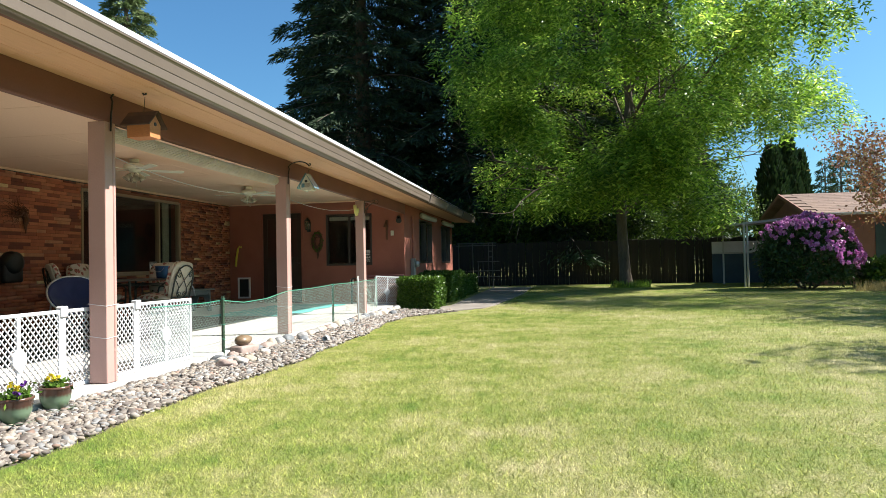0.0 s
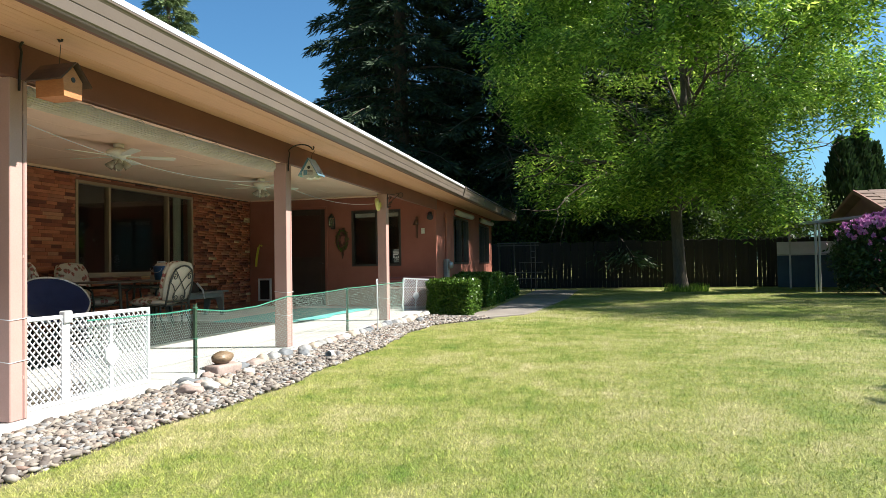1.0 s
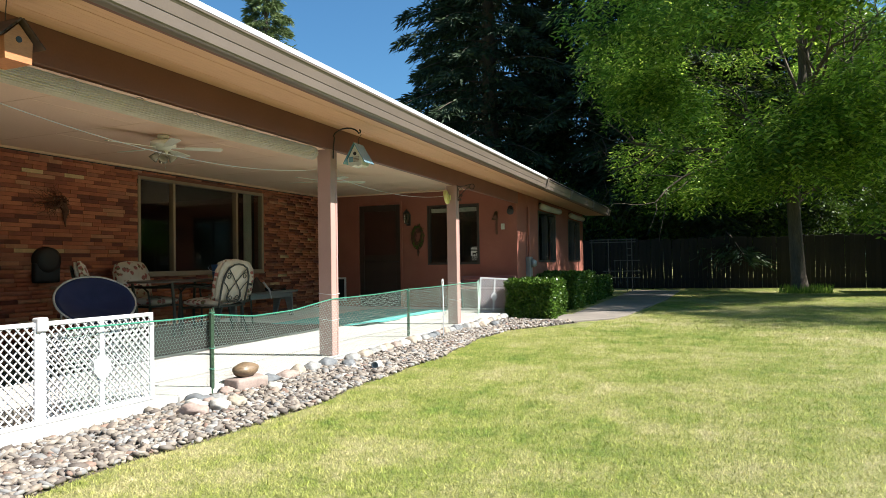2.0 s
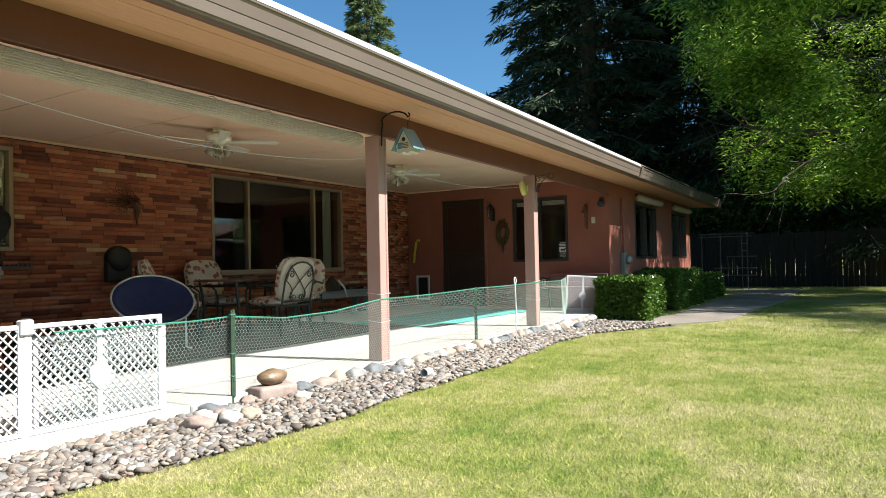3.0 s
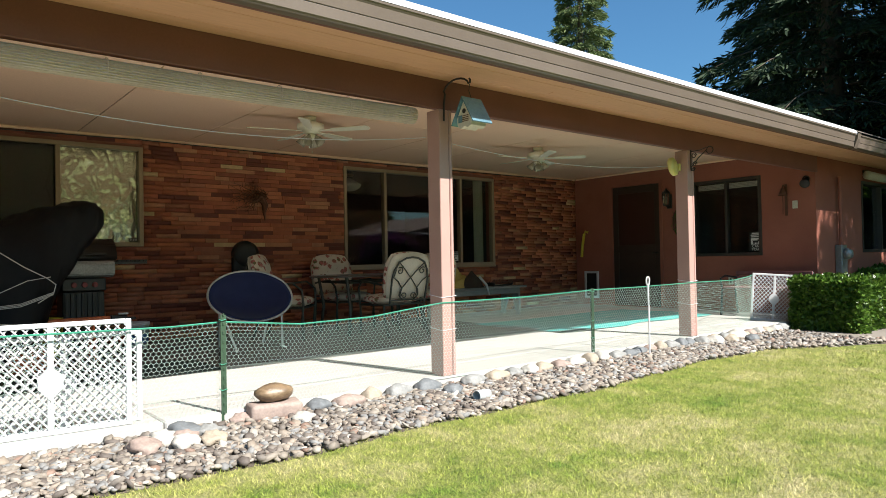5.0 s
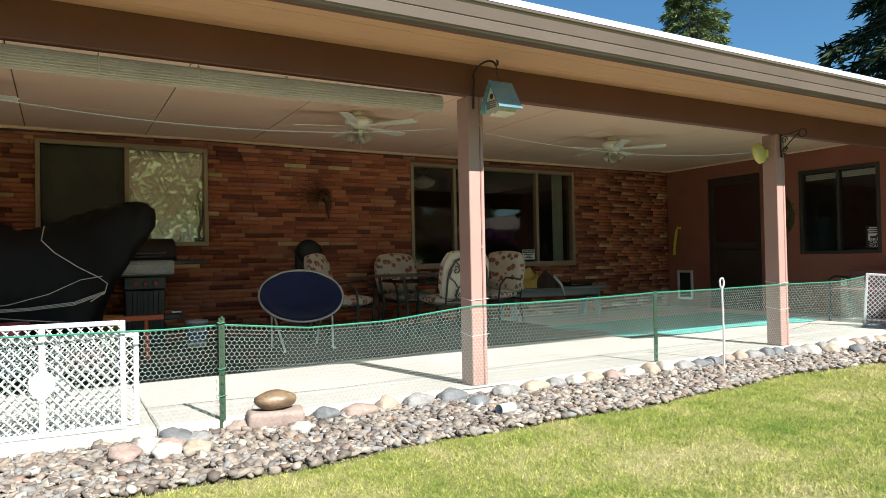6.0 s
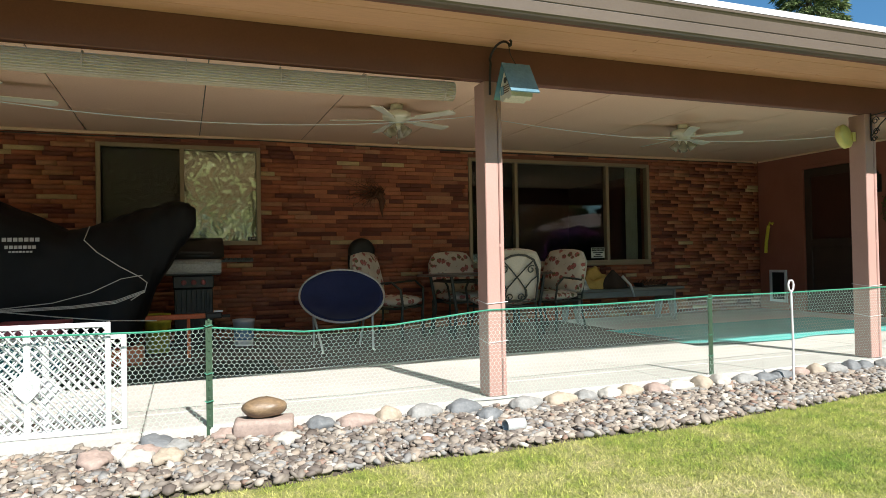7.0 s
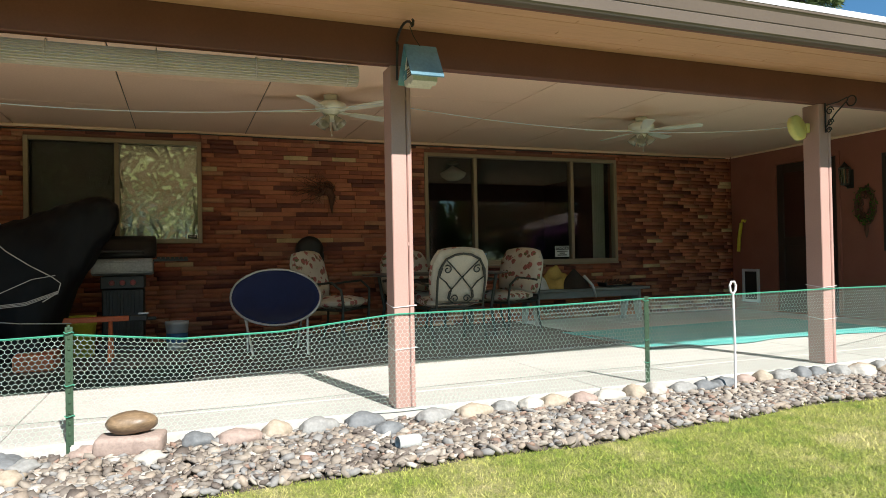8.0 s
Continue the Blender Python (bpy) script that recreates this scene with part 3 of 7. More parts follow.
def conifer(name, label, at, height, spread, seed, branches=95, quads=300, mat=None, base=1.5, leaf=0.34, droop=0.35):
    rng = np.random.default_rng(seed)
    t = thing(name, label, "tree", at)
    bm = BM()
    tube(bm, [(0, 0, -0.1), (0.05, 0, height * 0.3), (0, 0.05, height * 0.7), (0, 0, height)], [height * 0.02, height * 0.016, height * 0.008, 0.02], 10, False, False)
    qs = []
    for i in range(branches):
        f = (i + rng.uniform(0, 1)) / branches
        z = base + (height - base) * f ** 1.1
        L = spread * (1 - f) ** 0.75 * rng.uniform(0.7, 1.12) + 0.25
        a = i * 2.399 + rng.uniform(-0.3, 0.3)
        d = np.array([math.cos(a), math.sin(a), 0.0])
        s = np.linspace(0, 1, 6)
        line = np.array([[0, 0, z]]) + s[:, None] * d * L + np.stack([0 * s, 0 * s, L * (0.12 * s - droop * s * s)], 1)
        tube(bm, [tuple(p) for p in line], [0.05 * (1 - 0.85 * u) * (0.4 + L / spread) for u in s], 4, False, False)
        n = max(40, int(quads * (0.3 + L / spread)))
        u = rng.uniform(0.12, 1.0, n) ** 0.75
        ctr = np.stack([np.interp(u, s, line[:, k]) for k in range(3)], 1)
        side = np.array([-d[1], d[0], 0])
        w = rng.normal(0, 1, n) * (0.24 * L * (1.12 - u) + 0.1)
        ctr = ctr + side * w[:, None] - np.array([0, 0, 1]) * (np.abs(w) * 0.35 + rng.uniform(0, 0.28, n))[:, None]
        ax = d * 0.7 + side * np.sign(w)[:, None] * 0.6 + rng.normal(0, 0.3, (n, 3)) - np.array([0, 0, 0.45])
        ax /= np.linalg.norm(ax, axis=1)[:, None]
        e = np.cross(ax, rng.normal(size=(n, 3)))
        e /= np.linalg.norm(e, axis=1)[:, None]
        Lf = (leaf * rng.uniform(0.6, 1.3, n))[:, None]
        qs.append(np.stack([ctr, ctr + ax * Lf * 0.5 + e * Lf * 0.09, ctr + ax * Lf, ctr + ax * Lf * 0.5 - e * Lf * 0.09], 1))
    part("trunk", bm, M_BARK, t, "", True)
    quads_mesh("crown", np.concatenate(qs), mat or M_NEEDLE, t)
    return t


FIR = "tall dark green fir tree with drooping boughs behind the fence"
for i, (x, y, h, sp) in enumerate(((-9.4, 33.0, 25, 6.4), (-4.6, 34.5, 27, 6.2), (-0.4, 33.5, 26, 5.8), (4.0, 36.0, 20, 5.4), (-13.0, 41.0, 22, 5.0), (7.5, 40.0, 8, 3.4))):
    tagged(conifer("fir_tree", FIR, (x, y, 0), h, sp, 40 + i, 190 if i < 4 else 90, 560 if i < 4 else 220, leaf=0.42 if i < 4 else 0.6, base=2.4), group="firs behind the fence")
conifer("spruce_tree", "tall conifer rising far behind the house roof, sunlight painted into its needles", (-31, 45, 0), 25.0, 5.6, 71, 170, 560, leaf=0.42, mat=M_SPRUCE)


def arborvitae(at, h, r, seed):
    rng = np.random.default_rng(seed)
    t = thing("arborvitae", "tall narrow dark green columnar evergreen behind the garage", "tree", at, 0, "columnar evergreens")
    bm = BM()
    tube(bm, [(0, 0, -0.1), (0, 0, h * 0.9)], [0.14, 0.03], 8, False, False)
    part("trunk", bm, M_BARK, t)
    n = 9000
    f = rng.uniform(0.02, 1, n)
    rad = r * np.minimum(1, (1 - f) * 2.6) ** 0.6 * (0.8 + 0.25 * rng.random(n)) * (1 + 0.12 * np.sin(f * 40 + 3 * rng.random(n)))
    a = rng.uniform(0, 2 * np.pi, n)
    c = np.stack([rad * np.cos(a), rad * np.sin(a), f * h], 1)
    ax = np.stack([np.cos(a) * 0.35, np.sin(a) * 0.35, np.ones(n)], 1) + rng.normal(0, 0.25, (n, 3))
    ax /= np.linalg.norm(ax, axis=1)[:, None]
    e = np.cross(ax, rng.normal(size=(n, 3)))
    e /= np.linalg.norm(e, axis=1)[:, None]
    L = rng.uniform(0.2, 0.42, n)[:, None]
    quads_mesh("crown", np.stack([c, c + ax * L * .5 + e * L * .2, c + ax * L, c + ax * L * .5 - e * L * .2], 1), M_ARBV, t)


arborvitae((10.1, 33.0, 0), 5.9, 0.66, 5)
arborvitae((10.85, 33.3, 0), 6.4, 0.5, 6)
arborvitae((11.45, 33.5, 0), 5.7, 0.36, 7)
for i, (x, y, h) in enumerate(((20.5, 55, 8.5), (22.0, 56, 9.2), (23.5, 55, 8.4))):
    tagged(conifer("distant_conifer", "distant slim conifer beyond the garage roof", (x, y, 0), h, 1.3, 90 + i, 40, 120, M_ARBV), group="distant conifers")


def hedge(at, sx, sy, h, seed, label, n=16000):
    rng = np.random.default_rng(seed)
    t = thing("hedge", label, "hedge", at, 0, "clipped hedges")
    bm = BM()
    box(bm, (-sx / 2 + 0.09, -sy / 2 + 0.09, 0.0), (sx / 2 - 0.09, sy / 2 - 0.09, h - 0.09), 0.06)
    part("core", bm, M_UNDER, t, "dark twiggy inside")
    area = np.array([sx * h, sx * h, sy * h, sy * h, sx * sy])
    face = rng.choice(5, n, p=area / area.sum())
    u, v = rng.uniform(-0.5, 0.5, n), rng.uniform(0, 1, n)
    P = np.zeros((n, 3))
    nr = np.zeros((n, 3))
    for f in range(5):
        k = face == f
        if f < 2:
            s = -1 if f == 0 else 1
            P[k] = np.stack([u[k] * sx, np.full(k.sum(), s * sy / 2), v[k] * h], 1)
            nr[k] = (0, s, 0)
        elif f < 4:
            s = -1 if f == 2 else 1
            P[k] = np.stack([np.full(k.sum(), s * sx / 2), u[k] * sy, v[k] * h], 1)
            nr[k] = (s, 0, 0)
        else:
            P[k] = np.stack([u[k] * sx, (v[k] - 0.5) * sy, np.full(k.sum(), h)], 1)
            nr[k] = (0, 0, 1)
    wob = np.array([noise.noise(Vector(p) * 3.0) for p in P])
    P += nr * (wob * 0.07 - rng.uniform(0, 0.08, n))[:, None]
    ax = nr * 0.7 + rng.normal(0, 0.6, (n, 3)) + np.array([0, 0, 0.2])
    ax /= np.linalg.norm(ax, axis=1)[:, None]
    e = np.cross(ax, nr + rng.normal(0, 0.5, (n, 3)))
    e /= np.linalg.norm(e, axis=1)[:, None]
    L = rng.uniform(0.035, 0.075, n)[:, None]
    quads_mesh("leaves", np.stack([P, P + ax * L * .5 + e * L * .3, P + ax * L, P + ax * L * .5 - e * L * .3], 1), M_HEDGE, t)


hedge((-2.85, 15.2, 0.0), 0.86, 1.1, 0.69, 1, "clipped glossy green hedge in sun beside the pet gate", 15000)
hedge((-2.93, 18.6, 0.0), 0.86, 2.7, 0.76, 2, "clipped dark green hedge in shade under the side windows", 20000)
hedge((-2.93, 22.0, 0.0), 0.8, 2.4, 0.60, 3, "low dark green hedge in deep shade by the house", 12000)


def blob_leaves(rng, centre, radii, n, leaf, aspect, shell=0.5, lumps=0.2):
    v = rng.normal(size=(n, 3))
    v /= np.linalg.norm(v, axis=1)[:, None]
    v[:, 2] = np.where(v[:, 2] < -0.62, -v[:, 2], v[:, 2])
    k = np.array([1 + lumps * noise.noise(Vector(q) * 2.3 + Vector(centre)) for q in v])
    rad = rng.uniform(shell, 1.0, n) ** 0.5 * k
    P = np.array(centre) + v * rad[:, None] * np.array(radii)
    return P[:, None, :] + rot_quads(rng, n, leaf, aspect), P, v


def rhododendron():
    rng = np.random.default_rng(23)
    t = thing("rhododendron", "large round rhododendron bush covered in mauve blossoms", "bush", (7.85, 22.4, 0))
    t.scale = (0.87, 0.9, 0.99)
    bm, tips = BM(), []
    for k in range(7):
        a = k * 0.9
        limb(bm, rng, Vector((0.15 * math.cos(a), 0.15 * math.sin(a), 0)), Vector((math.cos(a), math.sin(a), 0.9)).normalized(), 1.4, 0.04, 1, tips)
    part("stems", bm, M_BARK, t)
    q, P, v = blob_leaves(rng, (0, 0, 0.95), (1.62, 1.5, 1.28), 16000, 0.15, 0.36, 0.45)
    q[..., 2] = np.maximum(q[..., 2], 0.03)
    quads_mesh("leaves", q, M_RHODO, t)
    out = []
    m = 620
    d = rng.normal(size=(m, 3))
    d[:, 2] = np.abs(d[:, 2]) * 1.1 - 0.25
    d /= np.linalg.norm(d, axis=1)[:, None]
    for i in range(m):
        k = 1 + 0.2 * noise.noise(Vector(d[i]) * 2.3 + Vector((0, 0, 0.95)))
        c = np.array((0, 0, 0.95)) + d[i] * np.array((1.66, 1.54, 1.32)) * k
        if c[2] < 0.25 or d[i][2] + 0.55 * d[i][0] < 0.02 + 0.25 * rng.random():
            continue
        out.append(c + d[i] * 0.03 + rot_quads(rng, 24, 0.09, 0.75))
    quads_mesh("blossoms", np.concatenate(out), M_BLOOM, t, "mauve flower clusters")


rhododendron()
rng = np.random.default_rng(31)
t = thing("low_shrub", "low broad-leaved green shrub beside the rhododendron", "bush", (9.9, 22.2, 0))
q, P, v = blob_leaves(rng, (0, 0, 0.3), (0.75, 0.7, 0.62), 2600, 0.16, 0.5)
q[..., 2] = np.maximum(q[..., 2], 0.02)
quads_mesh("leaves", q, M_HEDGE, t)

rng = np.random.default_rng(33)
t = thing("copper_maple", "small tree with coppery red-green leaves at the lawn's side", "tree", (10.7, 21.4, 0))
bm, tips = BM(), []
tube(bm, [(0, 0, -0.1), (0.03, 0, 0.8), (0, 0.05, 1.7)], [0.11, 0.085, 0.07], 8, False, False)
for k in range(9):
    a = k * 0.95
    limb(bm, rng, Vector((0, 0.05, 1.5 + 0.05 * k)), Vector((math.cos(a), math.sin(a), 0.85)).normalized(), 2.1, 0.045, 2, tips)
part("trunk", bm, M_BARK, t, "", True)
cs = np.array([np.array(p) for p in tips if p[2] > 1.9])
out = []
for c in cs:
    n = 42
    out.append(c + rng.normal(0, 0.2, (n, 3))[:, None, :] + rot_quads(rng, n, 0.10, 0.6))
quads_mesh("crown", np.concatenate(out), M_MAPLE, t)


# trees east of the lawn, that throw their shade on the grass
def side_tree(at, h, r, seed, clumps=90):
    rng = np.random.default_rng(seed)
    t = thing("lawn_tree", "leafy green tree at the east side of the lawn", "tree", at, 0, "trees east of the lawn")
    bm, tips = BM(), []
    tube(bm, [(0, 0, -0.1), (0.05, 0, h * 0.3), (0, 0.05, h * 0.6)], [0.2, 0.16, 0.1], 9, False, False)
    for k in range(7):
        a = k * 1.3
        limb(bm, rng, Vector((0, 0, h * (0.3 + 0.04 * k))), Vector((math.cos(a), math.sin(a), 0.8)).normalized(), r * 0.9, 0.07, 1, tips)
    part("trunk", bm, M_BARK, t, "", True)
    v = rng.normal(size=(clumps, 3))
    v /= np.linalg.norm(v, axis=1)[:, None]
    cs = np.array([0, 0, h * 0.66]) + v * rng.uniform(0.4, 1, (clumps, 1)) ** 0.5 * np.array([r, r, h * 0.33])
    quads_mesh("crown", fronds(rng, cs, rng.uniform(0.5, 0.95, clumps), 34, 0.17, 6), M_LEAF, t)


side_tree((10.3, 8.3, 0), 7.0, 1.7, 51, 60)
side_tree((10.9, 13.5, 0), 6.6, 2.1, 52, 70)
side_tree((13.9, 19.0, 0), 14.0, 3.3, 53, 190)


# ---- fence, trellis, garage ----
def board_fence(x0, y0, x1, y1, h, label):
    t = thing("fence", label, "fence", (x0, y0, 0), math.degrees(math.atan2(y1 - y0, x1 - x0)))
    L = math.hypot(x1 - x0, y1 - y0)
    rng = random.Random(5)
    bm = BM()
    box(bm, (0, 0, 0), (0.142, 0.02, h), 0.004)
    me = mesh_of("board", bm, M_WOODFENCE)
    x = 0.0
    while x < L:
        ob = new("board", me)
        ob.parent = t
        ob.matrix_basis = pose(x, rng.uniform(-0.004, 0.004), 0.03, 0, rng.uniform(-0.5, 0.5), 0) @ Matrix.Diagonal((1, 1, rng.uniform(0.975, 1.02), 1))
        x += 0.142 + rng.choice((0.002, 0.003, 0.004, 0.004, 0.012))
    bm = BM()
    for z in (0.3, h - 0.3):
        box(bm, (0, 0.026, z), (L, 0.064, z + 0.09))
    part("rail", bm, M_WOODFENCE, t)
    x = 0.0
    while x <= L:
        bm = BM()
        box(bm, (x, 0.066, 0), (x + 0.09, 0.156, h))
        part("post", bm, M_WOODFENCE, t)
        x += 2.4


board_fence(-9.0, 28.3, 8.5, 28.3, 1.78, "tall weathered board fence with narrow gaps, deep tree shade painted into its colour")
# greenery behind the fence
rng = np.random.default_rng(61)
for i, x in enumerate(np.arange(-7.5, 9.0, 1.9)):
    t = thing("shrub", "dense green shrub growing behind the fence in shade", "bush", (float(x), 30.3 + 0.4 * math.sin(i * 2.0), 0), 0, "shrubs behind the fence")
    q, P, v = blob_leaves(rng, (0, 0, 1.6), (1.35, 1.0, 2.3 + 0.7 * math.sin(i * 1.7)), 4200, 0.15, 0.45, 0.3, 0.5)
    q[..., 2] = np.maximum(q[..., 2], 0.02)
    quads_mesh("leaves", q, M_UNDER, t)

# ---- garage and carport ----
M_GARAGE = surf("garage_stucco", (0.24, 0.12, 0.10), (0.30, 0.155, 0.125), 2, 90, 0.85, bump=0.3)
M_BROWNROOF = surf("brown_shingle", (0.18, 0.115, 0.09), (0.26, 0.17, 0.135), 2.5, 60, 0.9, bump=0.5, spread=0.3, rnd=0.25)
M_PALEMETAL = surf("pale_metal", (0.48, 0.48, 0.47), (0.56, 0.56, 0.55), 3, 50, 0.5, bump=0.05)
M_METER = surf("meter_grey", (0.26, 0.27, 0.27), (0.34, 0.35, 0.35), 4, 60, 0.45, metal=0.4, bump=0.05)
M_TEALDOOR = surf("dark_teal_door", (0.02, 0.05, 0.07), (0.03, 0.07, 0.09), 3, 60, 0.5)
t = thing("garage", "low garage with brown shingle roof behind the rhododendron", "building", (9.0, 25.0, 0))
bm = BM()
box(bm, (0, 0, 0), (8.0, 4.8, 2.5))
prism(bm, [(0.0, 2.5), (4.8, 2.5), (2.4, 3.24)], 0.0, 0.15, "x")
part("wall", bm, M_GARAGE, t)
bm = BM()
prism(bm, [(-0.45, 2.45), (2.4, 3.36), (5.25, 2.45), (5.25, 2.38), (2.4, 3.27), (-0.45, 2.38)], -0.35, 8.4, "x")
roof = part("roof", bm, M_BROWNROOF, t, "brown asphalt shingles")
bm = BM()
box(bm, (0, 0, 0), (0.9, 0.24, 0.012), 0.002)
sh = mesh_of("shingle", bm, M_BROWNROOF)
for i in range(12):
    for j in range(9):
        ob = new("shingle", sh)
        ob.parent = roof
        y = -0.46 + i * 0.235
        ob.matrix_basis = Matrix.Translation((-0.35 + (0.4 if i % 2 else 0.0) + j * 0.905, y, 2.462 + (y + 0.45) * 0.3193)) @ pose(0, 0, 0, 17.0)
bm = BM()
box(bm, (-0.36, -0.50, 2.37), (8.4, -0.455, 2.455), 0.006)
part("gutter", bm, M_PALEMETAL, t, "pale metal gutter")
bm = BM()
prism(bm, [(-0.47, 2.36), (2.4, 3.27), (5.27, 2.36), (5.27, 2.47), (2.4, 3.385), (-0.47, 2.47)], -0.40, -0.352, "x")
part("barge_board", bm, M_GARAGE, t)
bm = BM()
box(bm, (1.9, -0.04, 0.05), (2.85, -0.002, 2.1), 0.006)
part("door", bm, M_TEALDOOR, t, "dark teal door")

t = thing("carport", "open carport with a flat metal roof and thin posts", "carport", (6.0, 23.9, 0))
bm = BM()
prism(bm, [(0.0, 2.06), (2.3, 2.28), (2.3, 2.36), (0.0, 2.14)], 0.0, 3.2, "y")
part("roof", bm, M_METER, t, "flat grey metal roof")
for x, y in ((0.42, 0.1), (0.52, 0.1), (0.42, 3.0), (2.15, 0.1), (2.15, 3.0)):
    bm = BM()
    box(bm, (x, y, 0), (x + 0.055, y + 0.055, 2.1 + 0.095 * x), 0.004)
    part("post", bm, M_PALEMETAL, t)
bm = BM()
box(bm, (0.05, 3.05, 1.2), (1.9, 3.09, 1.62), 0.004)
part("white_panel", bm, M_WHITE, t, "white corrugated panel")
bm = BM()
box(bm, (0.05, 3.05, 0.05), (1.9, 3.09, 1.15), 0.004)
part("blue_panel", bm, M_TEALDOOR, t, "dark blue panel")
bm = BM()
box(bm, (0.05, 3.03, 1.155), (1.9, 3.08, 1.195), 0.004)
part("rail", bm, M_PALEMETAL, t)

# pale trellis and a slatted chair in the shade
M_TRELLIS = surf("weathered_white_wood", (0.09, 0.085, 0.075), (0.14, 0.13, 0.115), 4, 50, 0.8, bump=0.2)
t = thing("garden_trellis", "weathered pale wooden trellis in deep shade near the fence", "trellis", (-3.6, 26.2, 0))
t.scale = (0.62, 1, 0.90)
for x in (0.0, 0.9, 1.9, 2.15):
    bm = BM()
    box(bm, (x, 0, 0), (x + 0.04, 0.04, 2.0), 0.004)
    part("upright", bm, M_TRELLIS, t)
for x0, x1, z in ((-0.1, 2.4, 1.95), (-0.1, 2.4, 1.85), (1.9, 2.19, 1.6), (1.9, 2.19, 1.35), (0.6, 2.6, 0.75), (0.6, 2.6, 0.5), (1.2, 2.6, 1.15), (-0.1, 1.0, 0.4)):
    bm = BM()
    box(bm, (x0, -0.022, z), (x1, -0.001, z + 0.035), 0.003)
    part("rail", bm, M_TRELLIS, t)
for x in (1.25, 1.55):
    bm = BM()
    box(bm, (x, -0.05, 0.3), (x + 0.03, -0.023, 1.2), 0.003)
    part("slat", bm, M_TRELLIS, t)
# pale grass tuft round the trunk
rng = np.random.default_rng(91)
n = 500
a, r = rng.uniform(0, 6.283, n), rng.uniform(0.25, 0.75, n)
P = np.stack([2.85 + r * np.cos(a), 25.2 + 0.6 * r * np.sin(a), np.zeros(n)], 1)
tip = P + np.stack([rng.normal(0, 0.08, n), rng.normal(0, 0.08, n), rng.uniform(0.12, 0.32, n)], 1)
s = np.stack([np.full(n, 0.012), np.zeros(n), np.zeros(n)], 1)
tagged(raw("grass_tuft", np.stack([P - s, P + s, tip], 1).reshape(-1, 3), np.arange(n * 3).reshape(-1, 3), M_LEAF), "tuft of longer pale grass round the tree trunk", "grass", "", "stuff")

# dry ornamental grass and a boulder at the side bed
rng = np.random.default_rng(92)
n = 700
a, r = rng.uniform(0, 6.283, n), rng.uniform(0.0, 0.6, n)
P = np.stack([9.2 + 1.3 * r * np.cos(a), 20.6 + r * np.sin(a), np.zeros(n)], 1)
tip = P + np.stack([rng.normal(0, 0.10, n), rng.normal(0, 0.08, n), rng.uniform(0.10, 0.34, n)], 1)
s = np.stack([np.full(n, 0.008), np.zeros(n), np.zeros(n)], 1)
M_DRYGRASS = leaf_mat("dry_grass", ((0.0, (0.36, 0.27, 0.10)), (1.0, (0.58, 0.47, 0.22))), 0.3)
tagged(raw("dry_grass", np.stack([P - s, P + s, tip], 1).reshape(-1, 3), np.arange(n * 3).reshape(-1, 3), M_DRYGRASS), "clump of dry straw-coloured ornamental grass", "grass", "", "stuff")

# dense trees along the east boundary, behind the camera
rng = np.random.default_rng(95)
for i, y in enumerate(np.arange(-8.0, 32.0, 4.0)):
    t = thing("boundary_tree", "dense dark green tree on the east boundary", "tree", (19.5 + 0.8 * math.sin(i * 1.9), float(y), 0), 0, "trees on the east boundary")
    bm = BM()
    tube(bm, [(0, 0, -0.1), (0, 0, 3.2)], [0.2, 0.1], 8, False, False)
    part("trunk", bm, M_BARK, t)
    q, P, v = blob_leaves(rng, (0, 0, 2.4), (2.4, 2.6, 2.3), 3600, 0.36, 0.5, 0.3)
    q[..., 2] = np.maximum(q[..., 2], 0.05)
    quads_mesh("crown", q, M_UNDER, t)

# ---- windows and doors ----
M_FOIL = surf("crumpled_foil", (0.90, 0.88, 0.74), (0.94, 0.92, 0.80), 3, 30, 0.24, metal=0.8, bump=0.25, dist=0.006, spread=0.05)
M_CURTAIN = surf("pale_curtain", (0.42, 0.46, 0.36), (0.52, 0.55, 0.45), 3, 60, 0.9, spread=0.1)
M_LAMPGLASS = surf("frosted_glass", (0.72, 0.68, 0.58), (0.80, 0.76, 0.66), 3, 60, 0.25, spread=0.05, bump=0)
M_SIGNW = surf("sign_white", (0.75, 0.75, 0.72), (0.80, 0.80, 0.78), 6, 60, 0.5, bump=0)
M_BLACK = surf("black_paint", (0.015, 0.015, 0.015), (0.022, 0.022, 0.022), 6, 60, 0.5, bump=0.02)
M_SCREEN, nt, p = _nodes("insect_screen")
p.inputs["Base Color"].default_value, p.inputs["Roughness"].default_value = (0.02, 0.02, 0.02, 1), 0.8
tb = nt.nodes.new("ShaderNodeBsdfTransparent")
mx = nt.nodes.new("ShaderNodeMixShader")
mx.inputs[0].default_value = 0.48
nt.links.new(tb.outputs[0], mx.inputs[1])
nt.links.new(p.outputs[0], mx.inputs[2])
nt.links.new(mx.outputs[0], nt.nodes["Material Output"].inputs[0])


def text_mesh(name, body, size, mat, parent, m, label=""):
    """Flat lettering, turned into a mesh and set at m."""
    cu = bpy.data.curves.new(name, "FONT")
    cu.body, cu.size, cu.extrude, cu.align_x, cu.align_y = body, size, 0.0006, "CENTER", "CENTER"
    tmp = bpy.data.objects.new(name, cu)
    scene.collection.objects.link(tmp)
    me = bpy.data.meshes.new_from_object(tmp.evaluated_get(bpy.context.evaluated_depsgraph_get()))
    bpy.data.objects.remove(tmp)
    me.materials.clear()
    me.materials.append(mat)
    me.name = name
    ob = new(name, me)
    ob.parent = parent
    ob.matrix_basis = m
    if label:
        ob["label"] = label
    return ob


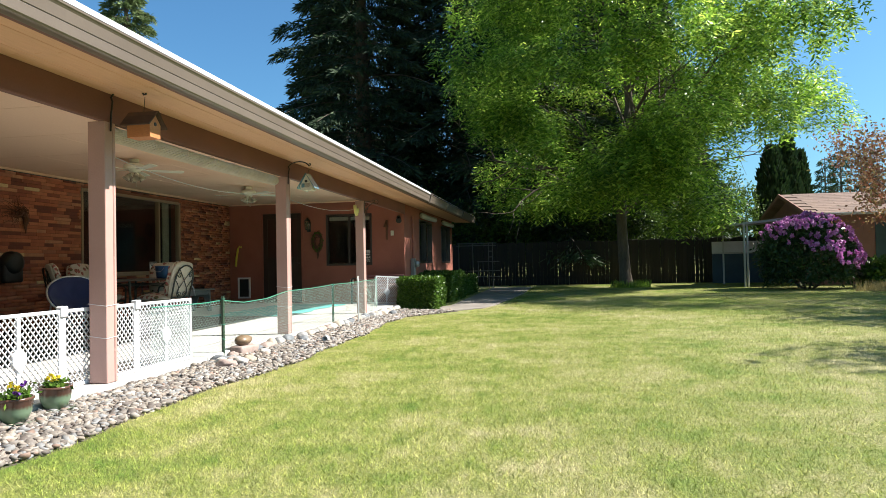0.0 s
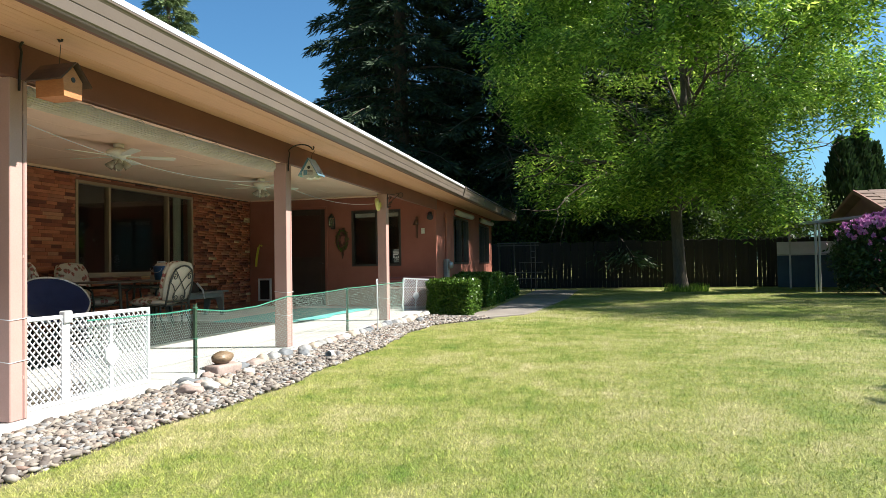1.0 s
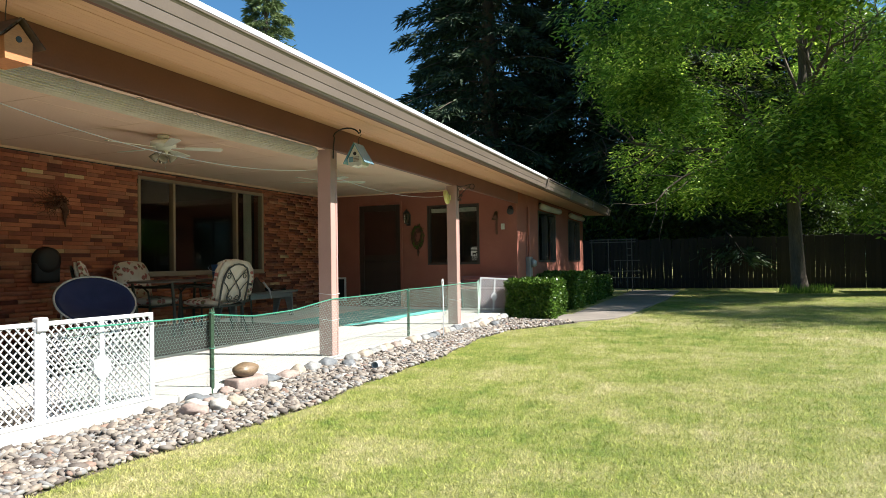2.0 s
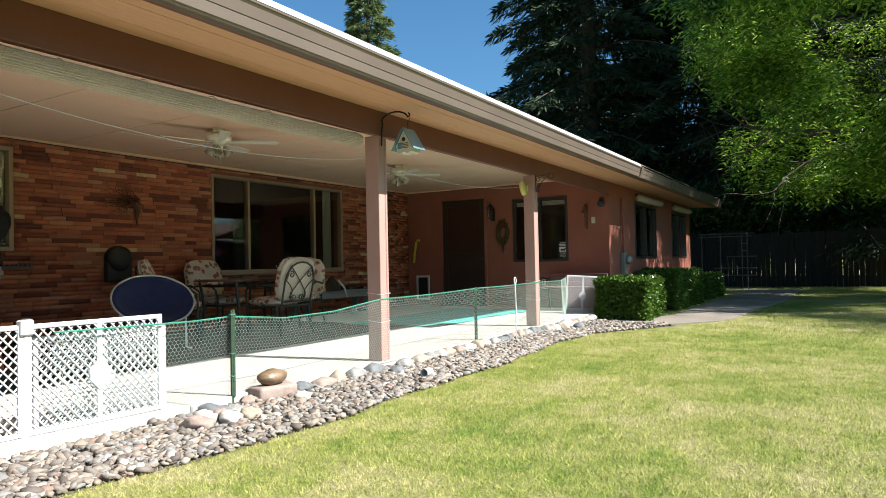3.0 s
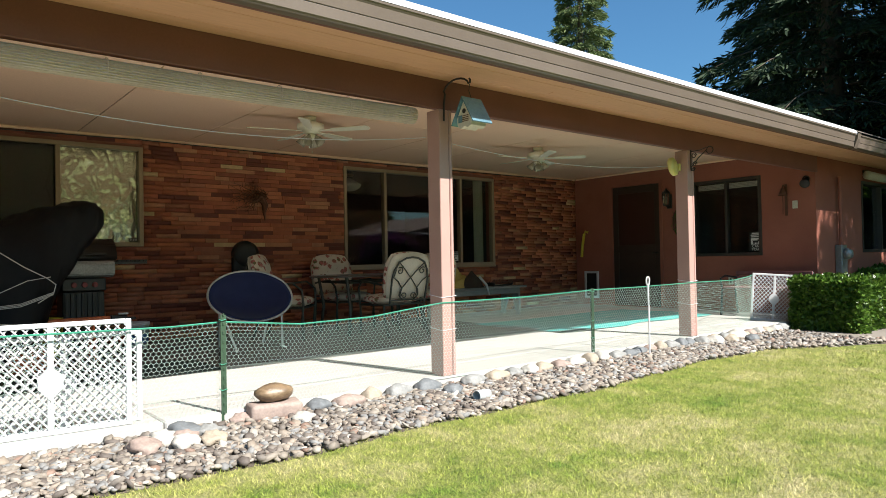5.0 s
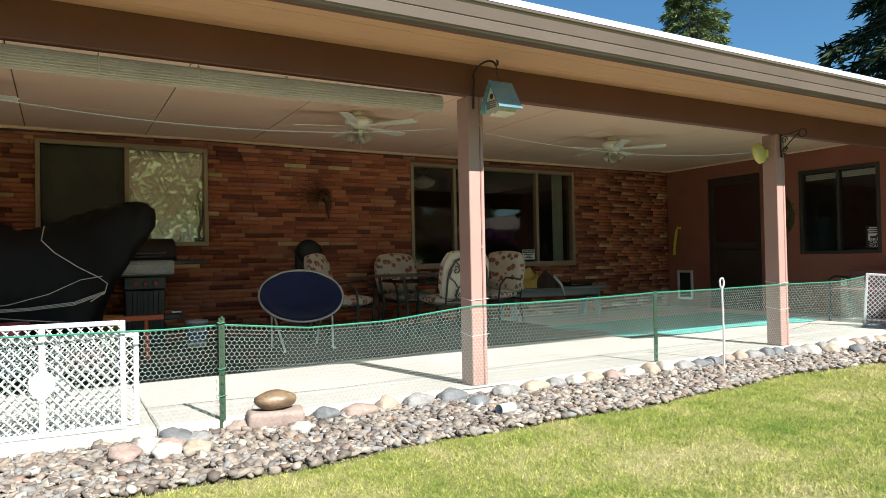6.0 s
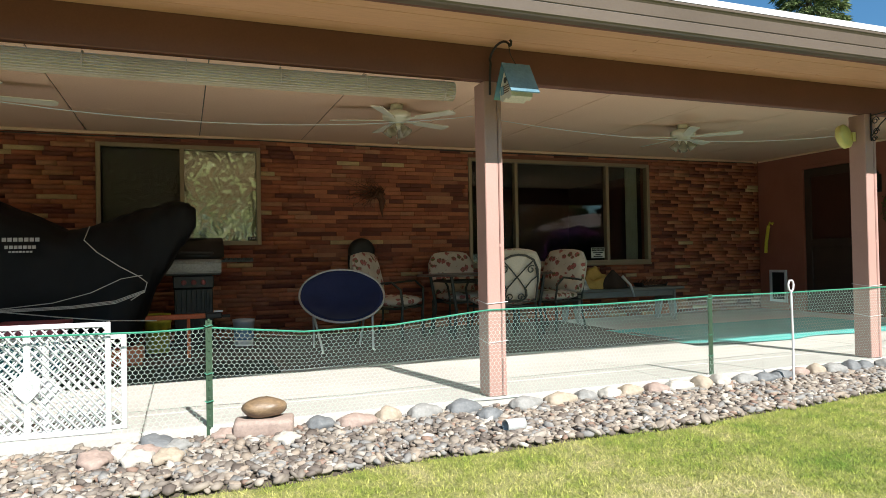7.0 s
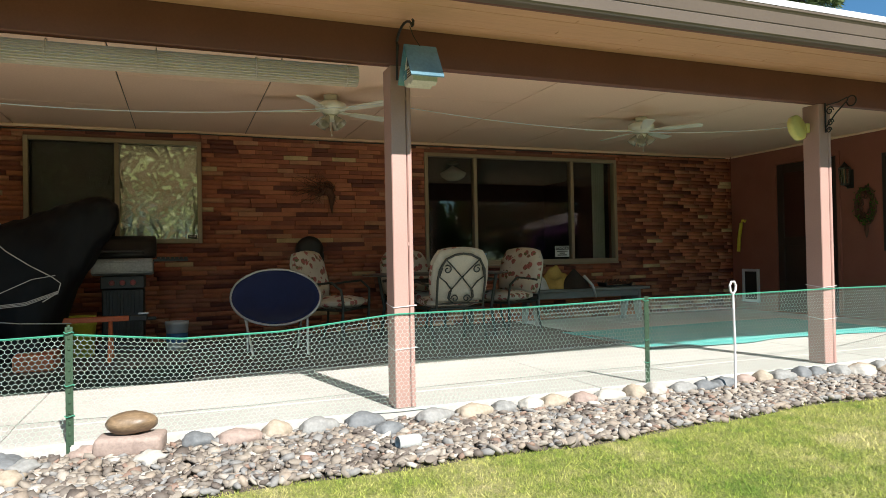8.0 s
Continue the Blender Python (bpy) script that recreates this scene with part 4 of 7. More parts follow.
def window_x(name, at, y0, y1, z0, z1, mullions, mat, label, depth=0.09, w=0.05):
    """A window in a wall that runs along y, seen from the east."""
    t = thing(name, label, "window", (at, y0, z0), 0, "", "structure")
    W, H = y1 - y0, z1 - z0
    bm = BM()
    box(bm, (-depth, 0, 0), (0.012, w, H), 0.004)
    box(bm, (-depth, W - w, 0), (0.012, W, H), 0.004)
    box(bm, (-depth, w, 0), (0.012, W - w, w), 0.004)
    box(bm, (-depth, w, H - w), (0.012, W - w, H), 0.004)
    part("window_frame", bm, mat, t)
    for my in mullions:
        bm = BM()
        box(bm, (-depth, my - y0 - w / 2, w), (0.006, my - y0 + w / 2, H - w), 0.004)
        part("mullion", bm, mat, t)
    ys = [y0 + w] + [k for my in mullions for k in (my - w / 2, my + w / 2)] + [y1 - w]
    for a, b in zip(ys[::2], ys[1::2]):
        bm = BM()
        box(bm, (-depth * 0.55, a - y0, w), (-depth * 0.55 + 0.005, b - y0, H - w))
        ob = part("pane", bm, M_GLASS, t)
        ob.visible_shadow = False
    return t


win1 = window_x("window_1", WALL_X, *BIG, (11.27, 12.83), M_FRAME, "wide three-part window with tan metal frame reflecting the garden")
bm = BM()
box(bm, (0.0, 0.0, -0.03), (0.03, BIG[1] - BIG[0], 0.0), 0.006)
part("window_sill", bm, M_FRAME, win1)
win2 = window_x("window_2", WALL_X, *FOIL, (6.775,), M_FRAME, "sliding window in a tan frame lined with crumpled silver foil")
W2, H2 = FOIL[1] - FOIL[0], FOIL[3] - FOIL[2]


def foil_sheet(y0, y1, z0, z1, x, seed):
    n = 90
    V = []
    for i in range(n):
        for j in range(n):
            y, z = y0 + (y1 - y0) * i / (n - 1), z0 + (z1 - z0) * j / (n - 1)
            q = Vector((y * 4.2 + seed, z * 4.0, seed))
            w = Vector((q.x * 1.5 + 0.6 * noise.noise(q), q.y * 0.45, seed))
            r = abs(noise.noise(w)) * 0.030 + abs(noise.noise(w * 2.7 + Vector((0, 3, 0)))) * 0.016 + abs(noise.noise(q * 3.1)) * 0.008 + abs(noise.noise(q * 7.5)) * 0.004
            V.append((x + r, y, z))
    F = [(i * n + j, (i + 1) * n + j, (i + 1) * n + j + 1, i * n + j + 1) for i in range(n - 1) for j in range(n - 1)]
    return V, F


raw("foil_lining", *foil_sheet(0.94, W2 - 0.05, 0.05, H2 - 0.05, -0.13, 1.3), M_FOIL, win2, "crumpled silver foil")
raw("foil_lining", *foil_sheet(0.06, 0.90, 0.05, H2 - 0.05, -0.14, 7.7), M_FOIL, win2, "crumpled silver foil")
bm = BM()
box(bm, (-0.03, 0.05, 0.05), (-0.027, 0.90, H2 - 0.05))
part("insect_screen", bm, M_SCREEN, win2, "fine dark insect screen")
bm = BM()
box(bm, (-0.045, W2 - 0.16, 0.06), (-0.04, W2 - 0.06, 0.10))
part("sticker", bm, M_BLACK, win2, "small dark maker's sticker")
text_mesh("lettering", "24 HR", 0.034, M_SIGNW, win2, Matrix.Translation((-0.0385, W2 - 0.11, 0.082)) @ pose(0, 0, 0, 90, 0, 90))
# wall behind the foil, indoor dimness put into its colour too
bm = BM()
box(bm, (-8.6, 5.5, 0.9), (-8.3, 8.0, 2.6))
solid("wall_backing", bm, M_DARKROOM, "room wall behind the foil-lined window, its dimness painted near-black", "room", "structure")

# curtain and ceiling lamp in the room
bm = BM()
V = [(-8.16 + 0.03 * math.sin(i * 1.1), 13.34 + i * 0.006, z) for z in (0.6, 2.45) for i in range(36)]
F = [(i, i + 1, 36 + i + 1, 36 + i) for i in range(35)]
tagged(raw("curtain", V, F, M_CURTAIN, smooth=True), "pale green curtain drawn to the window's side", "curtain")
t = thing("ceiling_lamp", "unlit frosted dome lamp on the living room ceiling", "lamp", (-9.5, 11.59, 2.6))
bm = BM()
lathe(bm, [(0, 0), (0.09, 0), (0.09, -0.03), (0.06, -0.05), (0, -0.05)], 20)
part("mount", bm, M_FRAME, t)
bm = BM()
lathe(bm, [(0.0, -0.06), (0.21, -0.18), (0.22, -0.19), (0.19, -0.25), (0.10, -0.30), (0, -0.31)], 24)
part("shade", bm, M_LAMPGLASS, t, "frosted glass bowl", True)

# warning sign inside the big window
t = thing("window_sign", "small white warning sign stuck in the big window", "sign", (WALL_X - 0.04, 12.66, 1.02), 0)
bm = BM()
box(bm, (0, -0.12, 0), (0.004, 0.12, 0.16), 0.001)
part("plate", bm, M_SIGNW, t)
FACE_EAST = pose(0, 0, 0, 90, 0, 90)
bm = BM()
box(bm, (0.0045, -0.11, 0.105), (0.0055, 0.11, 0.152))
part("band", bm, M_BLACK, t)
text_mesh("lettering", "WARNING", 0.042, M_SIGNW, t, Matrix.Translation((0.0062, 0, 0.128)) @ FACE_EAST)
for k, w in enumerate((0.08, 0.045, 0.09)):
    bm = BM()
    box(bm, (0.0045, -w, 0.02 + 0.028 * k), (0.0055, w, 0.034 + 0.028 * k))
    part("text_line", bm, M_BLACK, t)

# the back door
M_DOOR = surf("dark_screen_door", (0.035, 0.02, 0.015), (0.05, 0.03, 0.022), 3, 90, 0.55, bump=0.05)
M_DOORGLASS = surf("reddish_door_panel", (0.045, 0.016, 0.012), (0.06, 0.022, 0.016), 1.5, 60, 0.3, bump=0.02)
t = thing("door_1", "dark brown closed screen door with a reddish upper panel", "door", (DOOR[0], NORTH_Y, PATIO_Z), 0, "", "structure")
W, H = DOOR[1] - DOOR[0], DOOR[3] - PATIO_Z
bm = BM()
box(bm, (0, -0.02, 0), (0.055, 0.1, H), 0.004)
box(bm, (W - 0.055, -0.02, 0), (W, 0.1, H), 0.004)
box(bm, (0.055, -0.02, H - 0.055), (W - 0.055, 0.1, H), 0.004)
part("door_frame", bm, M_STUCCO, t)
bm = BM()
for lo, hi in (((0.06, 0.02), (0.17, H - 0.06)), ((W - 0.17, 0.02), (W - 0.06, H - 0.06)), ((0.17, H - 0.19), (W - 0.17, H - 0.06)), ((0.17, 0.02), (W - 0.17, 0.30)), ((0.17, 1.0), (W - 0.17, 1.13))):
    box(bm, (lo[0], 0.01, lo[1]), (hi[0], 0.05, hi[1]), 0.004)
part("door_leaf", bm, M_DOOR, t)
bm = BM()
box(bm, (0.17, 0.03, 1.13), (W - 0.17, 0.036, H - 0.19))
part("upper_panel", bm, M_DOORGLASS, t)
bm = BM()
box(bm, (0.17, 0.03, 0.30), (W - 0.17, 0.036, 1.0))
part("lower_panel", bm, M_DOOR, t)
bm = BM()
tube(bm, [(W - 0.12, 0.01, 0.98), (W - 0.12, -0.04, 0.98), (W - 0.20, -0.045, 0.98)], 0.011, 8)
part("door_handle", bm, M_BLACKIRON, t)

# window beside the door, with a raised blind and a sign
M_BLIND = surf("white_blind", (0.62, 0.60, 0.56), (0.70, 0.68, 0.64), 3, 60, 0.6, spread=0.1)
x0, x1, z0, z1 = NWIN
t = thing("window_3", "dark framed window beside the back door with a raised blind", "window", (x0, NORTH_Y, z0), 0, "", "structure")
W, H = x1 - x0, z1 - z0
bm = BM()
for a, b in (((0, 0), (0.05, H)), ((W - 0.05, 0), (W, H)), ((0.05, 0), (W - 0.05, 0.05)), ((0.05, H - 0.05), (W - 0.05, H))):
    box(bm, (a[0], -0.015, a[1]), (b[0], 0.10, b[1]), 0.004)
part("window_frame", bm, M_DARKFRAME, t)
bm = BM()
box(bm, (W * 0.5 - 0.02, -0.005, 0.05), (W * 0.5 + 0.02, 0.09, H - 0.05), 0.003)
part("mullion", bm, M_DARKFRAME, t)
for a, b in ((0.05, W * 0.5 - 0.02), (W * 0.5 + 0.02, W - 0.05)):
    bm = BM()
    box(bm, (a, 0.045, 0.05), (b, 0.05, H - 0.05))
    part("pane", bm, M_GLASS, t).visible_shadow = False
for k in range(4):
    bm = BM()
    box(bm, (0.06, 0.085, H - 0.085 - 0.022 * k), (W - 0.06, 0.105, H - 0.068 - 0.022 * k))
    part("blind_slat", bm, M_BLIND, t)
t = thing("dog_sign", "black and white sign with a dog shape behind the window", "sign", (-4.32, NORTH_Y + 0.036, 1.09))
bm = BM()
box(bm, (-0.105, 0, 0), (0.105, 0.004, 0.31), 0.001)
part("plate", bm, M_BLACK, t)
bm = BM()
box(bm, (-0.075, -0.002, 0.105), (0.075, 0.0, 0.205))
part("picture_field", bm, M_SIGNW, t, "white field")
bm = BM()
box(bm, (-0.045, -0.004, 0.135), (0.04, -0.0021, 0.168))
box(bm, (0.03, -0.004, 0.155), (0.062, -0.0021, 0.185))
for x in (-0.04, -0.022, 0.018, 0.034):
    box(bm, (x - 0.005, -0.004, 0.112), (x + 0.005, -0.0021, 0.137))
box(bm, (-0.06, -0.004, 0.16), (-0.043, -0.0021, 0.167))
part("dog_shape", bm, M_BLACK, t)
FACE_SOUTH = pose(0, 0, 0, 90, 0, 0)
text_mesh("lettering", "CAN", 0.055, M_SIGNW, t, Matrix.Translation((0, -0.002, 0.075)) @ FACE_SOUTH)
text_mesh("lettering", "YOU?", 0.055, M_SIGNW, t, Matrix.Translation((0, -0.002, 0.028)) @ FACE_SOUTH)
for k, w in enumerate((0.07, 0.08, 0.06)):
    bm = BM()
    box(bm, (-w, -0.002, 0.22 + 0.028 * k), (w, 0.0, 0.234 + 0.028 * k))
    part("text_line", bm, M_SIGNW, t)

for nm, wv in (("window_4", WA), ("window_5", WB)):
    window_x(nm, SIDE_X, *wv, ((wv[0] + wv[1]) / 2,), M_DARKFRAME, "dark framed sliding window in the shaded side wall", 0.12)
    t = thing("rolled_awning", "rolled-up pale canvas awning above a side window", "awning", (SIDE_X + 0.08, wv[0] + 0.05, 2.31), 0, "rolled awnings")
    bm = BM()
    tube(bm, [(0, 0, 0), (0.005, 0.6, -0.012), (0, 1.3, -0.008), (0, wv[1] - wv[0] + 0.1, 0)], 0.07, 12)
    part("roll", bm, surf("pale_canvas", (0.5, 0.48, 0.44), (0.6, 0.58, 0.54), 3, 50, 0.9), t, "", True)
    for y in (0.05, wv[1] - wv[0]):
        bm = BM()
        box(bm, (-0.078, y - 0.015, -0.03), (0.0, y + 0.015, 0.09), 0.003)
        part("bracket", bm, M_DARKFRAME, t)

# ---- things on the porch-end wall ----
M_RUST = surf("rusty_iron", (0.09, 0.035, 0.02), (0.15, 0.06, 0.035), 12, 80, 0.8, bump=0.3)
M_OFFWHITE = surf("ivory_plastic", (0.62, 0.58, 0.48), (0.68, 0.64, 0.54), 4, 60, 0.45, bump=0.02)
t = thing("wall_lantern", "dark iron wall lantern beside the back door", "lamp", (-5.80, NORTH_Y - 0.002, 1.82))
bm = BM()
box(bm, (-0.05, -0.02, 0.05), (0.05, 0, 0.3), 0.006)
tube(bm, [(0, -0.02, 0.10), (0, -0.06, 0.06), (0, -0.11, 0.09)], 0.01, 6)
part("wall_plate", bm, M_BLACKIRON, t)
bm = BM()
lathe(bm, [(0.0, 0.09), (0.05, 0.09), (0.055, 0.11)], 8, (0, -0.11, 0))
lathe(bm, [(0.07, 0.31), (0.075, 0.32), (0.03, 0.37), (0.012, 0.39), (0.0, 0.41)], 8, (0, -0.11, 0))
for k in range(8):
    a = k * math.pi / 4
    tube(bm, [(0.055 * math.cos(a), -0.11 + 0.055 * math.sin(a), 0.10), (0.07 * math.cos(a), -0.11 + 0.07 * math.sin(a), 0.315)], 0.006, 4)
part("cage", bm, M_BLACKIRON, t)
bm = BM()
lathe(bm, [(0.045, 0.11), (0.06, 0.31)], 8, (0, -0.11, 0))
part("lantern_glass", bm, M_GLASS, t)


def tangle(bm, c, rx, rz, n, seed, r=0.004, depth=0.04, axis="y"):
    g = random.Random(seed)
    for _ in range(n):
        a = g.uniform(0, 6.283)
        pts = []
        rad = g.uniform(0.5, 1.0)
        for k in range(6):
            a += g.uniform(0.15, 0.5)
            rad = max(0.3, min(1.12, rad + g.uniform(-0.16, 0.16)))
            u, v, w = rx * rad * math.cos(a), rz * rad * math.sin(a), g.uniform(0, depth)
            pts.append((c[0] + u, c[1] - w, c[2] + v) if axis == "y" else (c[0] + w, c[1] + u, c[2] + v))
        tube(bm, pts, r, 4)


t = thing("wall_wreath", "oval dried-twig wreath with a hanging tassel on the stucco wall", "wreath", (-5.58, NORTH_Y - 0.003, 1.62))
bm = BM()
tangle(bm, (0, -0.01, 0), 0.13, 0.24, 46, 4, 0.007)
part("twigs", bm, M_RUST, t)
bm = BM()
rng = np.random.default_rng(8)
a = rng.uniform(0, 6.283, 260)
P = np.stack([0.12 * np.cos(a), -rng.uniform(0.02, 0.06, 260), 0.22 * np.sin(a)], 1) + rng.normal(0, 0.015, (260, 3)) * np.array([1, 0.3, 1])
quads_mesh("leaves", P[:, None, :] + rot_quads(rng, 260, 0.05, 0.5) * np.array([1, 0.3, 1]), M_UNDER, t)
bm = BM()
tube(bm, [(0, -0.02, -0.22), (0.01, -0.03, -0.33), (0, -0.02, -0.42)], [0.02, 0.03, 0.008], 6)
part("tassel", bm, M_RUST, t)

t = thing("wall_bell", "rusty iron bell ornament hung on the stucco wall", "ornament", (-3.82, NORTH_Y - 0.003, 1.62))
bm = BM()
box(bm, (-0.02, -0.012, 0.0), (0.02, 0, 0.48), 0.004)
tube(bm, [(0, -0.01, 0.44), (0, -0.10, 0.46), (0, -0.12, 0.42)], 0.008, 6)
part("bracket", bm, M_RUST, t)
bm = BM()
lathe(bm, [(0, 0.42), (0.02, 0.41), (0.04, 0.35), (0.065, 0.30), (0.05, 0.305), (0, 0.38)], 14, (0, -0.12, 0))
part("bell", bm, M_RUST, t, "", True)
bm = BM()
tube(bm, [(0, -0.12, 0.34), (0.004, -0.12, 0.18), (0, -0.12, 0.02)], 0.006, 5)
part("pull_cord", bm, M_RUST, t)

t = thing("flood_light", "small black outdoor flood lamp high on the corner", "lamp", (-3.52, NORTH_Y - 0.003, 2.15))
bm = BM()
lathe(bm, [(0, 0), (0.05, 0), (0.05, 0.02), (0, 0.02)], 16, (0, 0, 0), pose(0, 0, 0, 90))
part("base", bm, M_BLACKIRON, t)
bm = BM()
lathe(bm, [(0, 0), (0.03, 0), (0.04, 0.05), (0.065, 0.11), (0.07, 0.15), (0.06, 0.15), (0, 0.12)], 16, (0, 0, 0), pose(0, -0.03, 0.0, 125, 0, 15))
part("lamp_head", bm, M_BLACKIRON, t, "", True)

t = thing("wall_thermometer", "small ivory switch plate on the stucco wall", "switch", (-3.69, NORTH_Y - 0.003, 1.78))
bm = BM()
box(bm, (-0.038, -0.012, -0.06), (0.038, 0, 0.06), 0.005)
part("plate", bm, M_OFFWHITE, t)
bm = BM()
box(bm, (-0.008, -0.02, -0.018), (0.008, -0.0125, 0.018), 0.002)
part("toggle", bm, M_OFFWHITE, t)
t = thing("outlet", "ivory electrical outlet plate low on the stucco wall", "outlet", (-4.72, NORTH_Y - 0.003, 0.62))
bm = BM()
box(bm, (-0.04, -0.014, -0.06), (0.04, 0, 0.06), 0.005)
part("plate", bm, M_OFFWHITE, t)
for z in (-0.025, 0.025):
    bm = BM()
    box(bm, (-0.014, -0.018, z - 0.013), (0.014, -0.0145, z + 0.013), 0.002)
    part("socket", bm, M_DARKFRAME, t)

t = thing("pet_door", "white framed pet door with a dark flap beside the back door", "pet door", (-7.52, NORTH_Y - 0.003, 0.25))
bm = BM()
for a, b in (((-0.165, 0), (-0.125, 0.52)), ((0.125, 0), (0.165, 0.52)), ((-0.125, 0), (0.125, 0.04)), ((-0.125, 0.48), (0.125, 0.52))):
    box(bm, (a[0], -0.035, a[1]), (b[0], 0, b[1]), 0.004)
part("frame", bm, M_WHITE, t)
bm = BM()
box(bm, (-0.125, -0.012, 0.04), (0.125, -0.006, 0.48))
part("flap", bm, M_BLACK, t)

M_YELLOW = surf("yellow_plastic", (0.70, 0.60, 0.05), (0.78, 0.68, 0.08), 5, 60, 0.5, bump=0.05)
t = thing("foam_tube", "short yellow foam toy hung in the porch corner", "toy", (-7.70, NORTH_Y - 0.06, 1.05))
bm = BM()
tube(bm, [(-0.02, 0, 0.0), (0.0, 0, 0.2), (0.05, 0, 0.45)], 0.026, 10)
part("tube", bm, M_YELLOW, t, "", True)
bm = BM()
tube(bm, [(0.05, 0, 0.44), (0.09, -0.01, 0.50), (0.13, 0, 0.47), (0.14, 0, 0.50)], 0.017, 8)
part("end_loop", bm, M_YELLOW, t, "", True)

t = thing("electric_meter", "grey electric meter box with round glass on the side wall", "meter", (SIDE_X + 0.002, 16.62, 0.72))
bm = BM()
box(bm, (0, -0.11, 0), (0.10, 0.11, 0.44), 0.015, seg=2)
part("box", bm, M_METER, t)
bm = BM()
lathe(bm, [(0, 0), (0.085, 0), (0.085, 0.05), (0.06, 0.10), (0, 0.11)], 20, (0, 0, 0), Matrix.Translation((0.10, 0, 0.30)) @ pose(0, 0, 0, 0, 90))
part("dial_glass", bm, M_METER, t, "", True)
bm = BM()
tube(bm, [(0.05, 0.0, 0.44), (0.05, 0.0, 1.5)], 0.025, 8)
tube(bm, [(0.05, -0.05, 0.0), (0.05, -0.05, -0.70)], 0.02, 8)
part("pipe", bm, M_STUCCO, t)

# pinkish slatted bench by the stucco wall
M_BENCHRED = surf("faded_red_slat", (0.22, 0.09, 0.09), (0.30, 0.13, 0.12), 4, 40, 0.6, bump=0.15, rnd=0.2)
t = thing("garden_bench", "faded red slatted garden bench with black iron ends", "bench", (-3.95, 15.35, PATIO_Z))
for x in (-0.55, 0.55):
    bm = BM()
    tube(bm, [(x, -0.25, 0), (x, -0.2, 0.4), (x, 0.2, 0.4), (x, 0.28, 0.0)], 0.018, 6)
    tube(bm, [(x, 0.2, 0.4), (x, 0.28, 0.58), (x, 0.33, 0.64), (x, 0.36, 0.62)], 0.018, 6)
    tube(bm, [(x, 0.26, 0.56), (x, -0.1, 0.60), (x, -0.24, 0.56), (x, -0.2, 0.4)], 0.016, 6)
    part("end_frame", bm, M_BLACKIRON, t)
for k in range(5):
    bm = BM()
    box(bm, (-0.57, -0.22 + 0.085 * k, 0.405), (0.57, -0.15 + 0.085 * k, 0.43), 0.005)
    part("seat_slat", bm, M_BENCHRED, t)
for k in range(3):
    bm = BM()
    box(bm, (-0.57, 0.215 + 0.03 * k, 0.46 + 0.07 * k), (0.57, 0.235 + 0.03 * k, 0.52 + 0.07 * k), 0.005)
    part("back_slat", bm, M_BENCHRED, t)


# ---- overhead: fans, blind, bird houses, clothesline ----
M_FANW = surf("ivory_enamel", (0.74, 0.73, 0.62), (0.80, 0.79, 0.69), 3, 60, 0.35, bump=0.02, spread=0.06)
M_FANGLASS = surf("smoky_frosted_glass", (0.30, 0.27, 0.21), (0.38, 0.34, 0.27), 3, 60, 0.18, spread=0.05, bump=0, coat=0.6)


def ceiling_fan():
    t = thing("ceiling_fan", "ivory five-blade ceiling fan with a frosted glass light kit", "fan", (-5.69, 8.79, CEIL_Z), 0, "porch ceiling fans")
    bm = BM()
    lathe(bm, [(0, 0), (0.065, 0), (0.062, -0.05), (0.03, -0.06), (0, -0.06)], 20)
    part("canopy", bm, M_FANW, t, "", True)
    bm = BM()
    lathe(bm, [(0.03, -0.055), (0.10, -0.065), (0.142, -0.085), (0.145, -0.125), (0.135, -0.145), (0.09, -0.155), (0.07, -0.185), (0.0, -0.19)], 28)
    part("motor", bm, M_FANW, t, "", True)
    for k in range(5):
        a = radians(90 + 20 - 72 * k)
        m = Matrix.Rotation(a, 4, "Z") @ pose(0, 0, -0.155, -9)
        bm = BM()
        box(bm, (0.10, -0.022, -0.004), (0.24, 0.022, 0.004), 0.002, m)
        part("blade_arm", bm, M_FANW, t)
        bm = BM()
        vs = box(bm, (0.22, -0.058, -0.004), (0.66, 0.058, 0.004))
        for v in vs:
            if v.co.x < 0.3:
                v.co.y *= 0.75
        bmesh.ops.bevel(bm, geom=[e for e in bm.edges if abs(e.verts[0].co.z - e.verts[1].co.z) > 0.005], offset=0.02, segments=3, affect="EDGES")
        bmesh.ops.transform(bm, matrix=m, verts=bm.verts[:])
        part("blade", bm, M_FANW, t)
    bm = BM()
    lathe(bm, [(0.0, -0.185), (0.05, -0.19), (0.055, -0.225), (0.03, -0.25), (0, -0.255)], 18)
    part("light_hub", bm, M_FANW, t, "", True)
    for k in range(4):
        m = Matrix.Rotation(radians(45 + 90 * k), 4, "Z") @ Matrix.Translation((0.055, 0, -0.215)) @ pose(0, 0, 0, 0, -38, 0)
        bm = BM()
        lathe(bm, [(0.018, 0.01), (0.024, -0.01), (0.04, -0.05), (0.054, -0.10), (0.050, -0.098), (0.036, -0.05), (0.018, -0.012)], 14, (0, 0, 0), m)
        part("glass_shade", bm, M_FANGLASS, t, "frosted tulip shade", True)
    for x in (-0.03, 0.03):
        bm = BM()
        tube(bm, [(x, 0.0, -0.25), (x, 0.0, -0.35 - x)], 0.0015, 4)
        ball(bm, (x, 0, -0.355 - x), (0.006, 0.006, 0.012), 1)
        part("pull_chain", bm, M_FANW, t)
    return t


fan = ceiling_fan()
copy_thing(fan, pose(-5.69, 12.36, CEIL_Z, 0, 0, 4))
copy_thing(fan, pose(-5.69, 5.15, CEIL_Z, 0, 0, -7))

